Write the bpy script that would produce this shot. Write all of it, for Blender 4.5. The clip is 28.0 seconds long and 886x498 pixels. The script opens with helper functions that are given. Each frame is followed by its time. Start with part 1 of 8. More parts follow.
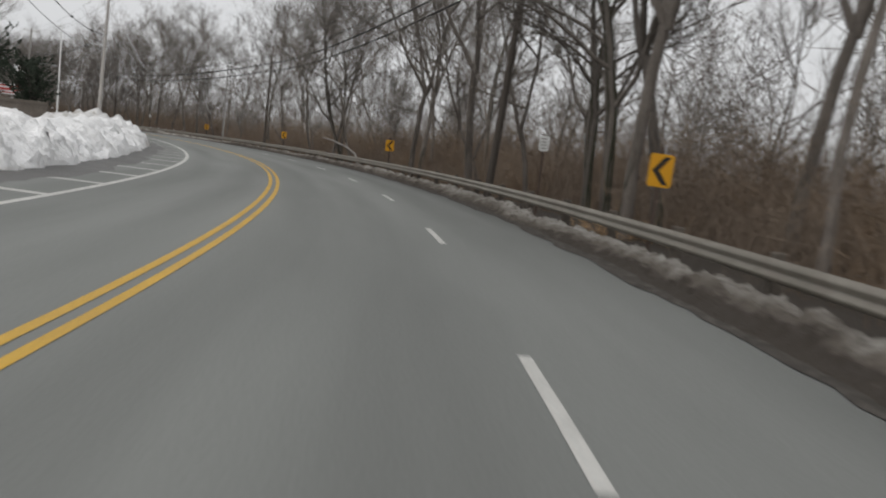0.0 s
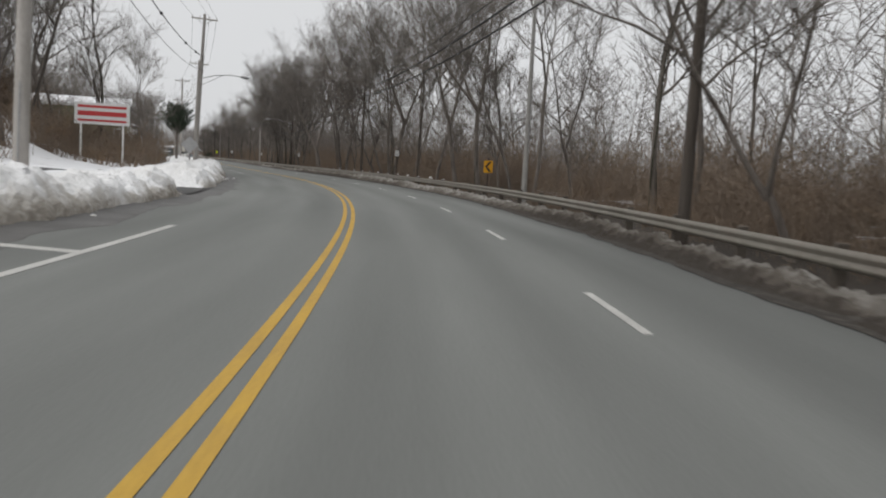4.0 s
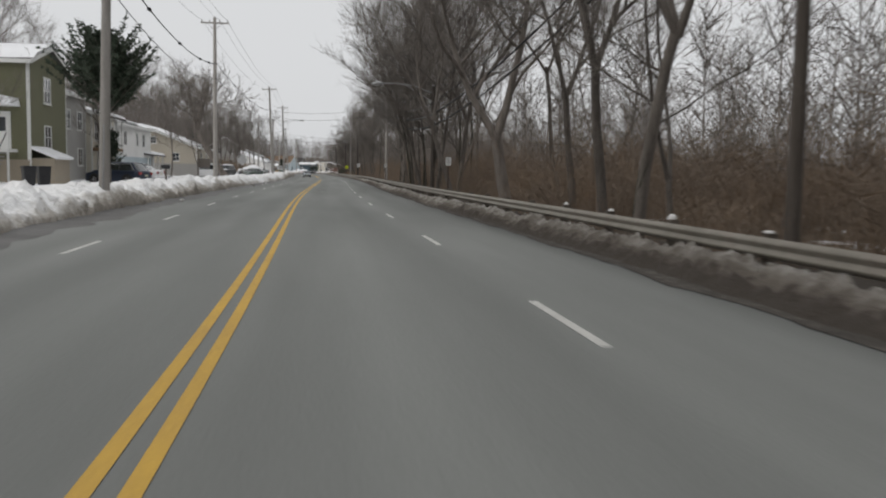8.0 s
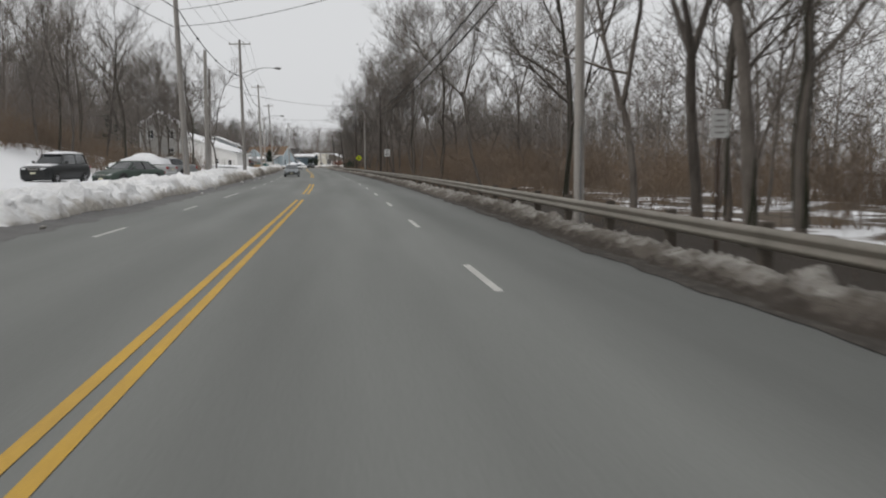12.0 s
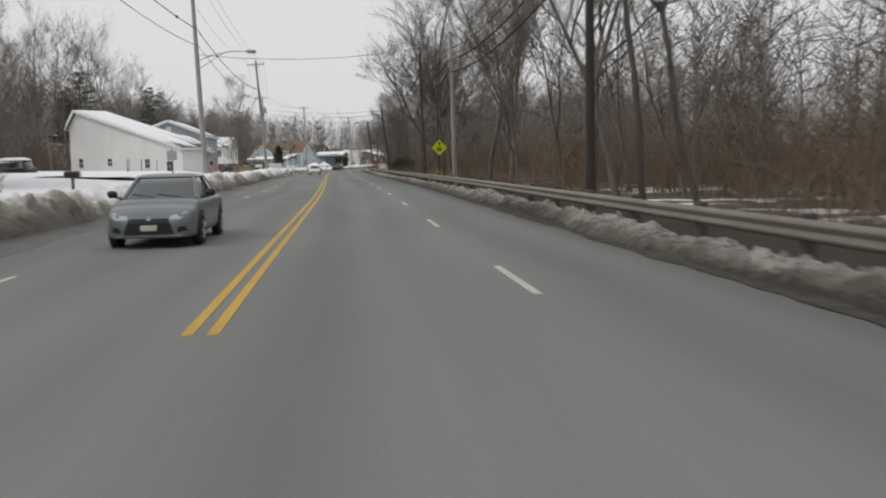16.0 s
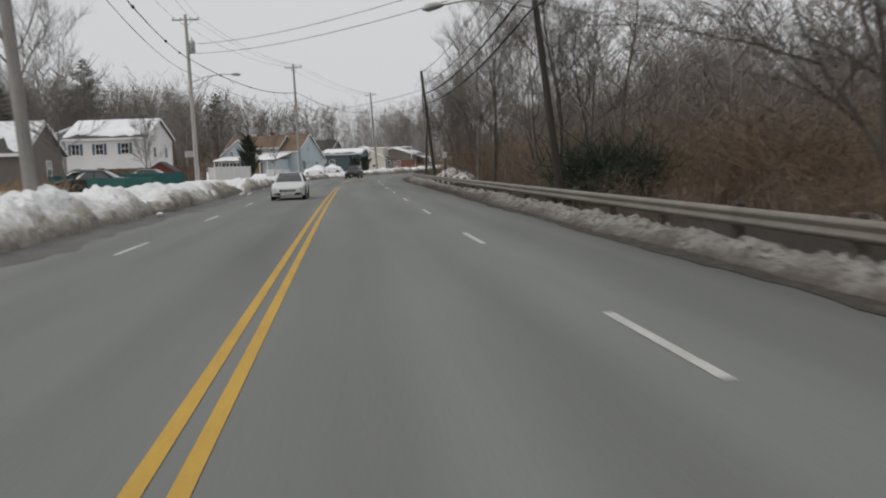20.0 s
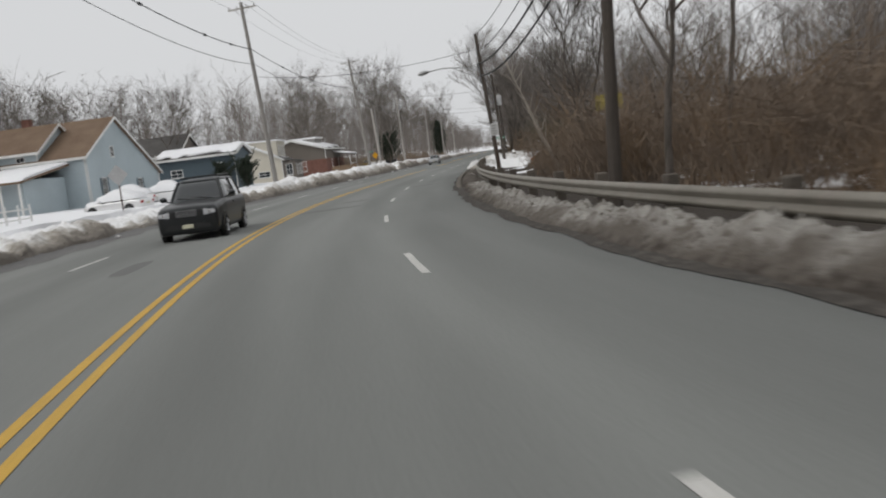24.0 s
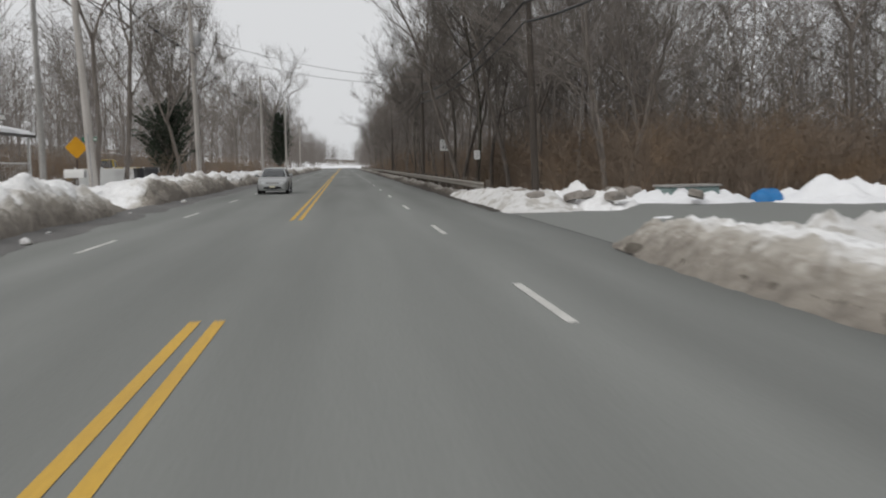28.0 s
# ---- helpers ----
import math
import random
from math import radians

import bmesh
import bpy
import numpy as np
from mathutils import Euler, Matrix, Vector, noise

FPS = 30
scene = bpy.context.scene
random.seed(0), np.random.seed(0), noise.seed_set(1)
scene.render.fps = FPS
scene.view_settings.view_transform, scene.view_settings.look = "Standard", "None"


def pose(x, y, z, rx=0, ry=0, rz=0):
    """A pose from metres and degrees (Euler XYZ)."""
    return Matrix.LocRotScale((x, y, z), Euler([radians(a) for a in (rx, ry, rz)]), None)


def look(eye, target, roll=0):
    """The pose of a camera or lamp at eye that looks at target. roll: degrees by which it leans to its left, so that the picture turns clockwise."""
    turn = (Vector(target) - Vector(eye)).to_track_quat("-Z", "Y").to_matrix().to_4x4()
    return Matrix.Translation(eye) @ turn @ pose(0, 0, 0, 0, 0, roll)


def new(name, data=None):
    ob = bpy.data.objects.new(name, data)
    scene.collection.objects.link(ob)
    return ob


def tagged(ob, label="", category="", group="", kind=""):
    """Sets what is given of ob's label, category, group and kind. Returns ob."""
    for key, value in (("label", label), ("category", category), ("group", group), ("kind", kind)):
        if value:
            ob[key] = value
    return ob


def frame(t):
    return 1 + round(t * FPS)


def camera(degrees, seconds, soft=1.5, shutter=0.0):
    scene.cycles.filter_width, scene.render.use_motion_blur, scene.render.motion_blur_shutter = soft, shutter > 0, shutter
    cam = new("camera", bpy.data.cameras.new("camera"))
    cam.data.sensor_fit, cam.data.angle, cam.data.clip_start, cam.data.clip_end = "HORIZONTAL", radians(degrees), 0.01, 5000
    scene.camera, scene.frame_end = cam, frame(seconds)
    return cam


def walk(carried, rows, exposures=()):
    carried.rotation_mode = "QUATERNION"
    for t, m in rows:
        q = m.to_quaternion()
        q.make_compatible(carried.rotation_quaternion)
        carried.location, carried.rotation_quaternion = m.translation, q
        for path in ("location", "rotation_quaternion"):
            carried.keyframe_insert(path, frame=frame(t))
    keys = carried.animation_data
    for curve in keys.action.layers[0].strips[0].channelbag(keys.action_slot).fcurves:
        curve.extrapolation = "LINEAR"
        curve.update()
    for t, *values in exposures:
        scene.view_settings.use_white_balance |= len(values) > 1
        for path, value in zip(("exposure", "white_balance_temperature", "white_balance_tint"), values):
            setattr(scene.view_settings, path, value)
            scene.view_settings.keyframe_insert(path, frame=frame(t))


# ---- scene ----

# ---------------------------------------------------------------- the road's line
# Everything is placed by s (stations of 0.96 m along the road's yellow line) and lat (metres to the right of it).
KAPPA = (0.38, 0.441, 0.497, 0.542, 0.562, 0.538, 0.504, 0.374, 0.259, 0.346, 0.457, 0.348, 0.185, 0.039, -0.068, -0.068,
         -0.014, -0.008, 0.006, 0.05, 0.072, 0.048, -0.023, 0.0, 0.072, 0.016, -0.002, 0.007, -0.026, -0.025, -0.013, -0.043, -0.417,
         -0.635, -0.368, -0.183, 0.007, -0.021, 0.011, 0.0)
_run = np.arange(-45.0, 1500.0, 1.0)  # metres
LINE_S = _run * 1.04 - 8.84  # stations along the road
_kap = np.interp(_run, -31.250 + 18.750 * np.arange(len(KAPPA)), KAPPA) / 100
LINE_A = np.concatenate([[0], np.cumsum((_kap[1:] + _kap[:-1]) / 2)])
LINE_A -= np.interp(0, LINE_S, LINE_A)
_dx, _dy = -np.sin(LINE_A), np.cos(LINE_A)
LINE_X = np.concatenate([[0], np.cumsum((_dx[1:] + _dx[:-1]) / 2)])
LINE_Y = np.concatenate([[0], np.cumsum((_dy[1:] + _dy[:-1]) / 2)])
LINE_X -= np.interp(0, LINE_S, LINE_X)
LINE_Y -= np.interp(0, LINE_S, LINE_Y)


def heading(s):
    """The road's direction in degrees, 0 along +y."""
    return math.degrees(np.interp(s, LINE_S, LINE_A))


def spots(s, lat):
    """World x and y for arrays of s and lat."""
    s, lat = np.asarray(s, float), np.asarray(lat, float)
    a = np.interp(s, LINE_S, LINE_A)
    return np.interp(s, LINE_S, LINE_X) + np.cos(a) * lat, np.interp(s, LINE_S, LINE_Y) + np.sin(a) * lat


def at(s, lat, z=0.0):
    x, y = spots(s, lat)
    return Vector((float(x), float(y), z))


def stand(s, lat, z=0.0, turn=0.0):
    """A pose there: local y along the road, local x to its right, turned by some degrees."""
    p = at(s, lat, z)
    return pose(p.x, p.y, p.z, 0, 0, heading(s) + turn)


# ---------------------------------------------------------------- camera
EYE = 1.624
WALK = (  # seconds, s, lat, yaw from the road's direction, pitch, roll
    (0.0, 28.85, 2.593, -1.63, -6.14, 6.30),
    (0.5, 38.67, 2.234, -0.50, -5.08, 7.62),
    (1.0, 48.35, 2.050, -1.43, -5.17, 4.95),
    (1.5, 57.82, 1.770, 0.18, -5.61, 4.10),
    (2.0, 67.31, 1.624, -1.51, -5.78, 3.28),
    (2.5, 77.18, 1.563, 0.68, -5.58, 2.90),
    (3.0, 86.84, 1.643, 0.52, -5.56, 3.11),
    (3.5, 96.81, 1.537, -0.26, -5.72, 2.87),
    (4.0, 107.17, 1.199, -1.48, -5.33, 3.06),
    (4.5, 117.28, 0.877, -2.41, -5.00, 3.42),
    (5.0, 127.44, 0.585, -3.21, -4.76, 3.76),
    (5.5, 137.78, 0.524, -3.06, -4.65, 3.70),
    (6.0, 148.09, 0.464, -3.55, -5.00, 3.55),
    (6.5, 158.81, 0.590, -4.93, -5.08, 2.90),
    (7.0, 169.37, 0.652, -6.57, -5.05, 2.00),
    (7.5, 180.26, 0.796, -6.24, -5.04, 1.61),
    (8.0, 191.41, 1.098, -7.15, -4.98, 0.98),
    (8.5, 202.27, 1.115, -6.69, -5.24, -0.09),
    (9.0, 214.05, 1.335, -6.98, -5.13, -0.11),
    (9.5, 225.47, 1.347, -7.92, -5.58, -1.54),
    (10.0, 236.84, 1.453, -7.99, -5.65, -1.81),
    (10.5, 248.33, 1.594, -7.71, -5.62, -1.84),
    (11.0, 259.91, 1.653, -7.09, -5.51, -1.59),
    (11.5, 271.04, 1.547, -6.83, -5.37, -0.62),
    (12.0, 283.34, 1.699, -6.83, -5.55, 0.04),
    (12.5, 294.93, 1.733, -6.28, -5.55, 0.08),
    (13.0, 306.72, 1.758, -5.90, -5.55, -0.21),
    (13.5, 318.66, 1.770, -5.68, -5.55, -0.79),
    (14.0, 330.64, 1.753, -5.62, -5.54, -1.23),
    (14.5, 342.56, 1.769, -5.43, -5.40, -0.39),
    (15.0, 354.30, 1.570, -5.91, -5.45, -0.41),
    (15.5, 366.65, 1.482, -6.15, -5.62, -0.81),
    (16.0, 379.09, 1.444, -6.32, -5.69, -1.32),
    (16.5, 391.31, 1.315, -6.46, -5.49, -0.68),
    (17.0, 403.66, 1.287, -6.16, -5.62, -1.27),
    (17.5, 415.94, 1.193, -6.23, -5.42, -1.06),
    (18.0, 428.14, 1.011, -6.60, -5.37, -0.91),
    (18.5, 440.40, 1.006, -6.50, -5.58, -1.51),
    (19.0, 452.69, 0.952, -6.54, -5.58, -1.70),
    (19.5, 466.26, 0.929, -6.82, -4.99, -0.58),
    (20.0, 478.67, 1.032, -6.12, -5.53, -1.86),
    (20.5, 491.35, 1.117, -5.88, -5.51, -1.37),
    (21.0, 503.80, 1.146, -5.08, -5.49, -1.45),
    (21.5, 516.06, 1.130, -3.92, -5.50, -2.01),
    (22.0, 528.40, 1.128, -3.69, -5.52, -2.55),
    (22.5, 541.11, 1.198, -5.66, -5.58, -2.58),
    (23.0, 554.23, 1.352, -10.05, -5.68, -1.99),
    (23.5, 566.74, 1.635, -10.68, -5.94, -4.07),
    (24.0, 579.20, 2.043, -10.71, -6.18, -7.14),
    (24.5, 591.57, 2.251, -10.66, -7.03, -10.69),
    (25.0, 603.94, 2.314, -9.87, -7.50, -10.34),
    (25.5, 616.22, 2.575, -8.18, -8.21, -10.50),
    (26.0, 628.59, 2.344, -7.61, -8.09, -8.67),
    (26.5, 640.93, 2.140, -6.64, -7.76, -6.32),
    (27.0, 653.29, 1.881, -5.99, -7.16, -3.79),
    (27.5, 665.68, 1.671, -5.80, -6.18, -2.19),
    (28.0, 678.09, 1.467, -6.38, -5.58, -0.84),
)


def eye_pose(s, lat, yaw, pitch, roll):
    m = stand(s, lat, EYE) @ pose(0, 0, 0, 0, 0, yaw) @ pose(0, 0, 0, 90 + pitch, 0, 0)
    return m @ pose(0, 0, 0, 0, 0, roll)


EXPOSURES = ((0.0, 0.05), (3.0, 0.05), (6.0, 0.15), (8.0, 0.05), (11.0, 0.1), (12.0, 0.02), (15.0, 0.1), (17.0, 0.1), (19.0, -0.08), (20.5, -0.08), (23.0, 0.0), (26.0, 0.0), (28.0, 0.05))
cam = camera(53.56, 28.0, soft=2.0, shutter=0.25)
walk(cam, [(t, eye_pose(*row)) for t, *row in WALK], EXPOSURES)

# ---------------------------------------------------------------- world and light: an overcast winter day
world = bpy.data.worlds.new("overcast_sky")
scene.world = world
world.use_nodes = True
_n, _l = world.node_tree.nodes, world.node_tree.links
_n.clear()
_sky = _n.new("ShaderNodeTexSky")
_sky.sky_type, _sky.sun_disc = "NISHITA", False
_sky.sun_elevation, _sky.sun_rotation = radians(38), radians(150)
_sky.air_density, _sky.dust_density = 1.0, 4.0
_grey = _n.new("ShaderNodeHueSaturation")
_grey.inputs["Saturation"].default_value = 0.1
_grey.inputs["Value"].default_value = 0.1
_cloud = _n.new("ShaderNodeMixRGB")
_cloud.inputs["Fac"].default_value = 0.88
_cloud.inputs["Color2"].default_value = (0.69, 0.699, 0.713, 1)
_back = _n.new("ShaderNodeBackground")
_wout = _n.new("ShaderNodeOutputWorld")
_l.new(_sky.outputs["Color"], _grey.inputs["Color"])
_l.new(_grey.outputs["Color"], _cloud.inputs["Color1"])
_l.new(_cloud.outputs["Color"], _back.inputs["Color"])
_l.new(_back.outputs["Background"], _wout.inputs["Surface"])
_back.inputs["Strength"].default_value = 1.0
sun = new("sun", bpy.data.lights.new("sun", "SUN"))
sun.data.energy, sun.data.angle, sun.data.color = 0.85, radians(25), (1.0, 0.97, 0.93)
sun.matrix_world = look((0, 0, 50), (25, 40, 0))


# ---------------------------------------------------------------- materials
def surface(name, c1, c2, size=1.0, fine=12.0, rough=0.8, bump=0.2, metal=0.0, c3=None, spread=0.5, vary=0.0, fine_amount=0.35,
            stretch=(1, 1, 1), spec=0.3, depth=0.02, along=False):
    """A node material: two colours mixed by a coarse noise (size metres), a fine grain, relief, and a third colour in patches."""
    m = bpy.data.materials.new(name)
    m.use_nodes = True
    n, l = m.node_tree.nodes, m.node_tree.links
    b = n["Principled BSDF"]
    geo = n.new("ShaderNodeTexCoord")
    mp = n.new("ShaderNodeMapping")
    mp.inputs["Scale"].default_value = stretch
    if along:  # coordinates that follow the road
        geo = n.new("ShaderNodeAttribute")
        geo.attribute_name = "road"
        l.new(geo.outputs["Vector"], mp.inputs["Vector"])
        grain_at = n.new("ShaderNodeTexCoord").outputs["Object"]
    else:
        l.new(geo.outputs["Object"], mp.inputs["Vector"])
    big = n.new("ShaderNodeTexNoise")
    big.inputs["Scale"].default_value, big.inputs["Detail"].default_value = 1.0 / size, 4
    small = n.new("ShaderNodeTexNoise")
    small.inputs["Scale"].default_value, small.inputs["Detail"].default_value = fine / size, 3
    l.new(mp.outputs["Vector"], big.inputs["Vector"])
    l.new(grain_at if along else mp.outputs["Vector"], small.inputs["Vector"])
    ramp = n.new("ShaderNodeMapRange")
    ramp.inputs["From Min"].default_value, ramp.inputs["From Max"].default_value = 0.5 - spread / 2, 0.5 + spread / 2
    l.new(big.outputs["Fac"], ramp.inputs["Value"])
    mix = n.new("ShaderNodeMixRGB")
    mix.inputs["Color1"].default_value, mix.inputs["Color2"].default_value = (*c1, 1), (*c2, 1)
    l.new(ramp.outputs["Result"], mix.inputs["Fac"])
    out = mix.outputs["Color"]
    if c3:
        third = n.new("ShaderNodeTexNoise")
        third.inputs["Scale"].default_value, third.inputs["Detail"].default_value = 2.7 / size, 6
        l.new(mp.outputs["Vector"], third.inputs["Vector"])
        cut = n.new("ShaderNodeMapRange")
        cut.inputs["From Min"].default_value, cut.inputs["From Max"].default_value = 0.52, 0.62
        l.new(third.outputs["Fac"], cut.inputs["Value"])
        mix3 = n.new("ShaderNodeMixRGB")
        mix3.inputs["Color2"].default_value = (*c3, 1)
        l.new(cut.outputs["Result"], mix3.inputs["Fac"])
        l.new(out, mix3.inputs["Color1"])
        out = mix3.outputs["Color"]
    grain = n.new("ShaderNodeMapRange")
    grain.inputs["To Min"].default_value, grain.inputs["To Max"].default_value = 1 - fine_amount, 1 + fine_amount
    l.new(small.outputs["Fac"], grain.inputs["Value"])
    tone = n.new("ShaderNodeMixRGB")
    tone.blend_type = "MULTIPLY"
    tone.inputs["Fac"].default_value = 1
    l.new(out, tone.inputs["Color1"])
    l.new(grain.outputs["Result"], tone.inputs["Color2"])
    out = tone.outputs["Color"]
    if vary:
        info = n.new("ShaderNodeObjectInfo")
        rnd = n.new("ShaderNodeMapRange")
        rnd.inputs["To Min"].default_value, rnd.inputs["To Max"].default_value = 1 - vary, 1 + vary
        l.new(info.outputs["Random"], rnd.inputs["Value"])
        tone2 = n.new("ShaderNodeMixRGB")
        tone2.blend_type = "MULTIPLY"
        tone2.inputs["Fac"].default_value = 1
        l.new(out, tone2.inputs["Color1"])
        l.new(rnd.outputs["Result"], tone2.inputs["Color2"])
        out = tone2.outputs["Color"]
    l.new(out, b.inputs["Base Color"])
    b.inputs["Roughness"].default_value, b.inputs["Metallic"].default_value = rough, metal
    b.inputs["Specular IOR Level"].default_value = spec
    if bump:
        bp = n.new("ShaderNodeBump")
        bp.inputs["Strength"].default_value, bp.inputs["Distance"].default_value = bump, depth
        l.new(small.outputs["Fac"], bp.inputs["Height"])
        l.new(bp.outputs["Normal"], b.inputs["Normal"])
    return m


def plain(name, colour, rough=0.5, metal=0.0, glow=0.0, coat=0.0):
    m = bpy.data.materials.new(name)
    m.use_nodes = True
    b = m.node_tree.nodes["Principled BSDF"]
    b.inputs["Base Color"].default_value = (*colour, 1)
    b.inputs["Roughness"].default_value, b.inputs["Metallic"].default_value = rough, metal
    b.inputs["Coat Weight"].default_value = coat
    return m


def siding(name, colour, course=0.13):
    """Clapboard: courses as relief, with weathering."""
    m = surface(name, colour, tuple(c * 0.86 for c in colour), size=2.5, fine=20, rough=0.65, bump=0.0, fine_amount=0.08)
    n, l = m.node_tree.nodes, m.node_tree.links
    tc = n.new("ShaderNodeTexCoord")
    wave = n.new("ShaderNodeTexWave")
    wave.bands_direction, wave.wave_profile = "Z", "SAW"
    wave.inputs["Scale"].default_value = 0.31416 / course
    l.new(tc.outputs["Object"], wave.inputs["Vector"])
    bp = n.new("ShaderNodeBump")
    bp.inputs["Strength"].default_value, bp.inputs["Distance"].default_value = 0.8, 0.015
    l.new(wave.outputs["Fac"], bp.inputs["Height"])
    l.new(bp.outputs["Normal"], n["Principled BSDF"].inputs["Normal"])
    return m


M = {}


def asphalt_material():
    """Salt-greyed asphalt: worn wheel paths along the lanes, long soft smears, blotches and fine aggregate."""
    m = surface("asphalt", (0.176, 0.182, 0.172), (0.222, 0.228, 0.217), size=2.6, fine=75, rough=0.88, bump=0.3, fine_amount=0.22, spread=0.7, stretch=(0.16, 0.8, 1), depth=0.004, along=True)
    n, l = m.node_tree.nodes, m.node_tree.links
    b = n["Principled BSDF"]
    road_at = n.new("ShaderNodeAttribute")
    road_at.attribute_name = "road"
    sep = n.new("ShaderNodeSeparateXYZ")
    l.new(road_at.outputs["Vector"], sep.inputs["Vector"])
    drift = n.new("ShaderNodeTexNoise")
    drift.noise_dimensions = "1D"
    drift.inputs["Scale"].default_value, drift.inputs["Detail"].default_value = 0.03, 2
    l.new(sep.outputs["X"], drift.inputs["W"])
    shift = n.new("ShaderNodeMath")
    shift.operation = "MULTIPLY_ADD"
    shift.inputs[1].default_value = 0.9
    l.new(drift.outputs["Fac"], shift.inputs[0])
    l.new(sep.outputs["Y"], shift.inputs[2])
    turn = n.new("ShaderNodeMath")
    turn.operation = "MULTIPLY"
    turn.inputs[1].default_value = 2 * math.pi / 1.85
    l.new(shift.outputs["Value"], turn.inputs[0])
    wave = n.new("ShaderNodeMath")
    wave.operation = "SINE"
    l.new(turn.outputs["Value"], wave.inputs[0])
    paths = n.new("ShaderNodeMapRange")
    paths.inputs["From Min"].default_value, paths.inputs["From Max"].default_value = -1, 1
    paths.inputs["To Min"].default_value, paths.inputs["To Max"].default_value = 0.95, 1.05
    l.new(wave.outputs["Value"], paths.inputs["Value"])
    stretch = n.new("ShaderNodeMapping")
    stretch.inputs["Scale"].default_value = (0.035, 0.5, 1)
    l.new(road_at.outputs["Vector"], stretch.inputs["Vector"])
    smear = n.new("ShaderNodeTexNoise")
    smear.inputs["Scale"].default_value, smear.inputs["Detail"].default_value = 1.0, 5
    l.new(stretch.outputs["Vector"], smear.inputs["Vector"])
    blot = n.new("ShaderNodeMapRange")
    blot.inputs["From Min"].default_value, blot.inputs["From Max"].default_value = 0.3, 0.7
    blot.inputs["To Min"].default_value, blot.inputs["To Max"].default_value = 0.84, 1.14
    l.new(smear.outputs["Fac"], blot.inputs["Value"])
    both = n.new("ShaderNodeMath")
    both.operation = "MULTIPLY"
    l.new(paths.outputs["Result"], both.inputs[0])
    l.new(blot.outputs["Result"], both.inputs[1])
    old = b.inputs["Base Color"].links[0].from_socket
    mix = n.new("ShaderNodeMixRGB")
    mix.blend_type = "MULTIPLY"
    mix.inputs["Fac"].default_value = 1
    l.new(old, mix.inputs["Color1"])
    l.new(both.outputs["Value"], mix.inputs["Color2"])
    l.new(mix.outputs["Color"], b.inputs["Base Color"])
    return m


M["asphalt"] = asphalt_material()
M["asphalt_dark"] = surface("old_asphalt", (0.075, 0.075, 0.075), (0.105, 0.104, 0.10), size=3, fine=90, rough=0.85, bump=0.4, depth=0.006)
M["tar"] = surface("tar_patch", (0.125, 0.125, 0.121), (0.155, 0.155, 0.15), size=1.2, fine=60, rough=0.8, bump=0.3, depth=0.003)
M["yellow"] = surface("yellow_paint", (0.62, 0.38, 0.06), (0.50, 0.31, 0.07), size=1.3, fine=30, rough=0.7, bump=0.2, fine_amount=0.3, depth=0.003)
M["white_paint"] = surface("white_paint", (0.62, 0.61, 0.58), (0.46, 0.455, 0.43), size=0.9, fine=25, rough=0.7, bump=0.2, fine_amount=0.3, depth=0.003)
M["snow"] = surface("clean_snow", (0.88, 0.885, 0.90), (0.80, 0.805, 0.82), size=3.5, fine=9, rough=0.75, bump=0.5, fine_amount=0.08, depth=0.06)
M["pile"] = surface("snow_pile_snow", (0.74, 0.735, 0.73), (0.60, 0.59, 0.575), size=1.3, fine=8, rough=0.8, bump=0.8, fine_amount=0.16,
                    c3=(0.47, 0.45, 0.42), spread=0.4, depth=0.08)
M["wet_grit"] = surface("wet_grit", (0.040, 0.035, 0.030), (0.075, 0.066, 0.057), size=0.6, fine=12, rough=0.9, bump=1.0, fine_amount=0.5, c3=(0.10, 0.09, 0.078), depth=0.03)
M["litter"] = surface("leaf_litter", (0.07, 0.058, 0.048), (0.12, 0.10, 0.085), size=0.5, fine=12, rough=0.95, bump=1.0, fine_amount=0.5, c3=(0.135, 0.12, 0.104), depth=0.04)
M["slush"] = surface("wet_grit", (0.095, 0.092, 0.088), (0.15, 0.145, 0.14), size=1.5, fine=30, rough=0.6, bump=0.6, fine_amount=0.35, depth=0.02)
M["galvanised"] = surface("weathered_steel", (0.20, 0.184, 0.155), (0.29, 0.268, 0.232), size=1.4, fine=14, rough=0.55, bump=0.15, metal=0.35,
                          c3=(0.24, 0.215, 0.185), spread=0.5, fine_amount=0.25, depth=0.004)
M["rub_steel"] = surface("grimy_steel", (0.075, 0.068, 0.056), (0.14, 0.128, 0.108), size=0.9, fine=14, rough=0.75, bump=0.2, metal=0.2, fine_amount=0.3, depth=0.004)
M["post"] = surface("rail_post_wood", (0.10, 0.085, 0.07), (0.15, 0.13, 0.11), size=0.5, fine=10, rough=0.85, bump=0.4, vary=0.2)
M["pole_wood"] = surface("pole_wood", (0.30, 0.28, 0.255), (0.42, 0.395, 0.37), size=1.2, fine=14, rough=0.85, bump=0.5, stretch=(8, 8, 0.6), vary=0.25)
M["pole_dark"] = surface("dark_pole_wood", (0.06, 0.05, 0.043), (0.10, 0.085, 0.072), size=1.2, fine=14, rough=0.85, bump=0.5, stretch=(8, 8, 0.6), vary=0.25)
M["wire"] = plain("cable", (0.02, 0.02, 0.022), 0.6)
M["bark"] = surface("bark", (0.095, 0.082, 0.071), (0.192, 0.169, 0.15), size=0.7, fine=9, rough=0.9, bump=0.8, stretch=(3, 3, 0.7), vary=0.3, depth=0.03)
M["twig"] = surface("twigs", (0.145, 0.129, 0.116), (0.222, 0.199, 0.18), size=3, fine=10, rough=0.9, bump=0.0, vary=0.25)
M["olive_twig"] = surface("olive_twigs", (0.075, 0.078, 0.052), (0.12, 0.118, 0.08), size=4, fine=10, rough=0.9, bump=0.0)
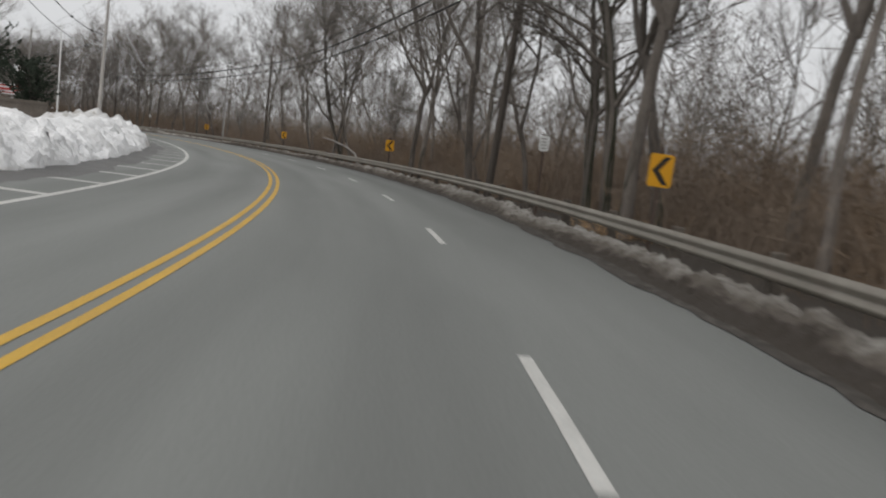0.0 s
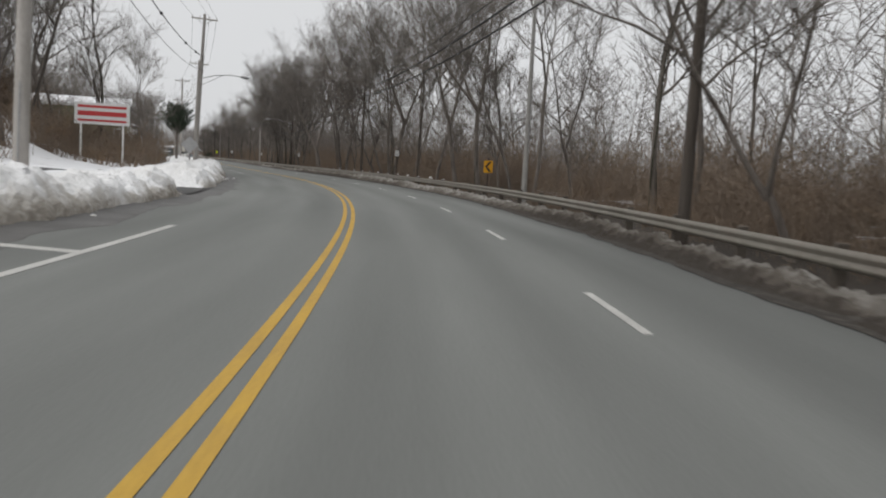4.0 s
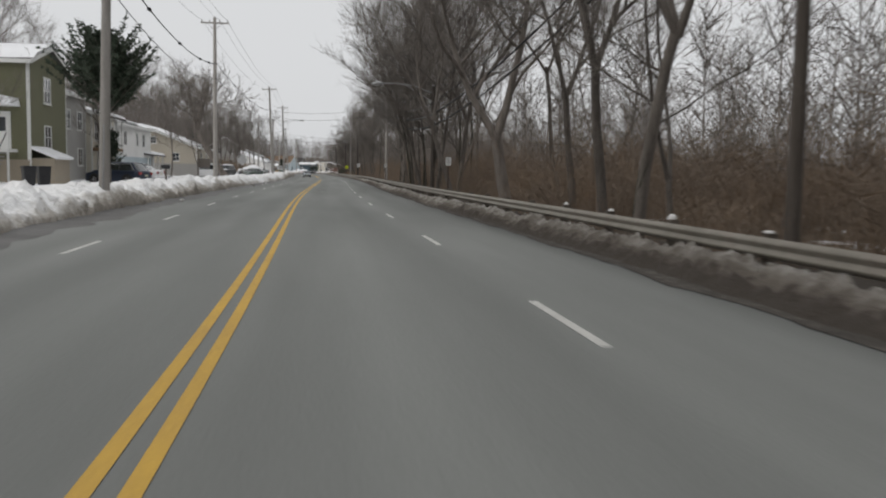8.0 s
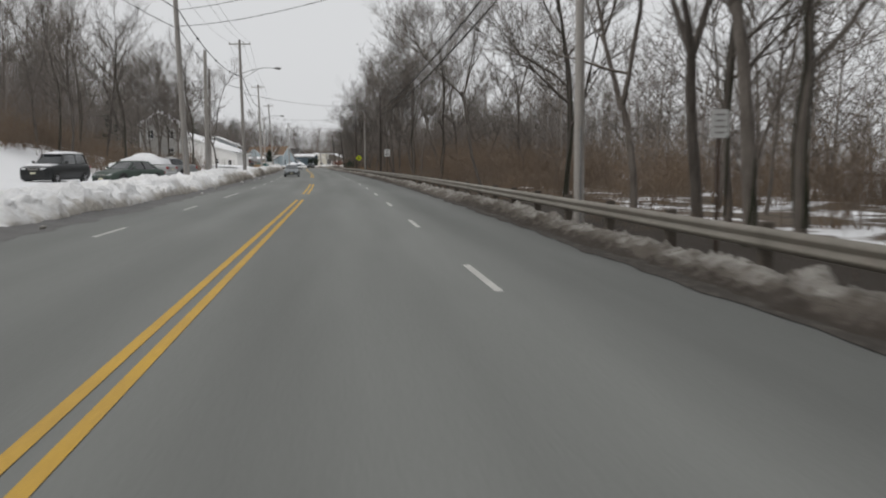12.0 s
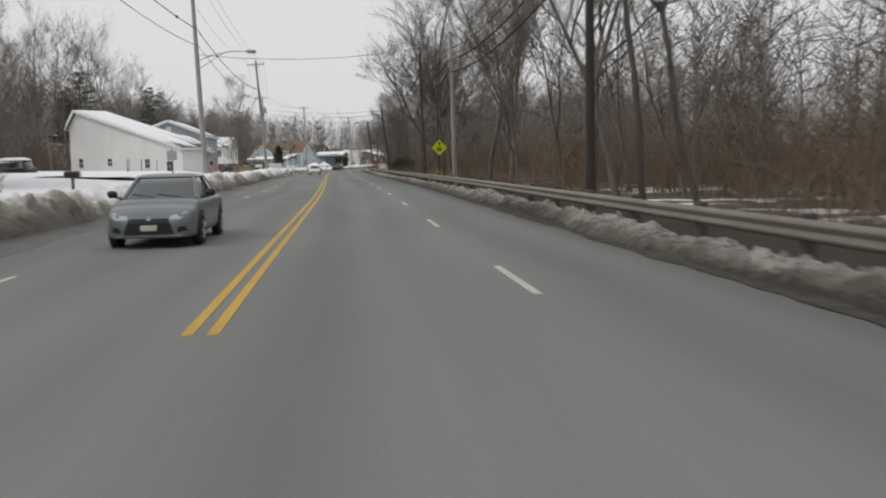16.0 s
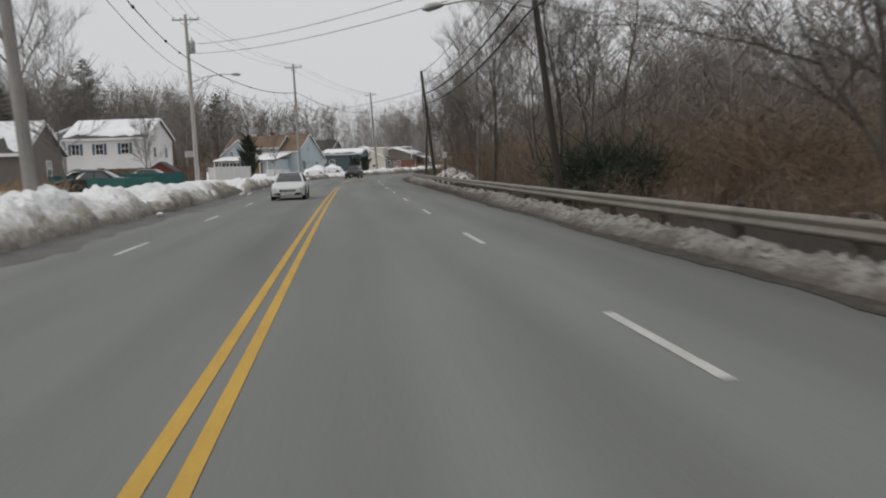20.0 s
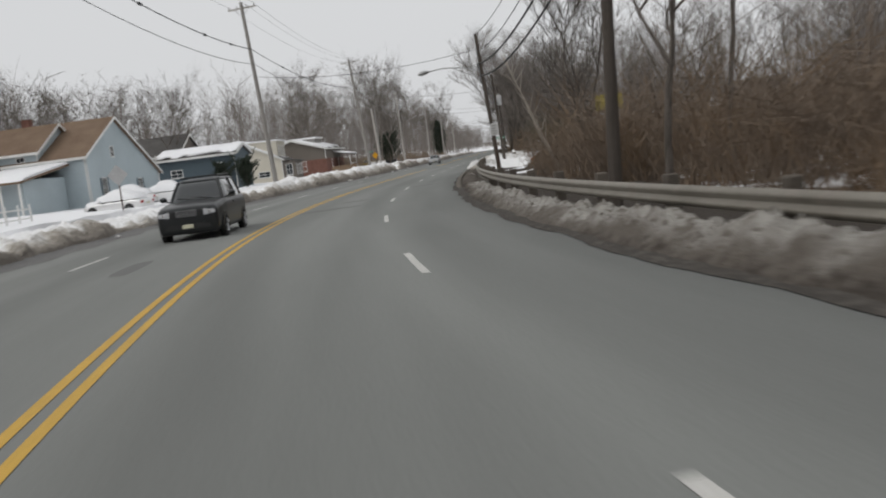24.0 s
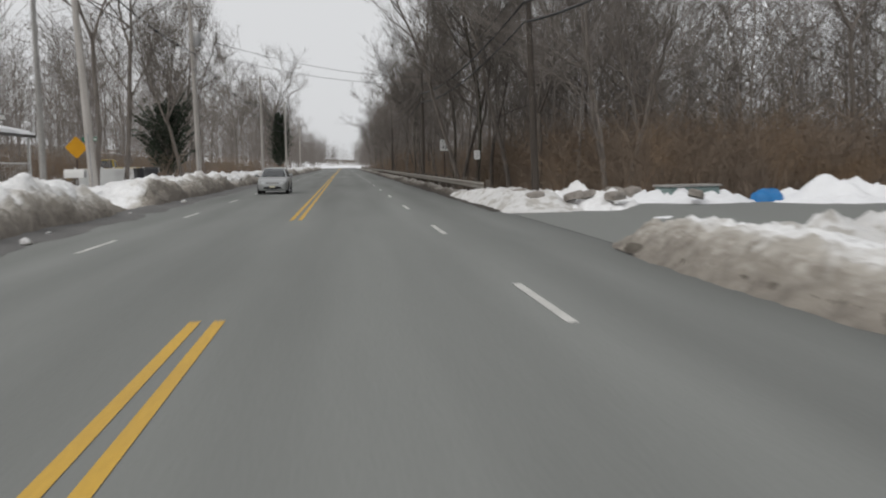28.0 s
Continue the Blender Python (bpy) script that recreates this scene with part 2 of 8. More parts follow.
M["brush"] = surface("brush_twigs", (0.155, 0.118, 0.088), (0.235, 0.186, 0.145), size=6, fine=10, rough=0.9, bump=0.0, c3=(0.21, 0.148, 0.096))
M["vine"] = surface("dark_vine", (0.03, 0.035, 0.02), (0.055, 0.05, 0.035), size=0.8, fine=8, rough=0.8, bump=0.4)
M["needle"] = surface("evergreen_needles", (0.030, 0.042, 0.028), (0.055, 0.070, 0.048), size=0.8, fine=9, rough=0.75, bump=0.3, vary=0.3)
M["steel"] = surface("grey_steel", (0.30, 0.30, 0.30), (0.38, 0.38, 0.375), size=0.8, fine=15, rough=0.45, bump=0.05, metal=0.6)
M["sign_post"] = surface("rusty_post", (0.07, 0.05, 0.04), (0.11, 0.08, 0.065), size=0.3, fine=10, rough=0.8, bump=0.3, metal=0.2)
M["sign_white"] = surface("white_sheeting", (0.68, 0.68, 0.67), (0.60, 0.60, 0.585), size=0.6, fine=12, rough=0.45, bump=0.0, fine_amount=0.06)
M["sign_back"] = surface("sign_back", (0.36, 0.36, 0.36), (0.44, 0.44, 0.44), size=0.4, fine=12, rough=0.5, bump=0.05, metal=0.4)
M["sign_orange"] = surface("amber_sheeting", (0.72, 0.36, 0.02), (0.66, 0.32, 0.02), size=0.5, fine=12, rough=0.45, bump=0.0, fine_amount=0.06)
M["sign_lime"] = surface("lime_sheeting", (0.62, 0.72, 0.02), (0.56, 0.66, 0.02), size=0.5, fine=12, rough=0.45, bump=0.0, fine_amount=0.05)
M["sign_green"] = plain("green_sheeting", (0.0, 0.17, 0.08), 0.45)
M["black"] = plain("black_legend", (0.015, 0.015, 0.015), 0.5)
M["red"] = plain("red_paint", (0.45, 0.03, 0.03), 0.45)
M["orange"] = plain("orange_plastic", (0.75, 0.17, 0.03), 0.45)
M["rubber"] = surface("tyre_rubber", (0.018, 0.018, 0.018), (0.035, 0.034, 0.033), size=0.2, fine=8, rough=0.85, bump=0.2)
M["chrome"] = plain("chrome", (0.7, 0.7, 0.7), 0.15, 1.0)
M["alloy"] = plain("alloy_rim", (0.42, 0.42, 0.43), 0.3, 0.8)
M["car_glass"] = plain("car_glass", (0.02, 0.024, 0.026), 0.06, coat=1.0)
M["lamp_lens"] = plain("headlamp_lens", (0.55, 0.56, 0.58), 0.1, coat=1.0)
M["tail"] = plain("tail_lens", (0.35, 0.01, 0.01), 0.2, coat=1.0)
M["plate"] = plain("number_plate", (0.62, 0.6, 0.45), 0.5)
M["trim_white"] = surface("white_trim", (0.74, 0.74, 0.72), (0.66, 0.66, 0.64), size=1.2, fine=12, rough=0.6, bump=0.05, fine_amount=0.06)
M["pane"] = plain("window_glass", (0.03, 0.035, 0.04), 0.05, coat=1.0)
M["shingle_dark"] = surface("dark_shingles", (0.075, 0.07, 0.066), (0.11, 0.105, 0.10), size=1.5, fine=14, rough=0.9, bump=0.6)
M["shingle_brown"] = surface("brown_shingles", (0.15, 0.10, 0.068), (0.205, 0.145, 0.10), size=1.5, fine=14, rough=0.9, bump=0.6)
M["brick"] = surface("red_brick", (0.15, 0.072, 0.056), (0.21, 0.108, 0.084), size=0.5, fine=6, rough=0.85, bump=0.5)
M["wood_fence"] = surface("fence_wood", (0.22, 0.15, 0.095), (0.30, 0.215, 0.14), size=1.0, fine=12, rough=0.8, bump=0.3)
M["green_tarp"] = surface("green_panel", (0.02, 0.09, 0.085), (0.035, 0.12, 0.11), size=1.5, fine=10, rough=0.6, bump=0.2)
M["stone"] = surface("stone", (0.24, 0.23, 0.22), (0.34, 0.33, 0.31), size=0.6, fine=9, rough=0.9, bump=0.6)
M["olive"] = siding("olive_siding", (0.155, 0.155, 0.095))
M["grey_siding"] = siding("grey_siding", (0.36, 0.35, 0.33))
M["white_siding"] = siding("white_siding", (0.76, 0.75, 0.73))
M["cream_siding"] = siding("cream_siding", (0.64, 0.60, 0.51))
M["beige_siding"] = siding("beige_siding", (0.47, 0.425, 0.35))
M["tan_siding"] = siding("tan_siding", (0.36, 0.31, 0.24))
M["pale_blue"] = siding("pale_blue_siding", (0.45, 0.52, 0.55))
M["blue_grey"] = siding("blue_grey_siding", (0.36, 0.385, 0.395))
M["dark_blue"] = siding("dark_blue_siding", (0.085, 0.115, 0.135))
M["brown_siding"] = siding("brown_siding", (0.17, 0.15, 0.13))
M["maroon_siding"] = siding("maroon_siding", (0.13, 0.045, 0.04))


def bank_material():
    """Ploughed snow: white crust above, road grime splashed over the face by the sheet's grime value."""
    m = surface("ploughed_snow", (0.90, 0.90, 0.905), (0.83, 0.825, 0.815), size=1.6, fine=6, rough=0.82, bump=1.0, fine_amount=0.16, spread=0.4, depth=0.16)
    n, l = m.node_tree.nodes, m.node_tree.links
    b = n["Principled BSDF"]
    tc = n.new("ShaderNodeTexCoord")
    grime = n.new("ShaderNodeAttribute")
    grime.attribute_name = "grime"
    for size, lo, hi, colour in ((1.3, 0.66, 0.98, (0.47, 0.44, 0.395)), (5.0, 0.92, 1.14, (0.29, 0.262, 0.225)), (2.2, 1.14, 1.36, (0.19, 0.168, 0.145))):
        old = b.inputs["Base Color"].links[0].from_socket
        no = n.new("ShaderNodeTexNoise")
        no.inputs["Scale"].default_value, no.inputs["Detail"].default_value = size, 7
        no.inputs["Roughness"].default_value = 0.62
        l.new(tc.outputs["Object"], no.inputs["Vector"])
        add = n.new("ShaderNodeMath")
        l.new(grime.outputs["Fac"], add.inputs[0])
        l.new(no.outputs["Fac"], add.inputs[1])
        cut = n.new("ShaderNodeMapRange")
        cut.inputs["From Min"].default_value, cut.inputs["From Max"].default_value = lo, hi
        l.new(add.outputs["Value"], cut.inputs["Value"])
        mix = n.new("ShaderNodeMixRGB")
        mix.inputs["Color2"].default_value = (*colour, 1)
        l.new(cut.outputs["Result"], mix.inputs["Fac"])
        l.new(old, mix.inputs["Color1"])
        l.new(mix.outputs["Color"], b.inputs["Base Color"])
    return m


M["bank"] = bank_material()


def berm_material():
    """Old ice and grit: tan-grey crust, darker towards the road by the sheet's grime value, which also paints shade
    under the rail, with leaves and gravel frozen in.
    """
    m = surface("gritty_slush", (0.52, 0.50, 0.465), (0.30, 0.28, 0.25), size=0.45, fine=9, rough=0.9, bump=1.0, fine_amount=0.35, c3=(0.20, 0.18, 0.155), spread=0.4, depth=0.12)
    n, l = m.node_tree.nodes, m.node_tree.links
    b = n["Principled BSDF"]
    tc = n.new("ShaderNodeTexCoord")
    grime = n.new("ShaderNodeAttribute")
    grime.attribute_name = "grime"
    for size, lo, hi, colour in ((1.1, 0.75, 1.15, (0.15, 0.13, 0.11)), (4.5, 1.15, 1.35, (0.065, 0.054, 0.044))):
        old = b.inputs["Base Color"].links[0].from_socket
        no = n.new("ShaderNodeTexNoise")
        no.inputs["Scale"].default_value, no.inputs["Detail"].default_value = size, 7
        no.inputs["Roughness"].default_value = 0.65
        l.new(tc.outputs["Object"], no.inputs["Vector"])
        add = n.new("ShaderNodeMath")
        l.new(grime.outputs["Fac"], add.inputs[0])
        l.new(no.outputs["Fac"], add.inputs[1])
        cut = n.new("ShaderNodeMapRange")
        cut.inputs["From Min"].default_value, cut.inputs["From Max"].default_value = lo, hi
        l.new(add.outputs["Value"], cut.inputs["Value"])
        mix = n.new("ShaderNodeMixRGB")
        mix.inputs["Color2"].default_value = (*colour, 1)
        l.new(cut.outputs["Result"], mix.inputs["Fac"])
        l.new(old, mix.inputs["Color1"])
        l.new(mix.outputs["Color"], b.inputs["Base Color"])
    return m


M["berm"] = berm_material()


def ground_material():
    """Snow where the sheet's cover value is high, leaf litter where it is low, broken up by noise."""
    m = surface("ground_cover", (0.105, 0.082, 0.062), (0.16, 0.128, 0.10), size=2.2, fine=18, rough=0.95, bump=0.7, c3=(0.075, 0.06, 0.045), depth=0.04)
    n, l = m.node_tree.nodes, m.node_tree.links
    b = n["Principled BSDF"]
    old = b.inputs["Base Color"].links[0].from_socket
    cover = n.new("ShaderNodeAttribute")
    cover.attribute_name = "cover"
    tc = n.new("ShaderNodeTexCoord")
    no = n.new("ShaderNodeTexNoise")
    no.inputs["Scale"].default_value, no.inputs["Detail"].default_value = 0.28, 7
    l.new(tc.outputs["Object"], no.inputs["Vector"])
    add = n.new("ShaderNodeMath")
    l.new(cover.outputs["Fac"], add.inputs[0])
    l.new(no.outputs["Fac"], add.inputs[1])
    cut = n.new("ShaderNodeMapRange")
    cut.inputs["From Min"].default_value, cut.inputs["From Max"].default_value = 0.98, 1.04
    l.new(add.outputs["Value"], cut.inputs["Value"])
    mix = n.new("ShaderNodeMixRGB")
    mix.inputs["Color2"].default_value = (0.86, 0.865, 0.88, 1)
    l.new(cut.outputs["Result"], mix.inputs["Fac"])
    l.new(old, mix.inputs["Color1"])
    l.new(mix.outputs["Color"], b.inputs["Base Color"])
    return m


M["ground"] = ground_material()


# ---------------------------------------------------------------- mesh tools
class Geo:
    """Collects vertices and faces of one part."""

    def __init__(self):
        self.v, self.f = [], []

    def add(self, verts, faces):
        k = len(self.v)
        self.v.extend(tuple(p) for p in verts)
        self.f.extend(tuple(i + k for i in f) for f in faces)
        return self

    def box(self, x0, x1, y0, y1, z0, z1, bev=0.0, m=None):
        """A block with chamfered upright edges and top rim."""
        b = min(bev, (x1 - x0) / 3, (y1 - y0) / 3, (z1 - z0) / 3)
        if b <= 0:
            v = [(x, y, z) for z in (z0, z1) for x, y in ((x0, y0), (x1, y0), (x1, y1), (x0, y1))]
            f = [(0, 3, 2, 1), (4, 5, 6, 7), (0, 1, 5, 4), (1, 2, 6, 5), (2, 3, 7, 6), (3, 0, 4, 7)]
        else:
            def ring(e, z):
                c = b
                return [(x0 + c + e, y0 + e, z), (x1 - c - e, y0 + e, z), (x1 - e, y0 + c + e, z), (x1 - e, y1 - c - e, z), (x1 - c - e, y1 - e, z),
                        (x0 + c + e, y1 - e, z), (x0 + e, y1 - c - e, z), (x0 + e, y0 + c + e, z)]
            v = ring(0, z0) + ring(0, z1 - b) + ring(b * 0.7, z1)
            f = [tuple(range(7, -1, -1)), tuple(range(16, 24))]
            for r in (0, 8):
                f += [(r + i, r + (i + 1) % 8, r + 8 + (i + 1) % 8, r + 8 + i) for i in range(8)]
        if m is not None:
            v = [m @ Vector(p) for p in v]
        return self.add(v, f)

    def tube(self, pts, radii, n=6, caps=True, m=None):
        pts = [Vector(p) for p in pts]
        if not hasattr(radii, "__len__"):
            radii = [radii] * len(pts)
        v, f = [], []
        for i, (p, r) in enumerate(zip(pts, radii)):
            d = (pts[min(i + 1, len(pts) - 1)] - pts[max(i - 1, 0)])
            d = d.normalized() if d.length > 1e-9 else Vector((0, 0, 1))
            a = d.cross(Vector((0.31, 0.95, 0.05)) if abs(d.y) < 0.9 else Vector((1, 0, 0.1))).normalized()
            b = d.cross(a)
            for k in range(n):
                t = 2 * math.pi * k / n
                v.append(p + (a * math.cos(t) + b * math.sin(t)) * r)
        for i in range(len(pts) - 1):
            f += [(i * n + k, i * n + (k + 1) % n, (i + 1) * n + (k + 1) % n, (i + 1) * n + k) for k in range(n)]
        if caps:  # with rims of their own, so that the shading breaks there
            k = len(v)
            v += v[:n] + v[k - n:k]
            f += [tuple(range(k + n - 1, k - 1, -1)), tuple(range(k + n, k + 2 * n))]
        if m is not None:
            v = [m @ p for p in v]
        return self.add(v, f)

    def prism(self, outline, axis, a, b, m=None):
        """An outline (pairs) pushed along an axis from a to b. axis x: pairs are y, z; y: x, z; z: x, y."""
        def put(p, q):
            return {"x": (q, p[0], p[1]), "y": (p[0], q, p[1]), "z": (p[0], p[1], q)}[axis]
        n = len(outline)
        v = [put(p, a) for p in outline] + [put(p, b) for p in outline]
        f = [tuple(range(n - 1, -1, -1)), tuple(range(n, 2 * n))] + [(i, (i + 1) % n, n + (i + 1) % n, n + i) for i in range(n)]
        if m is not None:
            v = [m @ Vector(p) for p in v]
        return self.add(v, f)

    def mesh(self, name, material, smooth=False):
        me = bpy.data.meshes.new(name)
        me.from_pydata(self.v, [], self.f)
        me.validate()
        if smooth:
            me.polygons.foreach_set("use_smooth", [True] * len(me.polygons))
        me.materials.append(material)
        me.update()
        return me


def part(name, geo, material, parent=None, label="", smooth=False, at_pose=None):
    ob = new(name, geo.mesh(name, material, smooth) if isinstance(geo, Geo) else geo)
    if parent is not None:
        ob.parent = parent
    if at_pose is not None:
        ob.matrix_local = at_pose
    if label:
        tagged(ob, label)
    return ob


def thing(name, m, label, category, group=""):
    ob = new(name)
    ob.empty_display_size = 0.3
    ob.matrix_world = m
    return tagged(ob, label, category, group)


def raw_mesh(name, verts, faces, material, smooth=False):
    """A mesh from numpy arrays of vertices and equal-sided faces."""
    verts, faces = np.asarray(verts, np.float32), np.asarray(faces, np.int32)
    me = bpy.data.meshes.new(name)
    k = faces.shape[1]
    me.vertices.add(len(verts))
    me.vertices.foreach_set("co", verts.ravel())
    me.loops.add(faces.size)
    me.loops.foreach_set("vertex_index", faces.ravel())
    me.polygons.add(len(faces))
    me.polygons.foreach_set("loop_start", np.arange(0, faces.size, k, dtype=np.int32))
    if smooth:
        me.polygons.foreach_set("use_smooth", np.ones(len(faces), bool))
    me.materials.append(material)
    me.update(calc_edges=True)
    return me


def wobble(x, y, seed=0):
    """Smooth value noise in -1..1 for arrays, two octaves."""
    x, y = np.asarray(x, float), np.asarray(y, float)

    def layer(u, v, k):
        i, j = np.floor(u), np.floor(v)
        fu, fv = u - i, v - j
        fu, fv = fu * fu * (3 - 2 * fu), fv * fv * (3 - 2 * fv)

        def corner(a, b):
            h = np.sin(a * 127.1 + b * 311.7 + k * 74.7) * 43758.5453
            return (h - np.floor(h)) * 2 - 1
        top = corner(i, j) * (1 - fu) + corner(i + 1, j) * fu
        low = corner(i, j + 1) * (1 - fu) + corner(i + 1, j + 1) * fu
        return top * (1 - fv) + low * fv
    return 0.72 * layer(x * 0.8 + seed * 3.1, y * 0.8 - seed, seed) + 0.38 * layer(x * 2.05 - seed, y * 2.05 + seed * 1.3, seed + 50)


def strip(name, s0, s1, step, lats, heights, material, smooth=True):
    """A long mesh that follows the road; lats and heights: functions of the s array, or numbers, across."""
    s = np.arange(s0, s1 + step / 2, step)
    v = []
    for la, hh in zip(lats, heights):
        la_ = la(s) if callable(la) else np.full(len(s), la)
        h_ = hh(s) if callable(hh) else np.full(len(s), hh)
        x, y = spots(s, la_)
        v.append(np.stack([x, y, h_], 1))
    n, m = len(s), len(lats)
    v = np.concatenate(v)
    i, j = np.meshgrid(np.arange(n - 1), np.arange(m - 1))
    a = (j * n + i).ravel()
    f = np.stack([a, a + n, a + n + 1, a + 1], 1)
    me = raw_mesh(name, v, f, material, smooth)
    la = np.concatenate([q(s) if callable(q) else np.full(n, q) for q in lats])
    rd = me.attributes.new("road", "FLOAT_VECTOR", "POINT")
    rd.data.foreach_set("vector", np.stack([np.tile(s, m) * 0.96, la, v[:, 2]], 1).astype(np.float32).ravel())
    return me


def sheet(name, s0, s1, step, rows, lat_of, height_of, material, grime_of=None):
    """A rumpled sheet along the road: lat_of(s, u) and height_of(s, u, lat) with u from 0 to 1 across."""
    s, u = np.meshgrid(np.arange(s0, s1 + step / 2, step), np.linspace(0, 1, rows))
    n = s.shape[1]
    s, u = s.ravel(), u.ravel()
    la = lat_of(s, u)
    x, y = spots(s, la)
    i, j = np.meshgrid(np.arange(n - 1), np.arange(rows - 1))
    a = (j * n + i).ravel()
    me = raw_mesh(name, np.stack([x, y, height_of(s, u, la)], 1), np.stack([a, a + n, a + n + 1, a + 1], 1), material, True)
    rd = me.attributes.new("road", "FLOAT_VECTOR", "POINT")
    rd.data.foreach_set("vector", np.stack([s * 0.96, la, height_of(s, u, la)], 1).astype(np.float32).ravel())
    if grime_of is not None:
        at_ = me.attributes.new("grime", "FLOAT", "POINT")
        at_.data.foreach_set("value", grime_of(s, u).astype(np.float32))
    return me

# ---------------------------------------------------------------- ground
def near_line(x, y):
    """s and lat of the nearest point of the road's line, for arrays."""
    s, lat = np.empty(len(x)), np.empty(len(x))
    lx, ly, ls, la = LINE_X[::3], LINE_Y[::3], LINE_S[::3], LINE_A[::3]
    for k in range(0, len(x), 4000):
        dx, dy = x[k:k + 4000, None] - lx[None], y[k:k + 4000, None] - ly[None]
        j = (dx * dx + dy * dy).argmin(1)
        i = np.arange(len(j))
        ca, sa = np.cos(la[j]), np.sin(la[j])
        s[k:k + 4000] = ls[j] - sa * dx[i, j] + ca * dy[i, j]
        lat[k:k + 4000] = ca * dx[i, j] + sa * dy[i, j]
    return s, lat


def ease(x, a, b):
    t = np.clip((np.asarray(x, float) - a) / (b - a), 0, 1)
    return t * t * (3 - 2 * t)


def land(s, lat):
    """Height of the land beside the road."""
    s, lat = np.asarray(s, float), np.asarray(lat, float)
    left = 0.45 + 0.022 * np.clip(-lat - 10, 0, 30) + 0.12 * np.clip(-lat - 40, 0, 120) + 0.45 * (1 - ease(s, 128, 141))
    slope = (9.5 * ease(-lat, 15.5, 33) + 0.15 * np.clip(-lat - 30, 0, 40)) * ease(s, 155, 166) * (1 - ease(s, 194, 208))
    slope = slope + 0.75 * ease(-lat, 9, 14) * ease(s, 438, 446) * (1 - ease(s, 474, 484))
    rise = 2.6 * ease(-lat, 14, 24) * ease(s, 343, 353) * (1 - ease(s, 370, 400))
    left = left + slope + rise + 0.12 * wobble(s * 0.3, lat * 0.35, 2)
    right = -0.2 - 0.1 * ease(lat, 8, 17) - 2.6 * ease(lat, 26, 48) * ease(s, 150, 210) * (1 - ease(s, 380, 430)) + 0.22 * wobble(s * 0.25, lat * 0.3, 5)
    yard = ease(s, 626, 640) * (1 - ease(s, 708, 722))
    right = right * (1 - yard) + yard * (0.05 - 0.004 * np.clip(lat - 8, 0, 60) + 0.05 * wobble(s * 0.3, lat * 0.3, 6))
    z = np.where(lat < 0, left, right)
    return np.where(np.abs(lat) < 10.5, -0.4, z)


_c = np.concatenate([np.array([-3200, -2000, -1200, -800]), np.arange(-640, 300, 4.5), np.array([420, 700, 1200, 2000, 3200])])
_r = np.concatenate([np.array([-3200, -2000, -1000, -500, -250, -130]), np.arange(-70, 860, 4.5), np.array([1000, 1300, 2000, 3200])])
_gx, _gy = [a.ravel() for a in np.meshgrid(_c, _r)]
_gs, _gl = near_line(_gx, _gy)
_gz = land(_gs, _gl)
_w = len(_c)
_i, _j = np.meshgrid(np.arange(_w - 1), np.arange(len(_r) - 1))
_a = (_j * _w + _i).ravel()
ground = new("ground", raw_mesh("ground", np.stack([_gx, _gy, _gz], 1), np.stack([_a, _a + 1, _a + _w + 1, _a + _w], 1), M["ground"], True))
_cover = np.where(_gl < 0, 0.84 - 0.5 * ease(-_gl, 32, 50), 0.39 + 0.09 * ease(_gl, 12, 18) - 0.05 * ease(_gl, 60, 90) - 0.10 * (1 - ease(_gs, 150, 170)) + 0.05 * ease(_gs, 560, 575))
_cover = np.where((_gl > 0) & (_gs > 630) & (_gs < 716) & (_gl < 36), 0.9, _cover)
_cover = np.where((_gl < -10) & (_gl > -36) & (_gs < 215), 0.62, _cover)
_att = ground.data.attributes.new("cover", "FLOAT", "POINT")
_att.data.foreach_set("value", _cover.astype(np.float32))
tagged(ground, "snowy lawns, wooded floor with leaf litter and snow patches", "ground", kind="structure")

# the carriageway
ROAD_END = 1350
road = new("road", strip("road", -60, ROAD_END, 1.5, (-9.5, -9.45, -4, 0, 4, 7.35, 7.4), (-0.3, -0.004, 0, 0.0, 0, -0.004, -0.3), M["asphalt"], False))
tagged(road, "dry grey four-lane asphalt road with salt-faded surface", "road", kind="structure")


def paint(name, s0, s1, lat0, lat1, material, parent, z=0.006, step=1.5, skew=0.0):
    n = max(2, int((s1 - s0) / step) + 1)
    s = np.linspace(s0, s1, n)
    x0, y0 = spots(s, np.full(n, lat0))
    x1, y1 = spots(s + skew, np.full(n, lat1))
    v = np.concatenate([np.stack([x0, y0, np.full(n, z)], 1), np.stack([x1, y1, np.full(n, z)], 1)])
    a = np.arange(n - 1)
    return part(name, raw_mesh(name, v, np.stack([a, a + n, a + n + 1, a + 1], 1), material), None, parent)


# double yellow centre line, broken at the side roads
for _s0, _s1 in ((-60, 325), (333, 356), (388, 553), (576.5, 687.8), (705.4, 1300)):
    for _la in (-0.126, 0.126):
        paint("yellow_line", _s0, _s1, _la - 0.06, _la + 0.06, M["yellow"], road)
for _k in range(-3, 92):
    _s = 9.43 + 11.887 * _k
    paint("lane_dash", _s, _s + 3.07, 3.67, 3.79, M["white_paint"], road)
    if 185 < _s < 1000:
        _o = 9.5 if _s < 330 else 0.9 if _s < 566 else 9.2
        paint("lane_dash", _s + _o, _s + _o + 3.07, -3.74, -3.62, M["white_paint"], road)
paint("edge_line", -40, 128, -3.9, -3.72, M["white_paint"], road)
for _k in range(24):
    _s = 14.5 + 4.65 * _k
    paint("hatch_bar", _s, _s + 0.4, -3.9, -5.9 - 0.3 * (_k % 3), M["white_paint"], road, step=0.4, skew=1.0)
